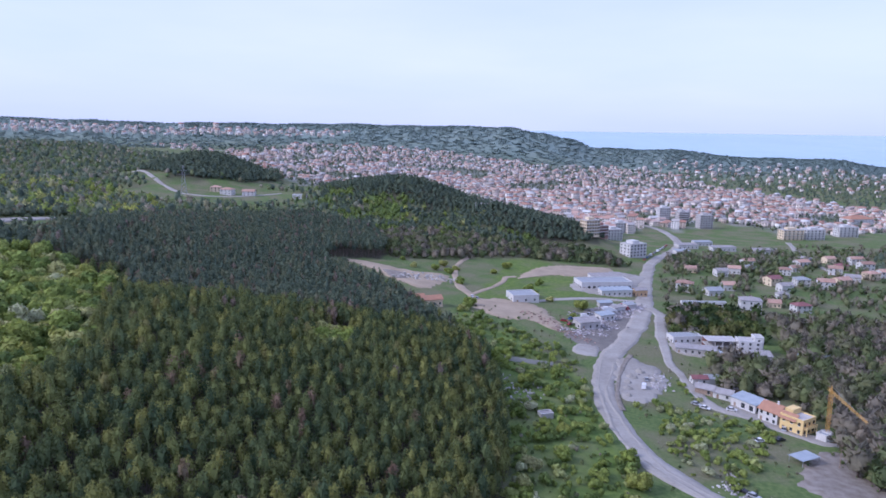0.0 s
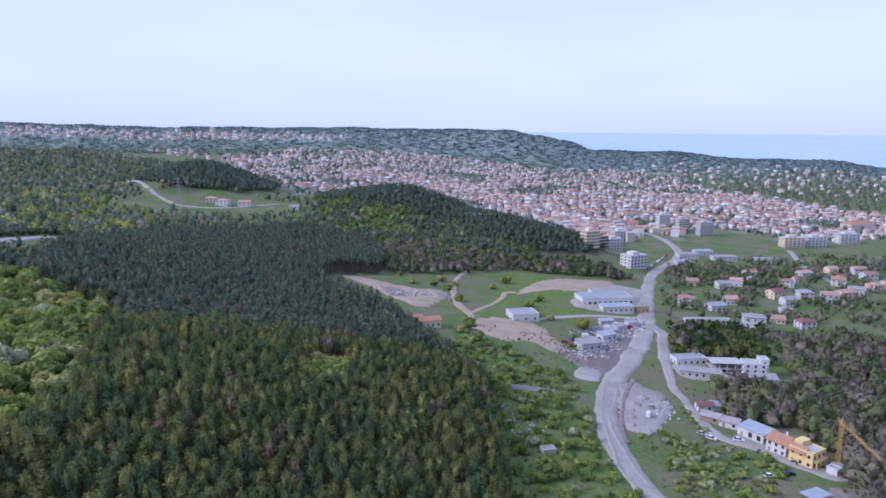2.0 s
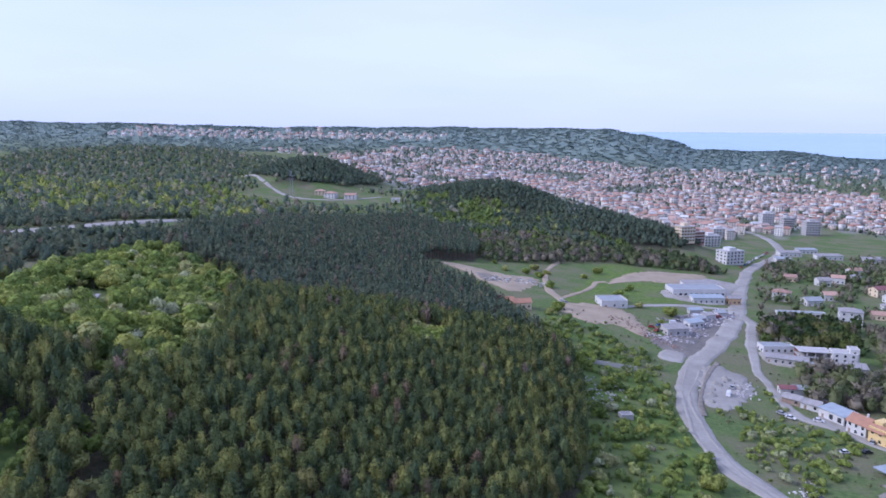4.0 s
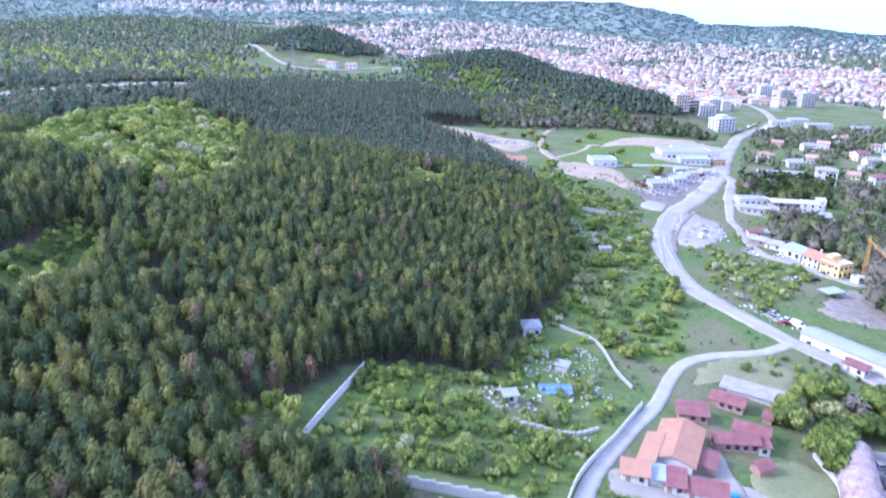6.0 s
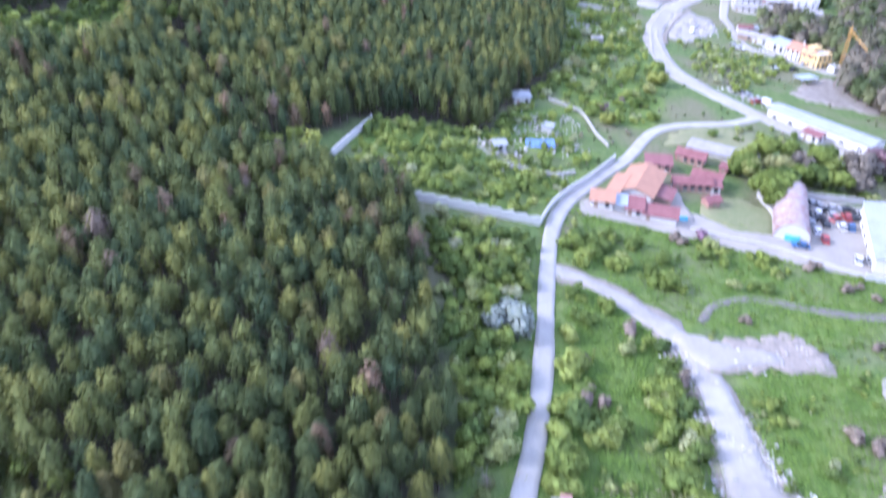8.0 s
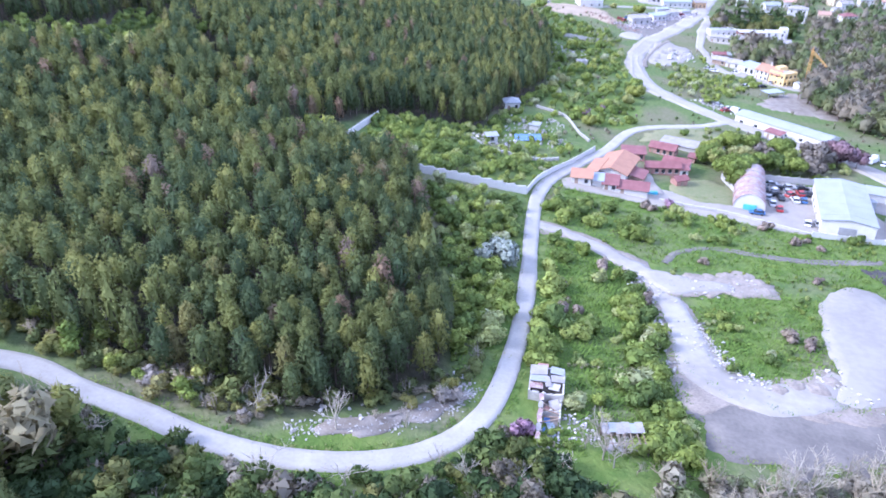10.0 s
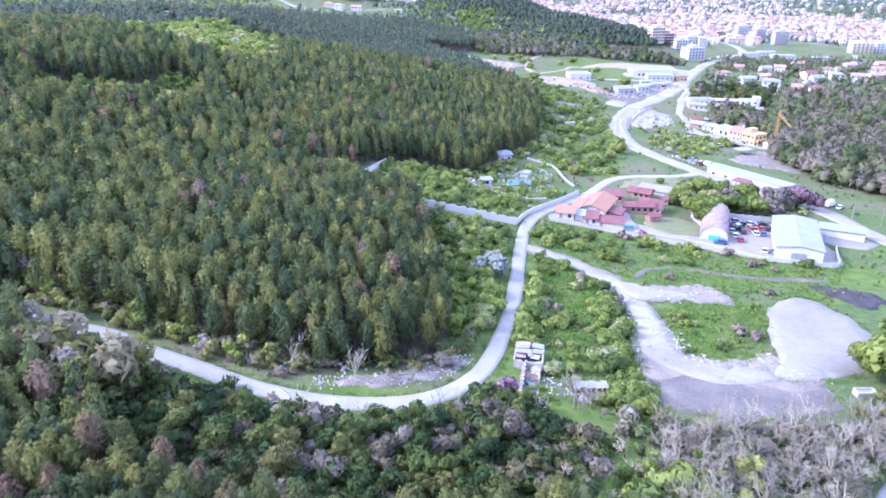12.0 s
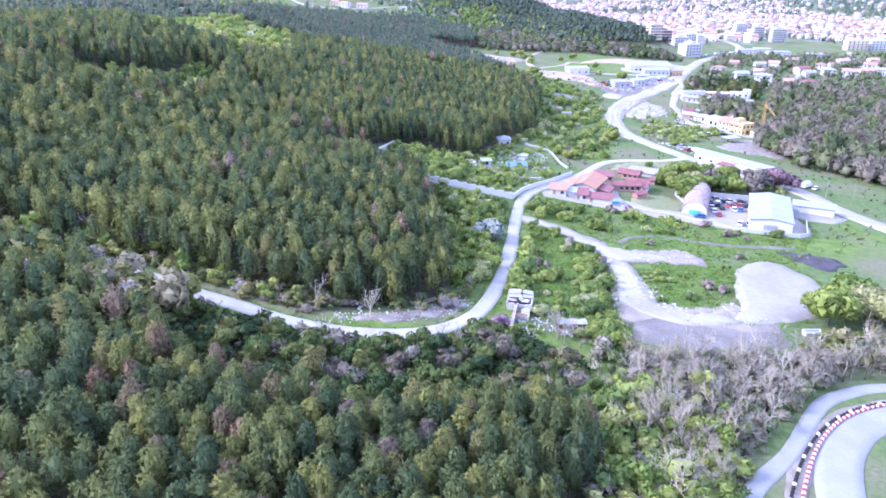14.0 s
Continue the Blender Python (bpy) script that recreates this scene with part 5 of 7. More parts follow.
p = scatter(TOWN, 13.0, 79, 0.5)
mass("town_trees", p, LOW, [hazed_mass, bark], "garden trees between the town's houses", "trees", 80, (0.45, 1.1), stems=False)
p = patchy(scatter([(150, 470), (200, 640), (250, 700), (420, 780), (560, 780), (520, 420), (420, 320), (300, 430), (205, 440)], 7.0, 81), 26.0, -0.02, 6.0)
mass("suburb_trees", free_ground(p, 3), CLUMPS, [thicket_mass, bark], "orchards and thickets among scattered houses", "trees", 82, (0.4, 1.05))
p = scatter([(196, 628), (212, 650), (242, 678), (313, 672), (326, 636), (284, 582), (232, 600)], 7.0, 83)
mass("roadside_wood", free_ground(p, 3), CLUMPS, [thicket_mass, bark], "grey and green thicket before the town", "trees", 84, (0.7, 1.2))

p = scatter([(-80, 660), (-30, 640), (60, 640), (96, 650), (50, 690), (30, 745), (-30, 765), (-80, 800), (-150, 840), (-140, 760)], 6.4, 87)
leafy = np.array([noise.noise(Vector((x / 34, y / 34, 1.5))) for x, y in p]) > 0.06
mass("knoll_broadleaf", p[leafy], CLUMPS, [leaf_mass, bark], "green trees at the foot of a wooded knoll", "trees", 88, (0.6, 1.1), 0.4 * np.random.default_rng(88).uniform(0, 1, leafy.sum()))
mass("knoll_slope_pines", p[~leafy], CLUMPS, [hazed_pine, bark], "dark pines over a knoll's near slope", "trees", 89, (0.7, 1.1), 0.7 * pine_tints(p[~leafy], 8), canopy=0.4)
p = scatter([(-120, 780), (-60, 680), (20, 650), (70, 660), (30, 750), (-30, 770)], 24.0, 89)
mass("knoll_mixed", p, CLUMPS, [bright_mass, bark], "yellow-green trees among the knoll's greener ones", "trees", 90, (0.8, 1.2))

# leafless trees and blossom
BARE = [bare_shape(300 + k, 6.5 + k) for k in range(5)]


def bare_tree(shape):
    root = tagged(new("leafless_tree"), "leafless pale grey tree with spreading branches", "tree", "leafless trees of the hollow")
    o = new("bare_crown", raw_mesh("bare_crown", *shape, None, [grey_bark]))
    o.parent = root
    return root


p = free_ground(np.concatenate([scatter([(-46, -48), (-58, -45), (-110, -40), (-110, -47), (-60, -52), (-46, -56)], 4.4, 99), scatter([(44, -44), (56, -34), (69, -28), (83, -21), (92, -21), (104, -24), (97, -32), (86, -37), (77, -46), (67, -62), (57, -76), (46, -84), (42, -60)], 4.0, 91), scatter([(-46, -30), (-60, -28), (-95, -26), (-95, -20), (-60, -24), (-44, -28)], 4.5, 92), scatter([(24, -34), (38, -32), (36, -42), (22, -40)], 5, 93)]), 0.2)
p = np.concatenate([p, [(31, -29.5), (29, -33), (34.5, -33.5), (-20, -37), (-8, -38), (2, -35), (-4, -48), (-14, -50), (8, -42), (12, -44), (-28, -38), (19, -44)]])
put_plants([bare_tree(s) for s in BARE], p[:290], 94, (0.7, 1.15))
for spot, shape, m, label in (((12.4, 22.5), bush_shape(400, 4.0, 4.4, 2200, 0.2, lobes=11), blossom_white, "wide shrub covered in white blossom"), ((19.6, -32.4), bush_shape(401, 1.8, 2.8, 260, 0.3), blossom_pink, "small tree in pink blossom beside a ruin"), ((38, 160), bush_shape(402, 2.2, 3.2, 240, 0.35), blossom_pink, "shrub in pink blossom on rough grass"),
                              ((45, 170), bush_shape(403, 1.8, 2.6, 200, 0.35), blossom_pink, "shrub in pink blossom on rough grass"), ((58, 76), bush_shape(404, 1.8, 2.2, 200, 0.35), blossom_pink, "low pinkish shrub on the bank")):
    put_plants([plant("flowering_shrub", shape, (m, bark), label, "shrub")], [spot], 95, (1.0, 1.01))
for spots_g, m, label in (([(86.7, 132), (90, 126), (97, 138), (93, 120), (83, 112), (84, 106), (80, 118), (78, 124)], bright_single, "yellow-green garden tree behind the yard"), ([(103, 130), (105, 119), (109, 138), (88, 117), (99, 122), (81.2, 102), (106.6, 128.4), (77.3, 120)], leaf_single, "green garden tree behind the yard"), ([(115, 130), (112, 120), (98, 129), (120, 134)], budding, "grey-brown tree just coming into leaf"), ([(126, 137), (131, 133), (123, 141)], purple_leaves, "dull purple-leaved tree by the road")):
    put_plants([plant("garden_tree", bush_shape(420 + len(spots_g) + k, 3.2, 6.5, 1500, 0.34, stemmed=1.2, lobes=8), (m, bark), label, "tree", "garden trees") for k in range(2)], spots_g, 98, (0.95, 1.4))
single_r = [(14, 470), (6, 505), (-4, 512), (12, 520), (-20, 515), (2, 530), (-30, 540), (18, 410), (16, 400), (12, 392), (22, 380), (88, 425), (60, 470), (40, 520), (52, 545), (70, 490), (25, 192), (41, 213), (51, 170), (57, 187), (39, 148), (56, 159), (36, 160), (62, 200), (30, 205), (34, 225), (44, 235), (30, 245), (48, 255), (36, 280), (20, 300), (30, 320), (52, 300), (58, 275), (78, 400), (62, 452), (70, 440)]
put_plants([plant("bush", bush_shape(460 + k, r=2.6 + 0.3 * k, h=3.8 + 0.5 * k, leaves=260, size=0.46, lobes=7), (bright_single, bark), "large rounded bright green bush on rough grass", "bush", "bushes by the gravel road") for k in range(3)], single_r, 218, (0.75, 1.2))
big = [bush_shape(410 + k, 4.0, 7.5, 2600, 0.36, stemmed=1.0, lobes=9) for k in range(2)]
put_plants([plant("broadleaf_tree", s, (bright_single, bark), "large rounded yellow-green tree at the lot's edge", "tree", "trees at the lot") for s in big], [(97, -6), (103, -2), (109, 1), (115, 5), (107, 7), (112, -4)], 96, (1.0, 1.3))


# ---- buildings and things ----
class Shape:
    """Gathers the faces of one mesh."""

    def __init__(self):
        self.v, self.f = [], []

    def add(self, verts, faces):
        n = len(self.v)
        self.v += [tuple(p) for p in verts]
        self.f += [tuple(i + n for i in q) for q in faces]
        return self

    def box(self, x0, x1, y0, y1, z0, z1):
        return self.add([(x0, y0, z0), (x1, y0, z0), (x1, y1, z0), (x0, y1, z0), (x0, y0, z1), (x1, y0, z1), (x1, y1, z1), (x0, y1, z1)],
                        [(3, 2, 1, 0), (4, 5, 6, 7), (0, 1, 5, 4), (1, 2, 6, 5), (2, 3, 7, 6), (3, 0, 4, 7)])

    def along(self, section, x0, x1):
        """A closed outline in y and z, drawn out along x."""
        n = len(section)
        v = [(x0, y, z) for y, z in section] + [(x1, y, z) for y, z in section]
        return self.add(v, [tuple(range(n))[::-1], tuple(range(n, 2 * n))] + [(i, (i + 1) % n, n + (i + 1) % n, n + i) for i in range(n)])

    def tube(self, a, b, r0, r1=None, n=6):
        a, b = Vector(a), Vector(b)
        d = (b - a).normalized()
        s = d.orthogonal().normalized()
        t = d.cross(s)
        r1 = r0 if r1 is None else r1
        ring = [q + (s * math.cos(k * 2 * math.pi / n) + t * math.sin(k * 2 * math.pi / n)) * r for q, r in ((a, r0), (b, r1)) for k in range(n)]
        return self.add(ring, [tuple(range(n))[::-1], tuple(range(n, 2 * n))] + [(i, (i + 1) % n, n + (i + 1) % n, n + i) for i in range(n)])

    def gable_walls(self, w, d, h, rise):
        return self.along([(-d / 2, -0.8), (d / 2, -0.8), (d / 2, h), (0, h + rise), (-d / 2, h)], -w / 2, w / 2)

    def gable_roof(self, w, d, h, rise, over=0.5, thick=0.22):
        k = rise / (d / 2)
        e = d / 2 + over
        z = h - over * k + 0.05
        return self.along([(-e, z), (0, h + rise + 0.05), (e, z), (e, z + thick), (0, h + rise + 0.05 + thick * 1.2), (-e, z + thick)], -w / 2 - over, w / 2 + over)

    def hip_roof(self, w, d, h, rise, over=0.5):
        a, b, r = w / 2 + over, d / 2 + over, max(0.02, (w - d) / 2)
        z = h
        v = [(-a, -b, z), (a, -b, z), (a, b, z), (-a, b, z), (-a, -b, z + 0.2), (a, -b, z + 0.2), (a, b, z + 0.2), (-a, b, z + 0.2), (-r, 0, z + 0.2 + rise), (r, 0, z + 0.2 + rise)]
        return self.add(v, [(3, 2, 1, 0), (0, 1, 5, 4), (1, 2, 6, 5), (2, 3, 7, 6), (3, 0, 4, 7), (4, 5, 9, 8), (6, 7, 8, 9), (5, 6, 9), (7, 4, 8)])

    def tris(self):
        return np.array(self.v), np.array([(q[0], q[i], q[i + 1]) for q in self.f for i in range(1, len(q) - 1)])


def part(name, shape, material, parent, label=""):
    ob = new(name, mesh_of(name, shape.v, shape.f, material))
    ob.parent = parent
    return tagged(ob, label) if label else ob


def thing(name, x, y, rot, label, category, group="", z=None):
    ob = tagged(new(name), label, category, group)
    ob.matrix_basis = pose(x, y, height(x, y) if z is None else z, 0, 0, rot)
    return ob


def lay_off(w, n, gap=2.6):
    n = n or max(1, int(w / gap))
    return [-w / 2 + w * (i + 0.5) / n for i in range(n)]


def windows(root, w, d, h, storeys, size=(1.1, 1.3), fronts="fbrl", counts=(0, 0), glass=None, framed=True, skip=()):
    """Framed panes on the walls, storey by storey."""
    tall = h / storeys
    for s in range(storeys):
        z0 = s * tall + min(0.9, tall * 0.3)
        for side in fronts:
            length = w if side in "fb" else d
            for i, u in enumerate(lay_off(length, counts[0] if side in "fb" else counts[1])):
                if (side, s, i) in skip:
                    continue
                a, b = u - size[0] / 2, u + size[0] / 2
                box = lambda sh, g, o0, o1, za, zb: {"f": lambda: sh.box(a - g, b + g, -d / 2 - o1, -d / 2 - o0, za, zb), "b": lambda: sh.box(a - g, b + g, d / 2 + o0, d / 2 + o1, za, zb), "r": lambda: sh.box(w / 2 + o0, w / 2 + o1, a - g, b + g, za, zb), "l": lambda: sh.box(-w / 2 - o1, -w / 2 - o0, a - g, b + g, za, zb)}[side]()
                pane = part("window", box(Shape(), 0, -0.1, 0.035, z0, z0 + size[1]), glass or dark_glass, root)
                if framed:
                    fr = Shape()
                    box(fr, 0.1, -0.05, 0.09, z0 - 0.12, z0)
                    part("window_sill", fr, white_frame, pane)


def house(x, y, rot, w, d, h, wall, roof, label, style="gable", rise=1.8, storeys=1, chimney=False, name="house", win=(0, 0), group="", framed=True, fronts="fbrl", over=0.5, door=True, category="house", size=(1.1, 1.3)):
    root = thing(name, x, y, rot, label, category, group)
    sh = Shape()
    if style == "gable":
        sh.gable_walls(w, d, h, rise)
        part("roof", Shape().gable_roof(w, d, h, rise, over), roof, root)
    elif style == "hip":
        sh.box(-w / 2, w / 2, -d / 2, d / 2, -0.8, h)
        part("roof", Shape().hip_roof(w, d, h, rise, over), roof, root)
    elif style == "mono":
        sh.along([(-d / 2, -0.8), (d / 2, -0.8), (d / 2, h + rise), (-d / 2, h)], -w / 2, w / 2)
        e, k = over, rise / d
        part("roof", Shape().along([(-d / 2 - e, h - e * k + 0.04), (d / 2 + e, h + rise + e * k + 0.04), (d / 2 + e, h + rise + e * k + 0.2), (-d / 2 - e, h - e * k + 0.2)], -w / 2 - e, w / 2 + e), roof, root)
    else:
        sh.box(-w / 2, w / 2, -d / 2, d / 2, -0.8, h)
        r = Shape().box(-w / 2 + 0.25, w / 2 - 0.25, -d / 2 + 0.25, d / 2 - 0.25, h, h + 0.08)
        part("roof", r, roof, root)
        p = Shape()
        for a in ((-w / 2 - 0.05, w / 2 + 0.05, -d / 2 - 0.05, -d / 2 + 0.25), (-w / 2 - 0.05, w / 2 + 0.05, d / 2 - 0.25, d / 2 + 0.05), (-w / 2 - 0.05, -w / 2 + 0.25, -d / 2 + 0.25, d / 2 - 0.25), (w / 2 - 0.25, w / 2 + 0.05, -d / 2 + 0.25, d / 2 - 0.25)):
            p.box(*a, h, h + 0.5)
        part("parapet", p, wall, root)
    part("wall", sh, wall, root)
    if win is not None:
        windows(root, w, d, h, storeys, size, fronts, win, framed=framed, skip=(("f", 0, 0),) if door else ())
    if door:
        u = lay_off(w, win[0] if win else 0)[0]
        part("door", Shape().box(u - 0.5, u + 0.5, -d / 2 - 0.05, -d / 2 + 0.05, 0, 2.05), timber, root)
    if chimney:
        c = Shape().box(-0.35 + w * 0.2, 0.35 + w * 0.2, -0.3, 0.3, h, h + rise + 1.3)
        c.box(-0.42 + w * 0.2, 0.42 + w * 0.2, -0.37, 0.37, h + rise + 1.3, h + rise + 1.45)
        part("chimney", c, white_plaster, root)
    return root


# the tiled house and its outbuildings by the lane
house(44.8, 97.6, 71, 16.0, 9.2, 3.6, white_plaster, terracotta, "white farmhouse with a wide terracotta tiled roof", rise=1.6, storeys=1, chimney=False, win=(5, 3), over=0.8)
house(33.4, 84.6, -6, 5.8, 3.8, 2.4, white_plaster, terracotta, "small white outbuilding with an orange tiled roof", "mono", rise=1.0, win=(2, 1), name="outbuilding", category="outbuilding")
house(38.2, 85.4, -6, 3.0, 4.4, 2.2, white_plaster, grey_roof, "small shed with a blue-grey sheet roof", "mono", rise=0.5, win=None, name="shed", category="shed", door=False)
house(42.0, 84.4, -8, 4.2, 5.4, 2.2, white_plaster, maroon_roof, "low annex with a maroon sheet roof", "mono", rise=0.9, win=(2, 1), name="annex", category="annex")
house(48.4, 82.6, -10, 8.6, 4.2, 2.1, white_plaster, maroon_roof, "low white shed with a maroon sheet roof", "mono", rise=0.8, win=None, name="shed", category="shed")
house(51.2, 94.6, 71, 7.0, 4.2, 2.3, timber, maroon_roof, "open lean-to with a maroon roof beside the farmhouse", "mono", rise=0.7, win=None, name="lean_to", category="shed", door=False)
house(38.2, 94.6, -109, 12.0, 3.4, 2.7, white_plaster, terracotta, "narrow side wing with terracotta tiles", "mono", rise=0.7, win=None, name="side_wing", category="annex", door=False)
house(60.2, 106.0, 3, 10.5, 4.8, 2.6, brick_wall, maroon_roof, "long red brick stable with a maroon roof", rise=1.0, win=(5, 1), name="stable", category="stable")
house(66.8, 105.6, 3, 2.6, 3.6, 2.6, white_plaster, maroon_roof, "small white end room of the stable", "mono", rise=0.5, win=(1, 1), name="outbuilding", category="outbuilding", door=False)
house(66.0, 112.0, -22, 8.2, 5.0, 2.6, white_plaster, maroon_roof, "white cottage with a maroon roof", rise=1.1, win=(3, 1), name="cottage", category="cottage")
house(63.8, 127.0, -25, 8.6, 5.6, 2.4, brick_wall, maroon_roof, "brick barn with a maroon sheet roof", rise=1.2, win=(4, 1), name="barn", category="barn")
house(74.6, 134.2, -26, 21.0, 5.6, 1.7, concrete, asbestos, "long low shed with a pale roof", "mono", rise=0.7, win=None, name="long_shed", category="shed")
house(64.2, 96.6, 28, 4.0, 3.2, 2.0, brick_wall, maroon_roof, "small garden shed with a maroon roof", rise=0.8, win=None, name="garden_shed", category="shed")
house(52.2, 117.4, -3, 7.4, 5.4, 2.4, brick_wall, maroon_roof, "brick outhouse with a faded red roof", "mono", rise=0.6, win=(3, 1), name="outhouse", category="shed")
house(72.8, 121.4, -24, 2.2, 3.4, 2.0, brick_wall, maroon_roof, "tiny brick outhouse with a dark red roof", "mono", rise=0.3, win=None, name="outhouse", category="shed")


def barrel_hall(x, y, rot, w, length, label):
    """A hall under a half-round roof of ribbed sheet."""
    root = thing("barrel_hall", x, y, rot, label, "hall")
    r, n = w / 2, 14
    arc = [(math.cos(math.pi * k / n) * r, 1.6 + math.sin(math.pi * k / n) * r * 0.95) for k in range(n + 1)]
    part("wall", Shape().along([(r - 0.12, -0.8)] + [(a * 0.97, b - 0.1) for a, b in arc] + [(-r + 0.12, -0.8)], -length / 2 + 0.2, length / 2 - 0.2), white_plaster, root)
    rng = np.random.default_rng(3)
    bays = 12
    for k in range(bays):
        x0 = -length / 2 + k * length / bays
        out = [(a * (1.0 + 0.012 * (k % 2)), b + 0.06 * (k % 2)) for a, b in arc]
        section = out + [(a * 0.97, b - 0.06) for a, b in arc][::-1]
        part("roof_panel", Shape().along(section, x0, x0 + length / bays - 0.02), rust_roof, root)
    part("door", Shape().box(-length / 2 - 0.02, -length / 2 + 0.15, -2.0, 1.6, 0, 2.6), pool_blue, root, "turquoise sheet door")
    for k in range(5):
        u = -length / 2 + 3 + k * 5.6
        part("roof_rib", Shape().along([(a * 1.02, b + 0.1) for a, b in arc] + [(a * 0.99, b) for a, b in arc][::-1], u, u + 0.25), white_roof, root)
    return root


barrel_hall(85.0, 94.5, 76, 9.0, 27, "long hall under a rusted half-round sheet roof")


def portal_hall(x, y, rot, w, d, h, rise, label, walls, roof, bays=8):
    """A broad hall with a roof of sheet bays; w runs along the ridge."""
    root = thing("hall", x, y, rot, label, "hall")
    part("wall", Shape().gable_walls(w, d, h, rise), walls, root)
    for k in range(bays):
        x0 = -w / 2 - 0.4 + k * (w + 0.8) / bays
        e, t = d / 2 + 0.4, 0.18 + 0.02 * (k % 2)
        z = h - 0.4 * rise / (d / 2)
        part("roof_panel", Shape().along([(-e, z + 0.04), (0, h + rise + 0.04), (e, z + 0.04), (e, z + t), (0, h + rise + t + 0.03), (-e, z + t)], x0, x0 + (w + 0.8) / bays - 0.03), roof, root)
    part("gate", Shape().box(-w / 2 - 0.06, -w / 2 + 0.05, -2.2, 2.2, 0, 3.6), steel_grey, root, "grey sheet gate")
    windows(root, w, d, h, 1, (1.6, 0.9), "fb", (6, 0), framed=False)
    return root


portal_hall(108.5, 84.5, 76, 31, 13.5, 5.0, 1.0, "large white hall with a pale sheet roof", white_plaster, white_roof)
portal_hall(116.5, 168.0, -50.5, 40, 8.5, 3.6, 1.1, "long white hall with a flat-pitched pale roof", white_plaster, white_roof, 14)
house(110.5, 160.0, -50, 6.5, 3.2, 2.6, white_plaster, maroon_roof, "small kiosk with a maroon roof at the hall", "mono", rise=0.5, win=(2, 1), name="kiosk", category="kiosk")
house(129.5, 101.5, -18, 14, 4.6, 3.0, white_plaster, white_roof, "long white shed beside the road", "mono", rise=0.6, win=None, name="white_shed", category="shed", door=False)


def tank(x, y):
    root = thing("water_tank", x, y, 0, "upright pale cylindrical tank behind a hall", "tank")
    part("vessel", Shape().tube((0, 0, -0.3), (0, 0, 4.0), 1.5, n=16), white_roof, root)
    part("lid", Shape().tube((0, 0, 4.0), (0, 0, 4.5), 1.55, 0.3, n=16), white_roof, root)


tank(119.0, 91.0)


# walls and fences
def panel_wall(points, height_m, name, label, panel=3.0, material=concrete, thick=0.22, cap=True, group=""):
    """A wall of panels that steps down the slope, each between posts."""
    c = curve_through(points, 0.5)
    root = thing(name, c[0][0], c[0][1], 0, label, "wall", group, z=0.0)
    ox, oy = c[0]
    seg = np.concatenate([[0], np.cumsum(np.linalg.norm(np.diff(c, axis=0), axis=1))])
    n = max(1, int(seg[-1] / panel))
    for k in range(n):
        a = np.array([np.interp(seg[-1] * k / n, seg, c[:, i]) for i in (0, 1)])
        b = np.array([np.interp(seg[-1] * (k + 1) / n, seg, c[:, i]) for i in (0, 1)])
        m = (a + b) / 2
        z = max(height(*a), height(*b), height(*m))
        ln, ang = np.linalg.norm(b - a), math.degrees(math.atan2(b[1] - a[1], b[0] - a[0]))
        p = part("panel", Shape().box(-ln / 2 + 0.12, ln / 2 - 0.12, -thick / 2, thick / 2, -1.2, height_m), material, root)
        p.matrix_basis = pose(m[0] - ox, m[1] - oy, z, 0, 0, ang)
        q = Shape().box(-0.17, 0.17, -0.17, 0.17, -1.2, height_m + 0.1)
        if cap:
            q.box(-0.22, 0.22, -0.22, 0.22, height_m + 0.1, height_m + 0.2)
        q = part("post", q, material, root)
        q.matrix_basis = pose(a[0] - ox, a[1] - oy, z, 0, 0, ang)
    return root


panel_wall([(-27, 61.0), (-16, 61.9), (-4.6, 63.1), (7, 64.5), (17.3, 65.5)], 2.0, "garden_wall", "stepped white rendered panel wall of a garden", 3.0, white_plaster, 0.3)
panel_wall([(-37, 67.5), (-35, 84), (-32.5, 104)], 1.9, "garden_wall", "pale rendered panel wall along the pinewood", 3.0, white_plaster, 0.3)
panel_wall([(17.3, 66.0), (20.5, 78.5), (25, 89), (30, 98.5), (35.5, 110), (39.5, 118.5)], 1.6, "garden_wall", "white panel wall along the lane", 2.6, white_plaster)
panel_wall([(18.6, 160), (29.6, 153.8), (34.5, 136), (38, 127.5)], 0.9, "rubble_wall", "low broken white stone wall in a garden", 1.6, rubble_mat, 0.6, False)
panel_wall([(92.5, 110), (101, 110.5), (110.5, 111)], 2.0, "yard_wall", "pale block wall at the back of the scrapyard", 3.0, concrete)
panel_wall([(95, 67), (105, 66.5), (115.5, 67.5), (118.5, 75), (122, 86)], 1.5, "yard_wall", "pale rendered wall round the hall's yard", 3.0, white_plaster)
panel_wall([(56, 79.5), (66, 77.5), (76, 76), (95, 67.5)], 0.8, "yard_wall", "low pale retaining wall of the yard", 3.0, concrete, 0.5, False)
panel_wall([(79.5, 107), (80.8, 94), (79.5, 86)], 1.6, "yard_wall", "pale wall beside the rusted hall", 3.0, concrete)
panel_wall([(7.5, 96.0), (12.2, 96.6), (16.5, 96.2), (21.2, 97.4), (26.8, 102.2)], 0.8, "rubble_wall", "low broken white wall across a garden", 1.8, rubble_mat, 0.6, False)
panel_wall([(30, 309.4), (42, 310.5), (52.7, 311.4)], 1.8, "concrete_wall", "pale concrete wall standing in scrub", 3.0)

# the hut and its garden
house(9.0, 151.5, 12, 5.6, 5.6, 3.0, white_plaster, white_roof, "small white hut with a pale pyramid roof", "hip", rise=1.5, win=(2, 2), name="hut", category="hut")


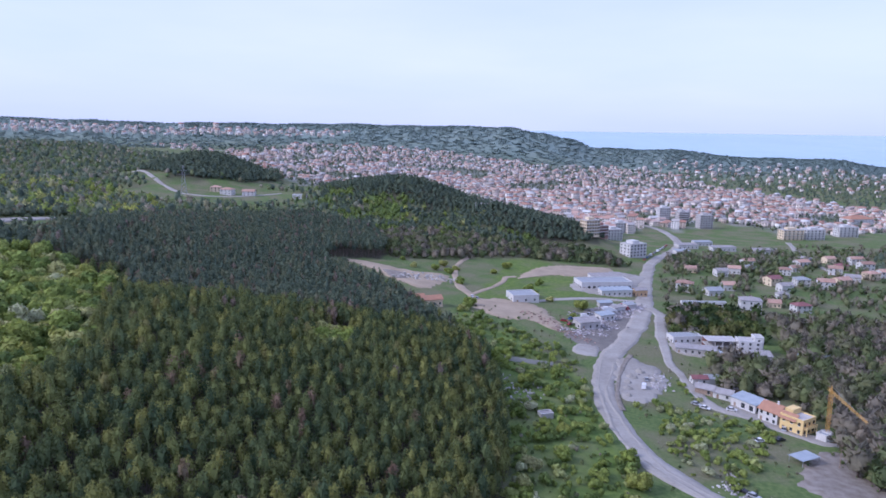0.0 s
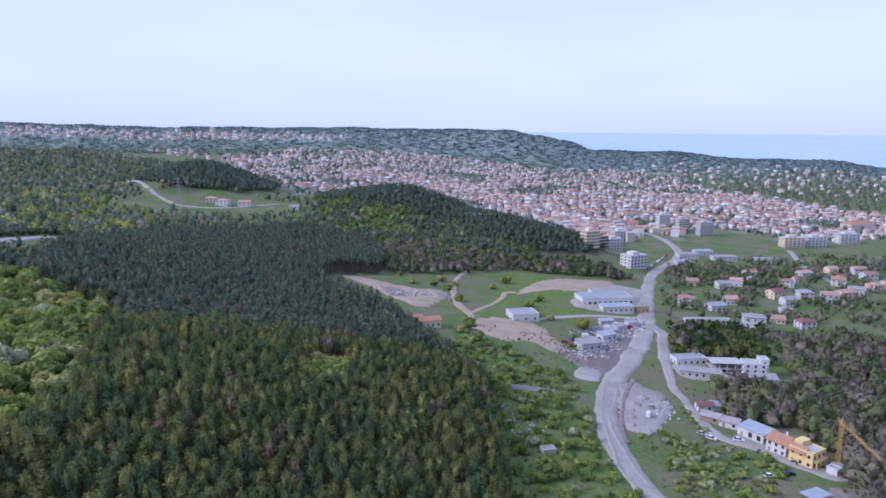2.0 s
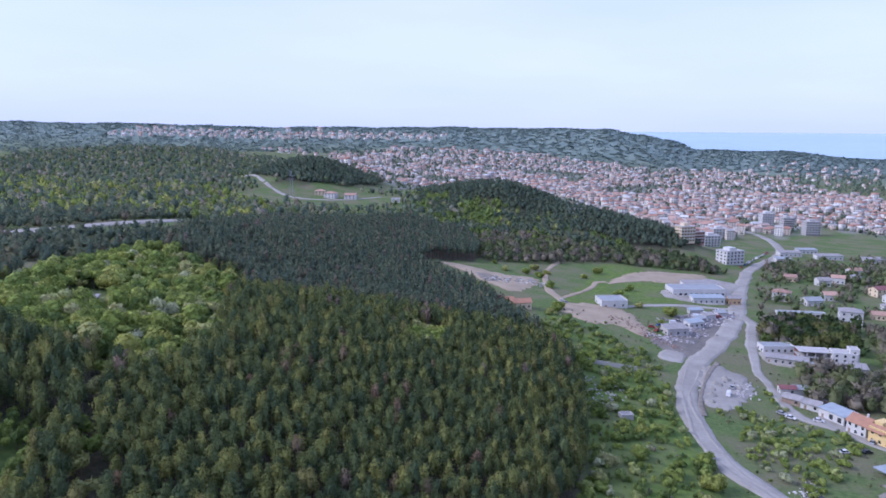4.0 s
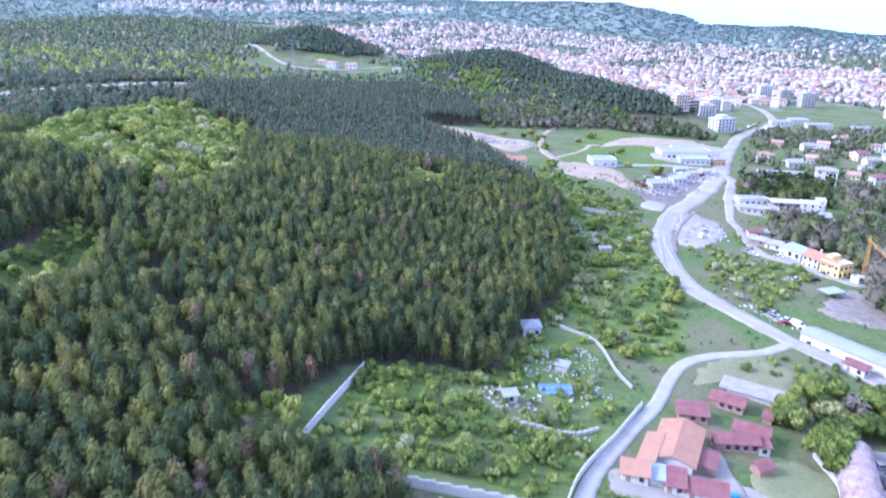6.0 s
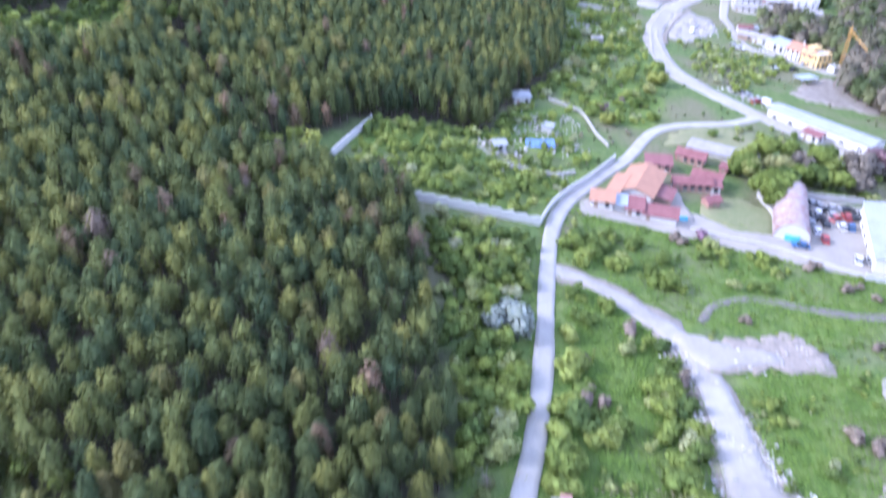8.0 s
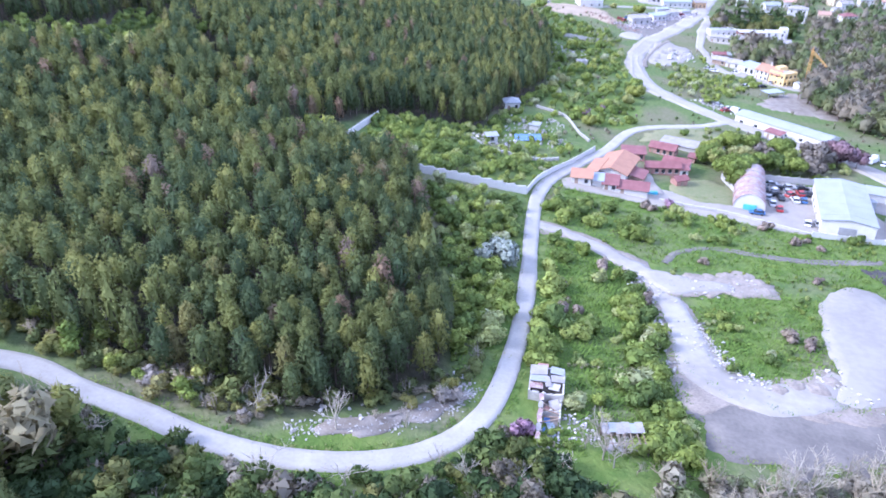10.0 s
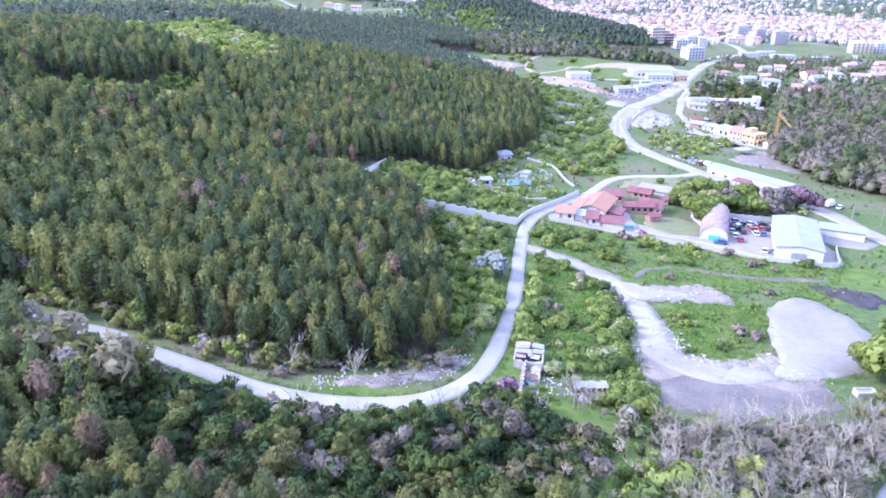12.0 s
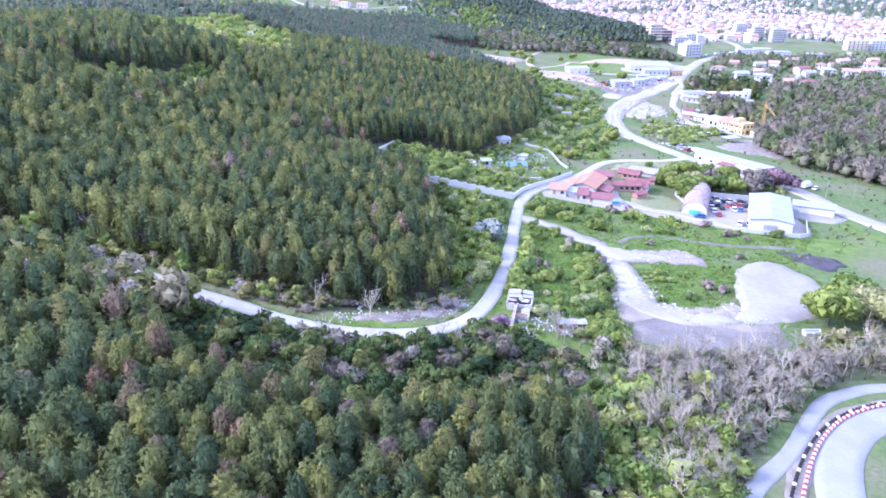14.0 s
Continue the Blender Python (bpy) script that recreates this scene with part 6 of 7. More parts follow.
def rubble(name, places, size, seed, label, material=None, each=8, category="rubble"):
    """Heaps of broken stone or scrap, as loose pieces."""
    rng = np.random.default_rng(seed)
    for x, y in places:
        sh = Shape()
        for _ in range(each):
            a, b, c = rng.uniform(0.2, 0.8, 3) * size
            px, py, t = rng.normal(0, size * 1.9), rng.normal(0, size * 1.9), rng.uniform(0, 3.1)
            z = height(x + px, y + py) - height(x, y)
            co, si = math.cos(t), math.sin(t)
            q = Shape().box(-a / 2, a / 2, -b / 2, b / 2, z - 0.2, z + c * 0.7)
            tilt = rng.normal(0, 0.15, len(q.v))
            sh.add([(u * co - v * si + px + tl * a, u * si + v * co + py, w + 0.3 * tl) for (u, v, w), tl in zip(q.v, tilt)], q.f)
        ob = new(name, mesh_of(name, sh.v, sh.f, material or rubble_mat))
        ob.matrix_basis = pose(x, y, height(x, y))
        tagged(ob, label, category, kind="stuff")


rubble("rubble_heap", [(2, 104), (8, 116), (12, 110), (20, 118), (16, 136), (22, 134), (9, 126), (6, 121), (4, 111.7), (23.4, 114.5), (18.2, 128), (26.4, 144), (6.5, 92), (21.3, 96.6), (14, 133), (28, 138), (12, 140), (25, 122)], 1.0, 4, "heap of pale stones and planks in the grass")
rubble("scrap_heap", [(0.4, 108), (1.8, 112), (10.4, 103.3)], 1.2, 5, "heap of dark scrap in the garden", junk_mat, 14)
rubble("rubble_heap", [(55.4, -0.8), (58.6, -6.5), (62, -9), (70.1, 30.3), (64, 29), (57, 26), (42.8, 26.7), (46, 25), (75.7, -4), (80, -8), (52, 3), (48, 19), (44.5, -6), (45.5, 8)], 0.9, 6, "heap of broken pale stone beside the track", None, 22)
rubble("rubble_heap", [(-10, -34), (-4, -33.5), (2, -30), (6, -26), (10, -21), (8, -24)], 0.8, 7, "pale boulders on the bank above the lane", None, 10)
rubble("rubble_heap", [(28.5, 260.8), (34.8, 266.5), (42.2, 278.9), (30, 272), (38, 271), (26, 285)], 1.3, 8, "heap of dumped pale rubble in scrub", None, 14)
rubble("rubble_heap", [(-20, 478), (-10, 486), (-2, 482), (-28, 474), (-12, 476), (2, 477)], 2.6, 29, "pale broken rock below a cut bank", None, 16)
rubble("scrap_heap", [(100, 312), (103, 308), (98, 305), (104, 317), (101, 302)], 1.3, 9, "stacked building material in a gravel yard", junk_mat, 14)


def blue_array(x, y, rot):
    root = thing("panel_frame", x, y, rot, "row of blue panels on a low frame in the garden", "panels")
    for i in range(6):
        for j in range(2):
            p = part("panel", Shape().box(-0.72, 0.72, -0.9, 0.9, -0.03, 0.03), blue_sheet, root)
            p.matrix_basis = pose(-3.8 + i * 1.52, -0.95 + j * 1.75, 0.75 + j * 0.55, 18)
    for i in range(4):
        part("leg", Shape().tube((-4 + i * 2.6, 0.6, -0.4), (-4 + i * 2.6, 0.6, 1.2), 0.05), steel_grey, root)
        part("leg", Shape().tube((-4 + i * 2.6, -1.4, -0.4), (-4 + i * 2.6, -1.4, 0.6), 0.05), steel_grey, root)


blue_array(16.4, 117.0, 8)
rubble("rubble_heap", [(15.1, 130.2), (19.6, 129.7), (24.6, 144.6), (25.9, 122.7), (29.0, 121.0), (20, 131), (-0.9, 105.5), (3.4, 103), (13, 139), (16, 142)], 0.9, 71, "white slabs and stones lying in a garden", rubble_mat, 16)
house(4.6, 106.5, 20, 3.4, 2.6, 2.2, white_plaster, white_roof, "small white cabin in a garden", "mono", rise=0.3, win=(1, 1), name="cabin", category="cabin", door=False)
house(18.5, 131.0, -20, 3.4, 2.4, 1.9, white_plaster, white_roof, "small pale tool shed in the garden", "mono", rise=0.3, win=None, name="tool_shed", category="shed", door=False)


# the ruin by the lane
def broken_wall(x0, x1, y0, y1, z, seed, bite=0.9):
    """A rubble wall whose top has crumbled unevenly."""
    rng, lengthwise = np.random.default_rng(seed), x1 - x0 > y1 - y0
    a, b, c, d = (x0, x1, y0, y1) if lengthwise else (y0, y1, x0, x1)
    top = []
    for u in np.arange(b, a + 0.2, -0.55):
        h = z - bite * rng.uniform(0, 1) ** 1.6
        top += [(u, h), (u - 0.35, h + 0.1 * rng.uniform(-1, 1))]
    top.append((a, z - 0.3 * bite))
    sh = Shape().along([(a, -0.8), (b, -0.8)] + top, c, d)
    sh.v = [(u, v, w) for v, u, w in sh.v] if lengthwise else sh.v
    return sh


def sheet_on(root, name, x, y, z, w, d, rx, ry, rz, material, label=""):
    ob = part(name, Shape().box(-w / 2, w / 2, -d / 2, d / 2, -0.04, 0.04), material, root, label)
    ob.matrix_basis = pose(x, y, z, rx, ry, rz)


def ruin(x, y, rot):
    """A block under failing roof sheets, with the roofless walls of a long wing behind."""
    root = thing("ruined_house", x, y, rot, "ruined house with patched sheet roof and roofless wing", "ruin")
    part("floor", Shape().box(-2.9, 2.9, 1.4, 8.0, -0.8, 0.12), dirt, root)
    part("wing_floor", Shape().box(-0.5, 2.3, -9.2, 1.4, -0.8, 0.1), dirt, root, "earth floor strewn with debris")
    for k, w in enumerate(((-2.9, -2.6, 1.4, 8.0, 2.2), (2.6, 2.9, 1.4, 8.0, 2.1), (-2.6, 2.6, 7.7, 8.0, 2.2), (-2.6, 2.6, 1.4, 1.7, 2.0), (-0.8, -0.5, -9.2, 1.4, 1.8), (2.3, 2.6, -3.4, 1.4, 1.5), (2.3, 2.6, -9.2, -5.6, 0.7), (-0.5, 2.3, -2.0, -1.75, 1.5), (-0.5, 2.3, -9.45, -9.2, 0.8))):
        part("wall", broken_wall(*w, 500 + k, 0.35 if k < 4 else 0.9), rubble_mat, root)
    for q in ((-1.5, 6.7, 2.45, 2.9, 2.4, 3, -4, 2, asbestos), (-1.4, 4.7, 2.3, 2.7, 2.0, -5, -3, -3, white_roof), (-1.7, 2.9, 2.15, 2.2, 1.8, -7, 4, 5, rust_roof), (1.6, 6.9, 2.4, 2.3, 1.7, 4, 5, -4, white_roof), (1.7, 5.0, 2.2, 2.2, 1.9, -3, 6, 6, asbestos), (1.3, 3.0, 2.1, 1.7, 2.0, -6, 2, -8, concrete), (0.1, 3.9, 2.36, 1.0, 2.6, 2, 0, 12, asbestos)):
        sheet_on(root, "roof_sheet", *q)
    for k in range(6):
        sheet_on(root, "wall_cap", -0.65, -8.4 + 1.75 * k, 1.75 + 0.1 * (k % 3), 0.75, 1.5, 4 * (k % 2), 5 - 3 * (k % 3), 6 * (k % 3) - 5, (rust_roof, asbestos, rust_roof)[k % 3])
    for k in range(4):
        b = part("beam", Shape().box(-1.5, 1.5, -0.08, 0.08, -0.08, 0.08), timber, root)
        b.matrix_basis = pose(0.9, -0.9 - 1.1 * k, 1.0 + 0.2 * (k % 2), 0, 14 - 9 * k, 11 * (k - 2))
    sheet_on(root, "fallen_sheet", 1.5, -0.2, 1.0, 1.6, 1.9, 18, -12, 14, asbestos)
    sheet_on(root, "fallen_sheet", 0.4, -1.0, 0.7, 1.1, 1.3, -14, 10, -22, brick_wall, "fallen red sheet")
    for k, (u, v, w) in enumerate(((0.5, -3.2, 1.0), (1.2, -4.4, 1.2), (0.4, -5.5, 0.9), (1.3, -6.4, 1.1))):
        sheet_on(root, "tarpaulin", u, v, 0.3 + 0.06 * (k % 2), w, 1.25, 6 * (k % 2) - 3, 8 - 5 * k, 19 * k, blue_sheet if k % 2 == 0 else grey_roof)
    sheet_on(root, "board", 0.9, -8.2, 0.25, 2.3, 1.2, 2, 3, 2, timber)
    part("water_box", broken_wall(-1.6, -0.1, 8.1, 9.3, 1.7, 520, 0.15), rust_roof, root, "rusty brown lean-to box")
    part("box_lid", Shape().box(-1.75, 0.05, 8.02, 9.4, 1.72, 1.8), brick_wall, root)


def earth_heap(x, y, r, h, seed, label, material=None):
    """A mound of tipped earth with an uneven crest."""
    sh, n, rings = Shape(), 16, 6
    v = []
    for k in range(rings + 1):
        f = k / rings
        for i in range(n):
            a = i * 2 * math.pi / n
            q = r * f * (1 + 0.3 * noise.noise(Vector((math.cos(a) * 1.3, math.sin(a) * 1.3, seed))))
            px, py = q * math.cos(a), q * math.sin(a)
            z = h * (1 - f ** 1.2) * (0.75 + 1.1 * noise.noise(Vector((px * 0.9, py * 0.9, seed)))) if k < rings else -0.3
            v.append((px, py, z + height(x + px, y + py) - height(x, y) + 0.2))
    sh.add(v, [(k * n + i, (k + 1) * n + i, (k + 1) * n + (i + 1) % n, k * n + (i + 1) % n) for k in range(rings) for i in range(n)])
    ob = new("mound", mesh_of("mound", sh.v, sh.f, material or spoil, True))
    ob.matrix_basis = pose(x, y, height(x, y))
    tagged(ob, label, "mound", "heaps on the tip")


for i, (x, y, r) in enumerate([(72, 33, 2.2), (69, 36, 2.6), (65, 35, 2.0), (61, 33, 1.8), (73.5, 30.5, 1.7), (67, 32, 1.5), (57, 31, 1.6), (68, -6.5, 1.6), (72, -7, 1.9), (64.5, -9, 1.4), (75.5, -4, 1.5)]):
    earth_heap(x, y, r * 1.3, 0.2 * r, i * 1.7, "tipped mound of pale pinkish earth")
for i, (x, y, r) in enumerate([(84, 297, 2.5), (90, 312, 3.0), (96, 320, 2.6), (86, 305, 2.0), (99, 310, 2.4), (82, 288, 1.8)]):
    earth_heap(x, y, r, 0.55 * r, 40 + i * 1.3, "pale pile of dumped gravel beside the road", white_fill)
rubble("rubble_heap", [(54.3, 6), (54.8, 2), (56.5, -3), (57.5, -5), (60, -8), (53.6, 10)], 0.55, 33, "broken white stones tipped along the track", None, 40)
rubble("rubble_heap", [(-8.6, -37.2), (-2.4, -35.4), (2.6, -33), (8.8, -27.8), (5.2, -30.4), (-5.5, -36.8), (0, -35), (9.5, -24), (4, -32), (7, -29), (-11, -38.4), (-14, -39.4), (11, -25)], 0.45, 34, "pale stones on the bank above the lane", None, 44)
ruin(22.9, -25.0, -3)
rubble("scrap_heap", [(26.6, -25.6), (27.4, -29.5), (26.5, -27.0), (28.4, -28.0), (23.8, -31.6), (24.2, -26.6), (29.4, -27), (28.2, -30.6), (30.2, -30.2)], 0.55, 10, "scrap and sacks beside the ruin", junk_mat, 12)


def shelter(x, y, rot, w, d, label):
    """A pole shed: half its roof is left, the rest open over stacked timber."""
    root = thing("open_shed", x, y, rot, label, "shed")
    for sx in (-1, 0, 1):
        for sy in (-1, 1):
            part("post", Shape().box(sx * w / 2 - 0.1 - sx * 0.15, sx * w / 2 + 0.1 - sx * 0.15, sy * d / 2 - 0.1, sy * d / 2 + 0.1, -0.5, 2.2 if sy > 0 else 1.9), timber, root)
    n = 6
    for k in range(n):
        sheet_on(root, "roof_sheet", -w / 2 + (k + 0.5) * w / n, d / 4 + 0.15 * (k % 2), 2.3 + 0.04 * (k % 2), w / n + 0.12, d / 2 + 0.35 - 0.3 * (k % 3 == 1), 5, 0, 1.5 * (k % 3 - 1), (asbestos, white_roof, asbestos)[k % 3])
    for k in range(7):
        b = part("rafter", Shape().box(-0.06, 0.06, -d / 2 - 0.3, d / 2, -0.06, 0.06), timber, root)
        b.matrix_basis = pose(-w / 2 + 0.2 + k * (w - 0.4) / 6, 0, 2.05, 4, 0, 3 * (k % 3 - 1))
    part("back_wall", Shape().box(-w / 2, w / 2, d / 2 - 0.2, d / 2 - 0.1, -0.5, 2.1), timber, root)
    for k in range(9):
        sheet_on(root, "stacked_board", -w / 2 + 0.6 + k * (w - 1.2) / 8, -d / 4 + 0.3 * (k % 3 - 1), 0.35 + 0.22 * (k % 3), 0.5 + 0.2 * (k % 2), d / 2.2, 8 * (k % 2), 6 * (k % 3 - 1), 31 * (k % 5) - 50, (timber, asbestos, white_plaster, concrete)[k % 4])
    rail = Shape().tube((-w / 2, -d / 2, 1.95), (w / 2, -d / 2, 1.95), 0.07)
    part("front_rail", rail, timber, root)


shelter(34.8, -30.6, 7, 6.4, 3.8, "open timber shed with half a grey roof over boards")
house(90.5, -14.0, 8, 4.0, 2.0, 1.0, concrete, white_roof, "low white concrete block at the lot", "flat", win=None, name="concrete_block", category="block", door=False)
house(40.0, 248.5, 15, 5.0, 3.6, 1.5, concrete, asbestos, "low concrete bunker in grass", "flat", win=None, name="bunker", category="bunker", door=False)

# the yellow house and its neighbours
villa = house(142.4, 262.6, -58, 9.6, 8.6, 6.2, yellow_plaster, concrete, "two-storey yellow house with a roof terrace and red tiled skirt", "flat", storeys=2, win=(3, 3))
part("skirt_roof", Shape().along([(-5.2, 5.0), (-2.4, 7.3), (-2.4, 7.5), (-5.2, 5.2)], -5.3, 2.0), terracotta, villa, "red tiled skirt roof")
part("stair_head", Shape().box(-4.6, -1.2, -1.6, 3.8, 6.2, 8.4), yellow_plaster, villa)
part("balcony", Shape().box(4.8, 6.2, -3.6, 3.6, 3.0, 3.2).box(6.05, 6.2, -3.6, 3.6, 3.2, 4.1).box(5.8, 6.1, -3.5, -3.2, 0, 3.0).box(5.8, 6.1, 3.2, 3.5, 0, 3.0), yellow_plaster, villa)
house(137.6, 272.4, -58, 8.4, 8.4, 5.0, white_plaster, terracotta, "white house wing with red tiles and a tall chimney", rise=2.4, storeys=2, chimney=True, win=(3, 2), name="house_wing", category="house")
house(132.8, 285.2, -60, 12.0, 7.4, 4.0, white_plaster, grey_roof, "white garage with a blue-grey sheet roof", "mono", rise=0.9, storeys=1, win=(3, 2), name="garage", category="garage", size=(1.8, 2.2))
house(147.8, 253.0, -58, 4.0, 3.4, 2.6, white_plaster, white_roof, "small white hut beside the yellow house", "flat", win=None, name="hut", category="hut", door=False)
house(121.0, 312.0, 0, 7.0, 4.5, 3.0, white_plaster, maroon_roof, "small shed with a bright red roof", rise=0.9, win=(2, 1), name="shed", category="shed")
house(128.0, 313.0, 0, 6.5, 4.0, 2.8, white_plaster, white_roof, "low white shed beside a red roof", "mono", rise=0.5, win=None, name="shed", category="shed", door=False)
house(120.0, 300.5, -35, 8.0, 5.0, 2.8, timber, asbestos, "weathered cottage with a dark roof", rise=1.4, win=(2, 1), name="cottage", category="cottage")
house(126.5, 296.0, -35, 8.0, 5.5, 2.8, white_plaster, asbestos, "grey-roofed cottage beside the lane", rise=1.4, win=(2, 1), name="cottage", category="cottage")
house(134.0, 303.0, -30, 5.0, 4.0, 2.6, timber, asbestos, "dark timber shed among trees", rise=1.0, win=None, name="shed", category="shed")


def crane(x, y, base, jib_to, top=17.0):
    """A slim lattice tower crane with a drooping jib."""
    root = thing("tower_crane", x, y, 0, "slim yellow tower crane with a drooping jib", "crane")
    mast = Shape()
    for sx in (-0.5, 0.5):
        for sy in (-0.5, 0.5):
            mast.tube((sx, sy, -0.3), (sx, sy, top), 0.10, n=4)
    for k in range(11):
        z0, z1 = k * top / 11, (k + 1) * top / 11
        for a, b in (((-0.7, -0.7), (0.7, -0.7)), ((0.7, -0.7), (0.7, 0.7)), ((0.7, 0.7), (-0.5, 0.5)), ((-0.5, 0.5), (-0.7, -0.7))):
            mast.tube((*a, z0), (*b, z1), 0.06, n=3)
    part("mast", mast, crane_yellow, root)
    d = Vector((jib_to[0] - x, jib_to[1] - y, 0))
    e = d.normalized()
    s = Vector((-e.y, e.x, 0)) * 0.45
    jib, n = Shape(), 14
    a, b = Vector((0, 0, top + 0.4)) - e * 3, Vector((0, 0, top + 0.4)) + d + Vector((0, 0, -1.0))
    up = Vector((0, 0, 0.9))
    for o in (s, -s, up):
        jib.tube(a + o, b + o * 0.6, 0.09, n=4)
    for k in range(n):
        p, q = a.lerp(b, k / n), a.lerp(b, (k + 1) / n)
        jib.tube(p + s, q + up, 0.07, n=3)
        jib.tube(p - s, q + up, 0.07, n=3)
        jib.tube(p + s, q - s, 0.07, n=3)
    part("jib", jib, crane_yellow, root)
    part("tower_head", Shape().tube((0, 0, top), (0, 0, top + 3.0), 0.5, 0.15, n=4), crane_yellow, root)
    part("tie_rod", Shape().tube((0, 0, top + 2.9), tuple(a.lerp(b, 0.7) + up), 0.06, n=3), steel_grey, root)
    part("ballast", Shape().box(-1.6, 1.6, -1.6, 1.6, -0.4, 1.2), concrete, root, "concrete ballast blocks")


crane(153.0, 260.0, 0, (150.5, 232.0))

# the compound with the unfinished frame
def frame_building(x, y, rot, w, d, storeys, label, fill):
    root = thing("unfinished_building", x, y, rot, label, "building")
    for s in range(storeys + 1):
        part("slab", Shape().box(-w / 2, w / 2, -d / 2, d / 2, s * 3.0 - (0.8 if s == 0 else 0.28), s * 3.0), concrete, root)
    for s in range(storeys):
        for u in lay_off(w + 4, int(w / 4) + 1):
            for v in (-d / 2 + 0.3, d / 2 - 0.3):
                u2 = max(-w / 2 + 0.25, min(w / 2 - 0.25, u))
                part("column", Shape().box(u2 - 0.2, u2 + 0.2, v - 0.2, v + 0.2, s * 3.0, s * 3.0 + 2.75), concrete, root)
        part("back_wall", Shape().box(-w / 2 + 0.1, w / 2 - 0.1, d / 2 - 0.6, d / 2 - 0.55, s * 3, s * 3 + 2.72), brick_wall if fill else concrete, root)
    return root


frame_building(150.0, 362.0, -3, 16, 10, 2, "unfinished concrete frame building, open fronts", True)
house(163.0, 357.0, -8, 11.5, 8.5, 7.5, white_plaster, concrete, "white three-storey box house, flat roof", "flat", storeys=3, win=(3, 2))
house(168.0, 357.5, -8, 4.5, 7.0, 9.5, white_plaster, concrete, "white stair tower of a box house", "flat", storeys=3, win=(1, 1), name="stair_tower", category="tower", door=False)
house(165.0, 345.0, -10, 9.0, 7.0, 4.0, concrete, asbestos, "low rendered house below the white block", "mono", rise=0.8, win=(3, 2), name="cottage", category="cottage")
house(134.0, 352.5, -18, 20.0, 6.0, 3.2, concrete, asbestos, "long grey workshop with a flat-pitched roof", "mono", rise=0.6, win=(6, 1), name="workshop", category="workshop")
house(149.5, 345.5, -8, 10.0, 6.0, 3.2, concrete, grey_roof, "workshop with a pale blue sheet roof", "mono", rise=0.6, win=(3, 1), name="workshop", category="workshop")
house(134.5, 372.0, 8, 17.0, 8.0, 3.6, white_plaster, white_roof, "low white store with a pale roof", "flat", win=(5, 2), name="store", category="store")
house(192.0, 345.0, 5, 17.0, 8.0, 4.2, white_plaster, grey_roof, "long white house among trees", "mono", rise=0.9, win=(5, 2))

# sheds, factory and scrapyard beyond
house(52.5, 438.0, 12, 17.0, 15.0, 4.4, white_plaster, white_roof, "white box shed with a pale flat roof", "flat", win=(3, 2), name="white_shed", category="shed")
house(119.0, 504.0, 8, 38.0, 18.0, 5.0, white_plaster, white_roof, "long low white factory building", "flat", storeys=1, win=(10, 4), name="factory", category="factory", size=(2.0, 1.6))
house(122.0, 478.0, 8, 22.0, 8.0, 4.0, white_plaster, grey_roof, "grey-roofed wing of the factory", "mono", rise=0.8, win=(6, 2), name="factory_wing", category="factory")
house(140.0, 481.0, 10, 9.0, 6.0, 4.5, orange_plaster, asbestos, "small orange house by the road", "gable", rise=1.2, storeys=1, win=(3, 2))
house(127.0, 526.0, 8, 26.0, 11.0, 4.5, white_plaster, asbestos, "pale workshop behind the factory", "mono", rise=0.9, win=(6, 2), name="workshop", category="workshop")
house(83.0, 384.0, 20, 13.0, 8.0, 4.0, concrete, asbestos, "grey scrapyard shed with an open front", "mono", rise=0.9, win=(3, 2), name="scrapyard_shed", category="shed")
house(98.0, 405.0, 25, 10.0, 6.0, 3.5, white_plaster, grey_roof, "pale shed in the scrapyard", "mono", rise=0.6, win=(3, 1), name="scrapyard_shed", category="shed")
for i, (x, y, w, d, r) in enumerate([(104, 418, 7, 5, 30), (112, 430, 8, 5, 25), (106, 440, 9, 4, 15), (122, 440, 7, 5, 22)]):
    house(x, y, r, w, d, 2.8, (concrete, white_plaster)[i % 2], (white_roof, asbestos, grey_roof)[i % 3], "small workshop shed among scrapped cars", "mono", rise=0.5, win=None, name="workshop_shed", category="shed", group="scrapyard sheds", door=False)
house(-6.0, 398.0, 20, 13.0, 7.0, 4.0, cream_plaster, terracotta, "cream house with an orange roof at the wood's edge", rise=1.8, win=(4, 2))
house(-14.0, 404.0, 10, 8.0, 6.0, 3.2, white_plaster, terracotta, "white cottage with a tiled roof", rise=1.4, win=(2, 1), name="cottage", category="cottage")
house(177.0, 459.0, 0, 30.0, 4.0, 3.2, white_plaster, grey_roof, "long low shed with a dark window band", "flat", win=(10, 1), name="long_shed", category="shed", size=(2.2, 1.2))

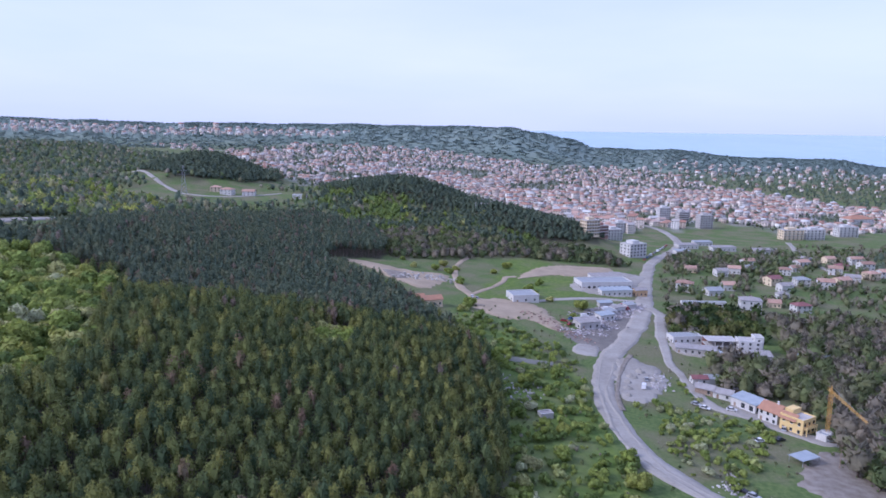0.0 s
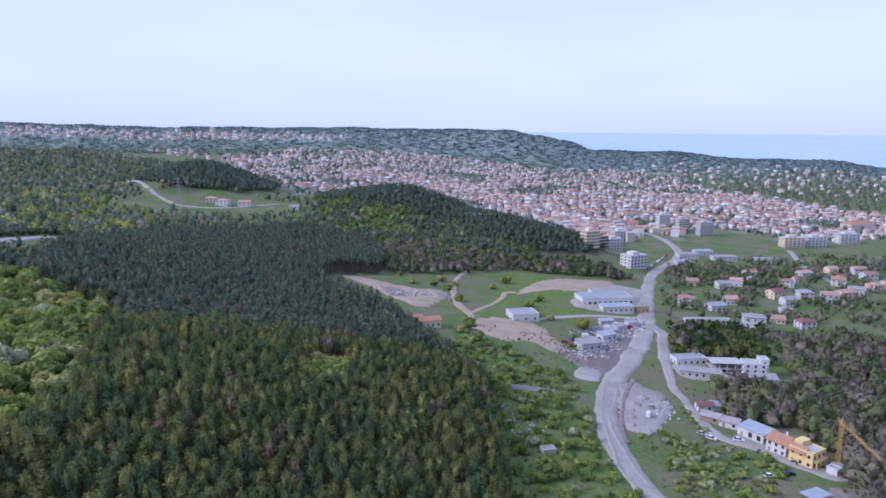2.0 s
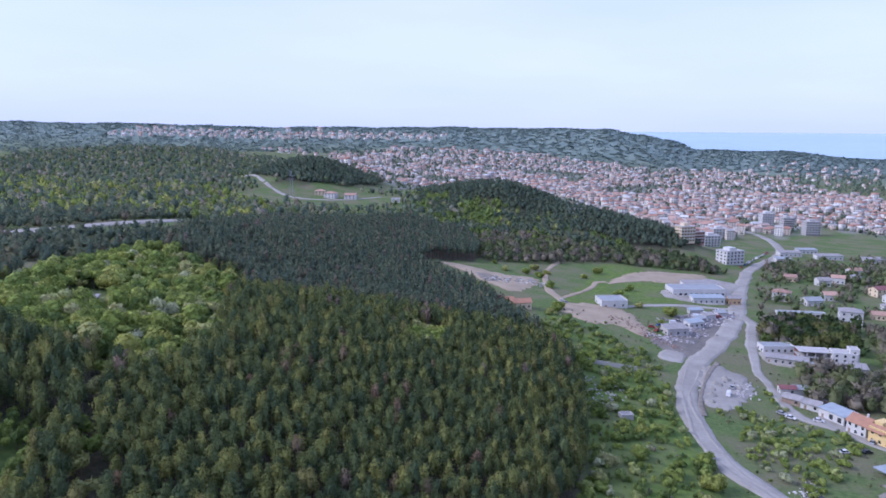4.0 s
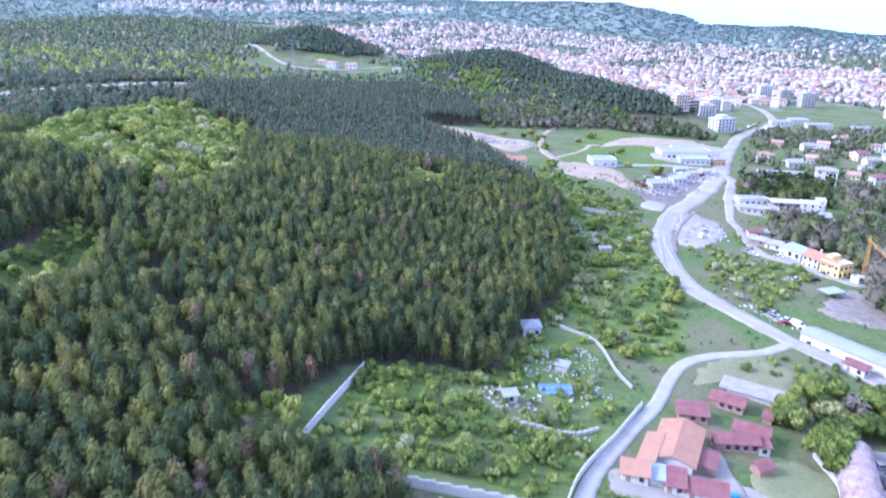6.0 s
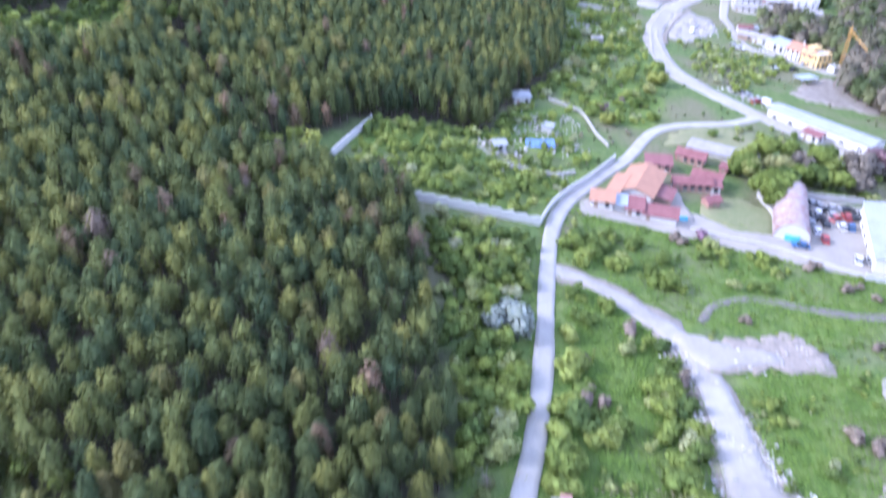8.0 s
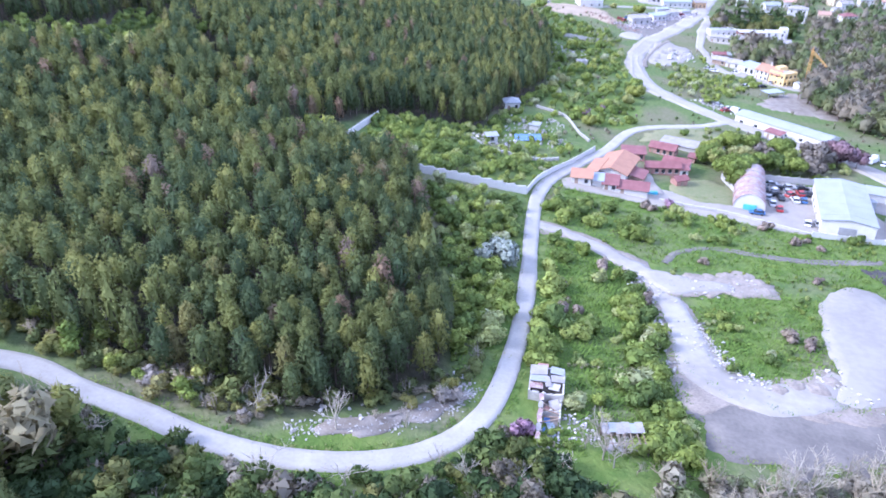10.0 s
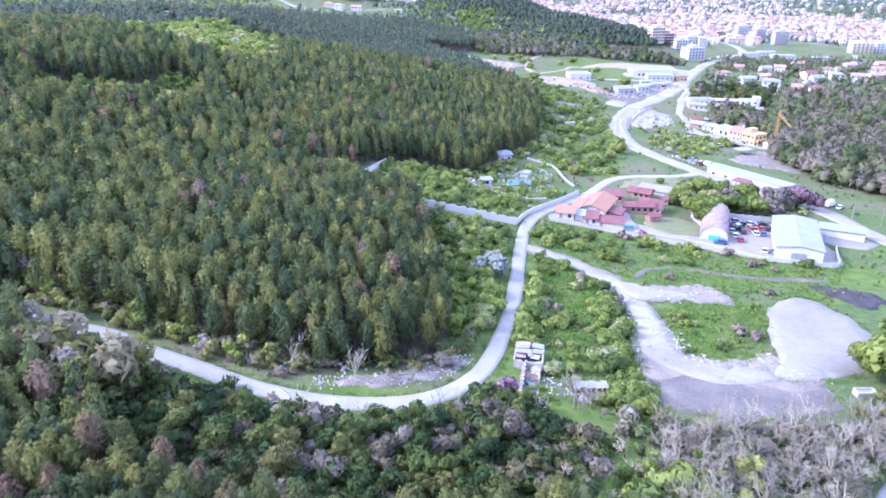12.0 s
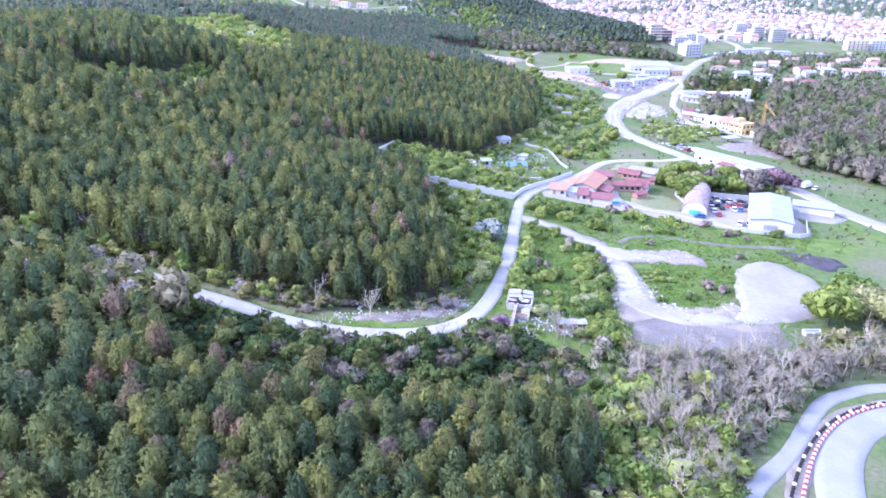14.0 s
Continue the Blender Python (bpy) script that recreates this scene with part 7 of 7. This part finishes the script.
SUBURB = [(181, 508, 12, 9, 6.5, 2, white_plaster, old_tiles), (199, 500, 12, 9, 4.0, 1, white_plaster, white_roof), (219, 522, 9, 8, 4.5, 1, white_plaster, old_tiles), (203, 447, 13, 10, 9.5, 3, white_plaster, asbestos), (266, 550, 12, 9, 6, 2, cream_plaster, maroon_roof), (265, 527, 10, 8, 5, 1, white_plaster, asbestos),
          (291, 553, 11, 9, 5.5, 2, white_plaster, white_roof), (306, 545, 12, 10, 6, 2, white_plaster, old_tiles), (325, 556, 13, 9, 6, 2, cream_plaster, old_tiles), (243, 459, 11, 8, 5, 2, white_plaster, maroon_roof), (269, 423, 9, 7, 4, 1, white_plaster, asbestos), (345, 575, 11, 9, 5, 1, white_plaster, asbestos), (370, 590, 12, 9, 6, 2, cream_plaster, old_tiles),
          (236, 580, 10, 8, 5, 1, white_plaster, asbestos), (214, 590, 9, 7, 4, 1, cream_plaster, old_tiles), (300, 600, 10, 8, 5, 2, white_plaster, old_tiles), (335, 640, 12, 9, 6, 2, white_plaster, old_tiles), (395, 640, 12, 10, 6, 2, white_plaster, old_tiles), (420, 560, 11, 9, 5, 1, cream_plaster, old_tiles), (440, 620, 12, 9, 6, 2, white_plaster, old_tiles),
          (285, 640, 12, 8, 5, 1, white_plaster, old_tiles), (250, 500, 8, 6, 3.5, 1, white_plaster, asbestos), (230, 470, 8, 6, 3.5, 1, cream_plaster, old_tiles),
          (350, 610, 11, 9, 6, 2, white_plaster, old_tiles), (368, 632, 10, 8, 5, 1, cream_plaster, maroon_roof), (388, 600, 11, 9, 6, 2, white_plaster, old_tiles), (408, 596, 10, 8, 5, 2, white_plaster, white_roof), (352, 668, 11, 8, 5, 2, white_plaster, asbestos), (378, 672, 10, 8, 5, 1, cream_plaster, old_tiles), (402, 668, 12, 9, 6, 2, white_plaster, old_tiles), (428, 650, 10, 8, 5, 1, white_plaster, maroon_roof), (446, 668, 11, 9, 6, 2, white_plaster, old_tiles), (318, 618, 9, 7, 4, 1, white_plaster, old_tiles), (276, 612, 9, 7, 4, 1, white_plaster, white_roof), (254, 596, 10, 8, 5, 1, white_plaster, old_tiles)]
for i, (x, y, w, d, h, st, wm, rm) in enumerate(SUBURB):
    what = {white_plaster: "white", cream_plaster: "cream"}[wm] + " suburban house with a " + {old_tiles: "faded tiled roof", white_roof: "pale sheet roof", maroon_roof: "dark red roof", asbestos: "grey roof"}[rm]
    house(x, y, (i * 37) % 50 - 25, w, d, h, wm, rm, what, "hip" if i % 3 == 0 else "gable", rise=1.8, storeys=st, win=(3, 2), group="scattered suburban houses", framed=False)


# apartment blocks at the edge of town
def block(x, y, rot, w, d, storeys, label, wall, band=None, cols=5, name="apartment_block", penthouse=True):
    h = storeys * 3.0
    root = thing(name, x, y, rot, label, "apartments")
    part("wall", Shape().box(-w / 2, w / 2, -d / 2, d / 2, -1.5, h), wall, root)
    part("roof", Shape().box(-w / 2 - 0.3, w / 2 + 0.3, -d / 2 - 0.3, d / 2 + 0.3, h, h + 0.5), band or concrete, root)
    if penthouse:
        part("stair_head", Shape().box(-w * 0.25, w * 0.15, -d * 0.3, d * 0.3, h + 0.5, h + 3.0), wall, root)
    windows(root, w, d, h, storeys, (1.6, 1.5), "frl", (cols, 3), framed=False)
    for s in range(1, storeys):
        part("balcony", Shape().box(-w / 2 + 0.5, w / 2 - 0.5, -d / 2 - 1.2, -d / 2, s * 3.0 - 0.15, s * 3.0 + 0.05).box(-w / 2 + 0.5, w / 2 - 0.5, -d / 2 - 1.2, -d / 2 - 1.1, s * 3.0 + 0.05, s * 3.0 + 0.55), white_plaster, root)
    return root


block(181, 652, 28, 20, 14, 4, "white four-storey apartment block with dark window bands", white_plaster)
block(146, 684, 20, 15, 12, 5, "cream apartment block on the hill's foot", cream_plaster)
block(160, 704, 20, 14, 12, 4, "brick-red apartment house beside a cream block", brick_wall)
block(190, 770, 15, 18, 12, 4, "pale apartment house with long balconies", white_plaster)
block(218, 850, 10, 18, 13, 4, "pale apartment house with long balconies", white_plaster)
block(313, 985, 5, 16, 14, 7, "white tower block over the town", white_plaster)
block(334, 968, 5, 14, 14, 6, "grey unfinished tower block", concrete)
block(352, 932, 5, 18, 14, 6, "grey concrete tower block", concrete)
block(424, 842, 5, 26, 13, 4, "pink-beige apartment row with balconies", cream_plaster)
block(455, 850, 5, 24, 13, 4, "white apartment row with red details", white_plaster)
block(515, 884, 5, 26, 13, 4, "pale apartment row with balconies", white_plaster)
house(614, 1030, 12, 40, 22, 8, white_plaster, terracotta, "large white hall with a broad terracotta roof", "hip", rise=5, storeys=2, win=(8, 4), framed=False)
for x, y, w in ((262, 738, 22), (297, 730, 26), (338, 722, 26), (288, 765, 20), (240, 690, 14)):
    house(x, y, 6, w, 9, 4.2, white_plaster, asbestos if w > 21 else white_roof, "low pale workshop along the road", "mono", rise=0.8, win=(5, 2), name="workshop", category="workshop", framed=False, group="workshops by the road")
house(-245, 800, -10, 14, 10, 6, white_plaster, old_tiles, "white hillside house with a faded tiled roof", "hip", rise=2, storeys=2, win=(3, 2), framed=False)
house(-262, 812, 10, 12, 9, 5, cream_plaster, old_tiles, "cream hillside house with a faded tiled roof", "hip", rise=2, storeys=2, win=(3, 2), framed=False)
house(-222, 806, 0, 14, 9, 5, white_plaster, old_tiles, "pale hillside house with a faded tiled roof", rise=2, storeys=2, win=(3, 2), framed=False)
house(-160, 790, 0, 16, 9, 4, white_plaster, white_roof, "small white shed on the hillside", "flat", win=(3, 2), framed=False, name="shed", category="shed")
house(45, 745, -8, 18, 9, 5, white_plaster, maroon_roof, "white house on the wooded knoll", "flat", storeys=2, win=(5, 2), framed=False)
house(-178, 238, 15, 8, 5, 2.6, concrete, asbestos, "grey shed in a forest clearing", "mono", rise=0.5, win=(2, 1), framed=False, name="shed", category="shed")
house(-196, 232, -10, 9, 4, 2.4, white_plaster, white_roof, "low white shed in a forest clearing", "mono", rise=0.4, win=(2, 1), framed=False, name="shed", category="shed")


# the town: nearest houses one by one, the rest as a mass
def town_template(k):
    w, d, st = 9 + (k % 3) * 2.5, 8.0 + (k % 2) * 2.0, (1, 2, 3, 2, 4, 2)[k]
    return w * 0.8, d * 0.8, st, st * 2.7 + 0.4, k % 2


rng_t = np.random.default_rng(14)
spots = scatter(TOWN, 12.2, 15, 0.49)
spots = spots[near_line(MAIN_ROAD, spots[:, 0], spots[:, 1]) > 12]
gone = np.zeros(len(spots), bool)
for poly in ([(270, 790), (420, 790), (560, 800), (560, 740)], KNOLL_WOODS[1], [(330, 800), (540, 820), (540, 800), (340, 790)]):
    gone |= inside(poly, spots[:, 0], spots[:, 1])
spots = spots[~gone]
dens = np.array([noise.noise(Vector((x / 130, y / 130, 3.0))) for x, y in spots])
share = np.where(spots[:, 0] < -230 + 0.1 * (spots[:, 1] - 1100), 0.4, np.where((spots[:, 1] > 1600) & (spots[:, 0] > 250), 0.35, np.where(spots[:, 1] > 1850, 0.5, 0.85)))
spots = spots[(rng_t.uniform(0, 1, len(spots)) < share) & (dens > -0.26)]
spots = spots[np.argsort(np.hypot(spots[:, 0] - 150, spots[:, 1] - 700))]
near_t, far_t = spots[:130], spots[130:]
made_t = []
for k in range(6):
    w, d, st, h, hip = town_template(k)
    root = thing("town_house", near_t[k][0], near_t[k][1], rng_t.uniform(-30, 30), "plastered town house with a tiled roof", "house", "houses of the town")
    part("wall", Shape().box(-w / 2, w / 2, -d / 2, d / 2, -1.5, h) if hip else Shape().gable_walls(w, d, h, 2.0), town_wall_one, root)
    part("roof", Shape().hip_roof(w, d, h, 2.2) if hip else Shape().gable_roof(w, d, h, 2.0), town_roof_one, root)
    windows(root, w, d, h, st, (1.3, 1.4), "fl", (3, 2), framed=False)
    made_t.append(root)
for i, (x, y) in enumerate(near_t[6:]):
    copy_thing(made_t[i % 6], pose(x, y, height(x, y), 0, 0, rng_t.uniform(-35, 35)))


def house_mass_shape(k):
    w, d, st, h, hip = town_template(k)
    wall = (Shape().box(-w / 2, w / 2, -d / 2, d / 2, -2.5, h) if hip else Shape().gable_walls(w, d, h, 2.0)).tris()
    roof = (Shape().hip_roof(w, d, h, 2.2) if hip else Shape().gable_roof(w, d, h, 2.0)).tris()
    win = Shape()
    for s in range(st):
        for u in (-w * 0.3, 0, w * 0.3):
            win.add([(u - 0.7, -d / 2 - 0.05, s * 2.7 + 0.9), (u + 0.7, -d / 2 - 0.05, s * 2.7 + 0.9), (u + 0.7, -d / 2 - 0.05, s * 2.7 + 2.2), (u - 0.7, -d / 2 - 0.05, s * 2.7 + 2.2)], [(0, 1, 2, 3)])
    return joined((*wall, 0), (*roof, 1), (*win.tris(), 2))


def house_mass(name, places, label, seed, size=(0.5, 0.95), turn=40):
    rng = np.random.default_rng(seed)
    vs, fs, ms, ts, off = [], [], [], [], 0
    shapes = [house_mass_shape(k) for k in range(6)]
    for x, y in places:
        v, f, m, _ = shapes[rng.integers(0, 6)]
        t, s = math.radians(rng.uniform(-turn, turn)), rng.uniform(*size)
        big = rng.uniform() < 0.10
        sx, sz = (1.6, 1.5) if big else (1.0, 1.0)
        px, py = v[:, 0] * s * sx, v[:, 1] * s
        vs.append(np.stack([px * math.cos(t) - py * math.sin(t) + x, px * math.sin(t) + py * math.cos(t) + y, v[:, 2] * s * sz + height(x, y)], 1))
        fs.append(f + off)
        ms.append(m)
        ts.append(np.where(np.arange(len(v)) < 0, 0, rng.uniform(0, 1)) * np.ones(len(v)))
        off += len(v)
    me = raw_mesh(name, np.concatenate(vs), np.concatenate(fs), np.concatenate(ms), [town_wall, town_roof, dark_glass], np.concatenate(ts))
    return tagged(new(name, me), label, "houses", kind="stuff")


house_mass("town_houses", far_t, "close-packed plastered houses with terracotta roofs", 16)
house_mass("plateau_village", scatter(VILLAGE, 33, 17, 0.49), "scattered village houses on the plateau's edge", 18, (0.8, 1.2))
house_mass("hillside_houses", scatter([(520, 1990), (960, 1480), (1350, 1700), (1600, 2150), (1250, 2420), (700, 2330)], 52, 19), "scattered houses among gardens on the far slope", 20, (0.7, 1.0))
house_mass("town_fringe_houses", scatter([(-585, 1800), (-420, 1300), (-226, 962), (-300, 1250), (-480, 1560), (-800, 1900), (-700, 2000)], 34, 27, 0.49), "scattered houses at the town's upper edge", 28)
house_mass("outskirts_houses", scatter([(560, 800), (800, 1080), (960, 1480), (1250, 1500), (1000, 900), (700, 640)], 34, 21), "scattered houses on the town's outskirts", 22)


# vehicles
def make_car(paint, label, van=False):
    root = tagged(new("van" if van else "car"), label, "van" if van else "car", "parked vehicles")
    ln, wd, hb = (5.2, 1.95, 1.2) if van else (4.3, 1.76, 0.85)
    body = Shape()
    side = [(-ln / 2, 0.32), (ln / 2, 0.32), (ln / 2, 0.62), (ln / 2 - 0.9, hb), (-ln / 2 + 0.1, hb + 0.02), (-ln / 2, 0.7)]
    n = len(side)
    v = [(a, -wd / 2, b) for a, b in side] + [(a, wd / 2, b) for a, b in side]
    body.add(v, [tuple(range(n)), tuple(range(2 * n - 1, n - 1, -1))] + [(i, n + i, n + (i + 1) % n, (i + 1) % n) for i in range(n)])
    part("body", body, paint, root)
    top = 2.1 if van else 1.42
    a0, a1, b0, b1 = (-ln / 2 + 0.05, -ln / 2 + 0.1, ln / 2 - 1.1, ln / 2 - 1.7) if van else (-ln / 2 + 0.3, -ln / 2 + 0.95, ln / 2 - 1.1, ln / 2 - 1.9)
    i = 0.14
    g = Shape().add([(a0, -wd / 2 + 0.04, hb), (b0, -wd / 2 + 0.04, hb), (b0, wd / 2 - 0.04, hb), (a0, wd / 2 - 0.04, hb), (a1, -wd / 2 + i, top), (b1, -wd / 2 + i, top), (b1, wd / 2 - i, top), (a1, wd / 2 - i, top)], [(0, 1, 5, 4), (1, 2, 6, 5), (2, 3, 7, 6), (3, 0, 4, 7), (4, 5, 6, 7)])
    part("cabin", g, paint if van else dark_glass, root)
    part("roof", Shape().box(a1, b1, -wd / 2 + i, wd / 2 - i, top, top + 0.05), paint, root)
    if van:
        part("windscreen", Shape().add([(b0 + 0.02, -wd / 2 + 0.15, hb + 0.05), (b0 + 0.02, wd / 2 - 0.15, hb + 0.05), (b1 + 0.1, wd / 2 - 0.2, top - 0.12), (b1 + 0.1, -wd / 2 + 0.2, top - 0.12)], [(0, 1, 2, 3)]), dark_glass, root)
    for sx in (-1, 1):
        for sy in (-1, 1):
            part("wheel", Shape().tube((sx * ln * 0.31, sy * (wd / 2 - 0.16), 0.31), (sx * ln * 0.31, sy * (wd / 2 + 0.03), 0.31), 0.31, n=10), rubber, root)
    return root


CARS = [make_car(p, w + " car parked on gravel", False) for p, w in zip(CAR_PAINTS, ("white", "silver", "black", "red", "blue"))] + [make_car(CAR_PAINTS[0], "white van parked on gravel", True)]
VEHICLES = [(83.5, 79.0, 170, 4), (90.5, 88.5, 80, 0), (91.3, 84.5, 80, 3), (96.5, 75.5, 70, 0), (99.5, 76.0, 80, 1), (102.5, 76.6, 76, 0), (93.5, 97, 30, 2), (97, 103, 10, 2), (100, 104.5, 0, 1), (104, 105, 5, 2), (107, 103, 80, 1), (94.5, 100.5, 60, 0), (103, 100, 75, 2), (98.5, 98, 40, 3), (95, 106, 0, 1), (106, 98, 70, 0),
            (140.3, 142, 40, 5), (143.5, 140, 50, 0), (141.5, 144.5, 45, 5), (136.8, 149, -40, 1), (103.8, 192.5, -50, 5), (101, 196, -45, 0), (98, 201, -50, 1), (95.5, 205, -50, 2), (106, 188, -50, 0), (99.5, 193.5, 20, 3), (112.6, 281, -40, 0), (110.3, 285, -45, 1), (121.3, 248.1, 10, 0), (130.1, 250.7, 20, 2), (124, 281, -20, 0), (137, 262, 60, 1),
            (20, 431, 80, 0), (23, 428, 80, 1), (96, 310, 80, 1), (92, 300, 70, 5)]
rng_c = np.random.default_rng(23)
for _ in range(46):
    u, v = rng_c.uniform(0, 1, 2)
    VEHICLES.append((74 + 52 * u + rng_c.normal(0, 2), 374 + 66 * u + 16 * v, rng_c.uniform(-30, 60), int(rng_c.integers(0, 6))))
for _ in range(22):
    u = rng_c.uniform(0, 1)
    VEHICLES.append((193 + 60 * u + rng_c.choice([-9, 9]), 629 + 120 * u, 60, int(rng_c.integers(0, 6))))
for k in range(10):
    VEHICLES.append((90.5 + 3.6 * (k % 5) + 0.4 * (k % 3), 93.5 + 6.5 * (k // 5) + 0.5 * (k % 2), 75 + 8 * (k % 3), (1, 2, 0, 4, 1, 2, 0, 1, 3, 2)[k]))
used_c = set()
for x, y, r, k in VEHICLES:
    m = pose(x, y, height(x, y) + 0.17, 0, 0, r)
    if k in used_c:
        copy_thing(CARS[k], m)
    else:
        used_c.add(k)
        CARS[k].matrix_basis = m
rubble("scrap_heap", [(74, 368), (80, 374), (88, 372), (92, 384), (100, 390), (106, 412), (96, 420), (112, 425), (70, 376), (120, 436), (86, 400), (110, 440), (102, 430), (95, 408), (90, 390), (116, 416), (108, 424), (84, 410), (126, 446), (100, 400), (78, 388)], 1.6, 24, "heap of car parts in a scrapyard", junk_mat, 16)
scrap_places = [(76 + 50 * u + 5 * v, 368 + 66 * u + 14 * v) for u, v in np.random.default_rng(61).uniform(0, 1, (34, 2))]
rubble("scrap_heap", scrap_places, 1.5, 62, "rows of stripped car bodies and parts in a scrapyard", junk_mat, 20)
rubble("scrap_heap", [(52, 404), (56, 398), (60, 390), (64, 384), (67, 377), (70, 370), (74, 364), (78, 358), (66, 372)], 1.3, 63, "rusty scrap and timber dumped along a drive", rust_junk, 16)
rubble("scrap_heap", [(93.5, 102.5), (96, 99), (101, 107.5), (105.5, 108), (109, 106), (89.8, 101.5), (89.5, 96.5)], 0.8, 25, "stack of old car parts in the yard", junk_mat, 14)
rubble("scrap_heap", [(97.5, 197.5), (95, 200), (93, 208), (90.5, 206), (98, 199), (104.5, 191.5), (97.5, 213), (93, 203), (101, 195), (106, 188)], 1.0, 26, "stacked crates and sheets by the road", junk_mat, 12)
pool = thing("trough", 54.0, 84.6, 4, "long turquoise trough on the yard", "trough")
part("basin", Shape().box(-2.0, 2.0, -0.6, 0.6, -0.2, 0.8), pool_blue, pool)
canopy = thing("canopy", 129.0, 231.0, 25, "flat pale blue canopy on posts", "canopy")
part("roof", Shape().box(-4.5, 4.5, -3, 3, 2.6, 2.75), grey_roof, canopy)
for sx in (-4.2, 4.2):
    for sy in (-2.7, 2.7):
        part("post", Shape().box(sx - 0.08, sx + 0.08, sy - 0.08, sy + 0.08, -0.4, 2.6), steel_grey, canopy)


# poles, pylon, tyre barriers
def pylon(x, y, top=34.0):
    root = thing("pylon", x, y, 20, "tall steel lattice power pylon", "pylon")
    sh = Shape()
    for sx in (-1, 1):
        for sy in (-1, 1):
            sh.tube((sx * 3.2, sy * 3.2, -1), (sx * 0.5, sy * 0.5, top), 0.3, 0.2, n=4)
    for k in range(8):
        f0, f1 = k / 8, (k + 1) / 8
        a, b = 3.2 - 2.7 * f0, 3.2 - 2.7 * f1
        for p, q in (((-1, -1), (1, -1)), ((1, -1), (1, 1)), ((1, 1), (-1, 1)), ((-1, 1), (-1, -1))):
            sh.tube((p[0] * a, p[1] * a, top * f0), (q[0] * b, q[1] * b, top * f1), 0.14, n=3)
    part("tower", sh, steel_grey, root)
    for z, w in ((0.72, 5), (0.84, 4.2), (0.95, 3.2)):
        part("cross_arm", Shape().tube((-w, 0, top * z), (w, 0, top * z), 0.22, n=4), steel_grey, root)


pylon(-277, 752)


def pole(x, y, h, label, lamp=False):
    root = thing("street_lamp" if lamp else "utility_pole", x, y, 0, label, "pole")
    part("post", Shape().tube((0, 0, -0.5), (0, 0, h), 0.14, 0.08, n=6), steel_grey if lamp else timber, root)
    if lamp:
        part("arm", Shape().tube((0, 0, h), (-1.4, 0, h + 0.4), 0.06, n=4), steel_grey, root)
        part("lamp_head", Shape().box(-2.0, -1.3, -0.14, 0.14, h + 0.34, h + 0.5), steel_grey, root)
    else:
        part("cross_arm", Shape().box(-0.9, 0.9, -0.06, 0.06, h - 0.7, h - 0.55), timber, root)


for x, y in ((151, 121), (176, 190), (140, 228)):
    pole(x, y, 9.0, "weathered timber utility pole with a cross arm")
pole(142.6, 126, 8.0, "grey street lamp with a single arm", True)
pole(165.0, 340, 8.0, "grey street lamp with a single arm", True)


def tyre_stack(material, label):
    root = tagged(new("tyre_stack"), label, "tyres", "tyre barriers of the kart track")
    for k in range(3):
        n, sh = 10, Shape()
        z = k * 0.2
        prof = [(0.3, 0.02), (0.3, 0.18), (0.16, 0.18), (0.16, 0.02)]
        v = [(math.cos(2 * math.pi * i / n) * r, math.sin(2 * math.pi * i / n) * r, z + q) for i in range(n) for r, q in prof]
        sh.add(v, [(i * 4 + j, ((i + 1) % n) * 4 + j, ((i + 1) % n) * 4 + (j + 1) % 4, i * 4 + (j + 1) % 4) for i in range(n) for j in range(4)])
        part("tyre", sh, material, root)
    return root


STACKS = [tyre_stack(tyre_white, "stack of white-painted tyres on the kerb"), tyre_stack(tyre_red, "stack of red-painted tyres on the kerb"), tyre_stack(rubber, "stack of black tyres on the kerb")]
line_in = curve_through([(66, -82), (70, -72), (76, -60.5), (83.5, -51.0), (92, -44.5), (100, -41.3), (110, -39.6)], 0.72)
line_out = curve_through([(63.5, -84), (67.5, -74), (73.5, -62.5), (81, -52.5), (90, -45), (100, -40.3), (110, -38.2)], 1.05)
used_s = set()
for line, pattern in ((line_in, (0, 1, 0, 1)), (line_out, (2, 2, 2, 0))):
    for i, (x, y) in enumerate(line):
        k = pattern[i % 4]
        m = pose(x, y, height(x, y) + 0.02, 0, 0, i * 40)
        if k in used_s:
            copy_thing(STACKS[k], m)
        else:
            used_s.add(k)
            STACKS[k].matrix_basis = m
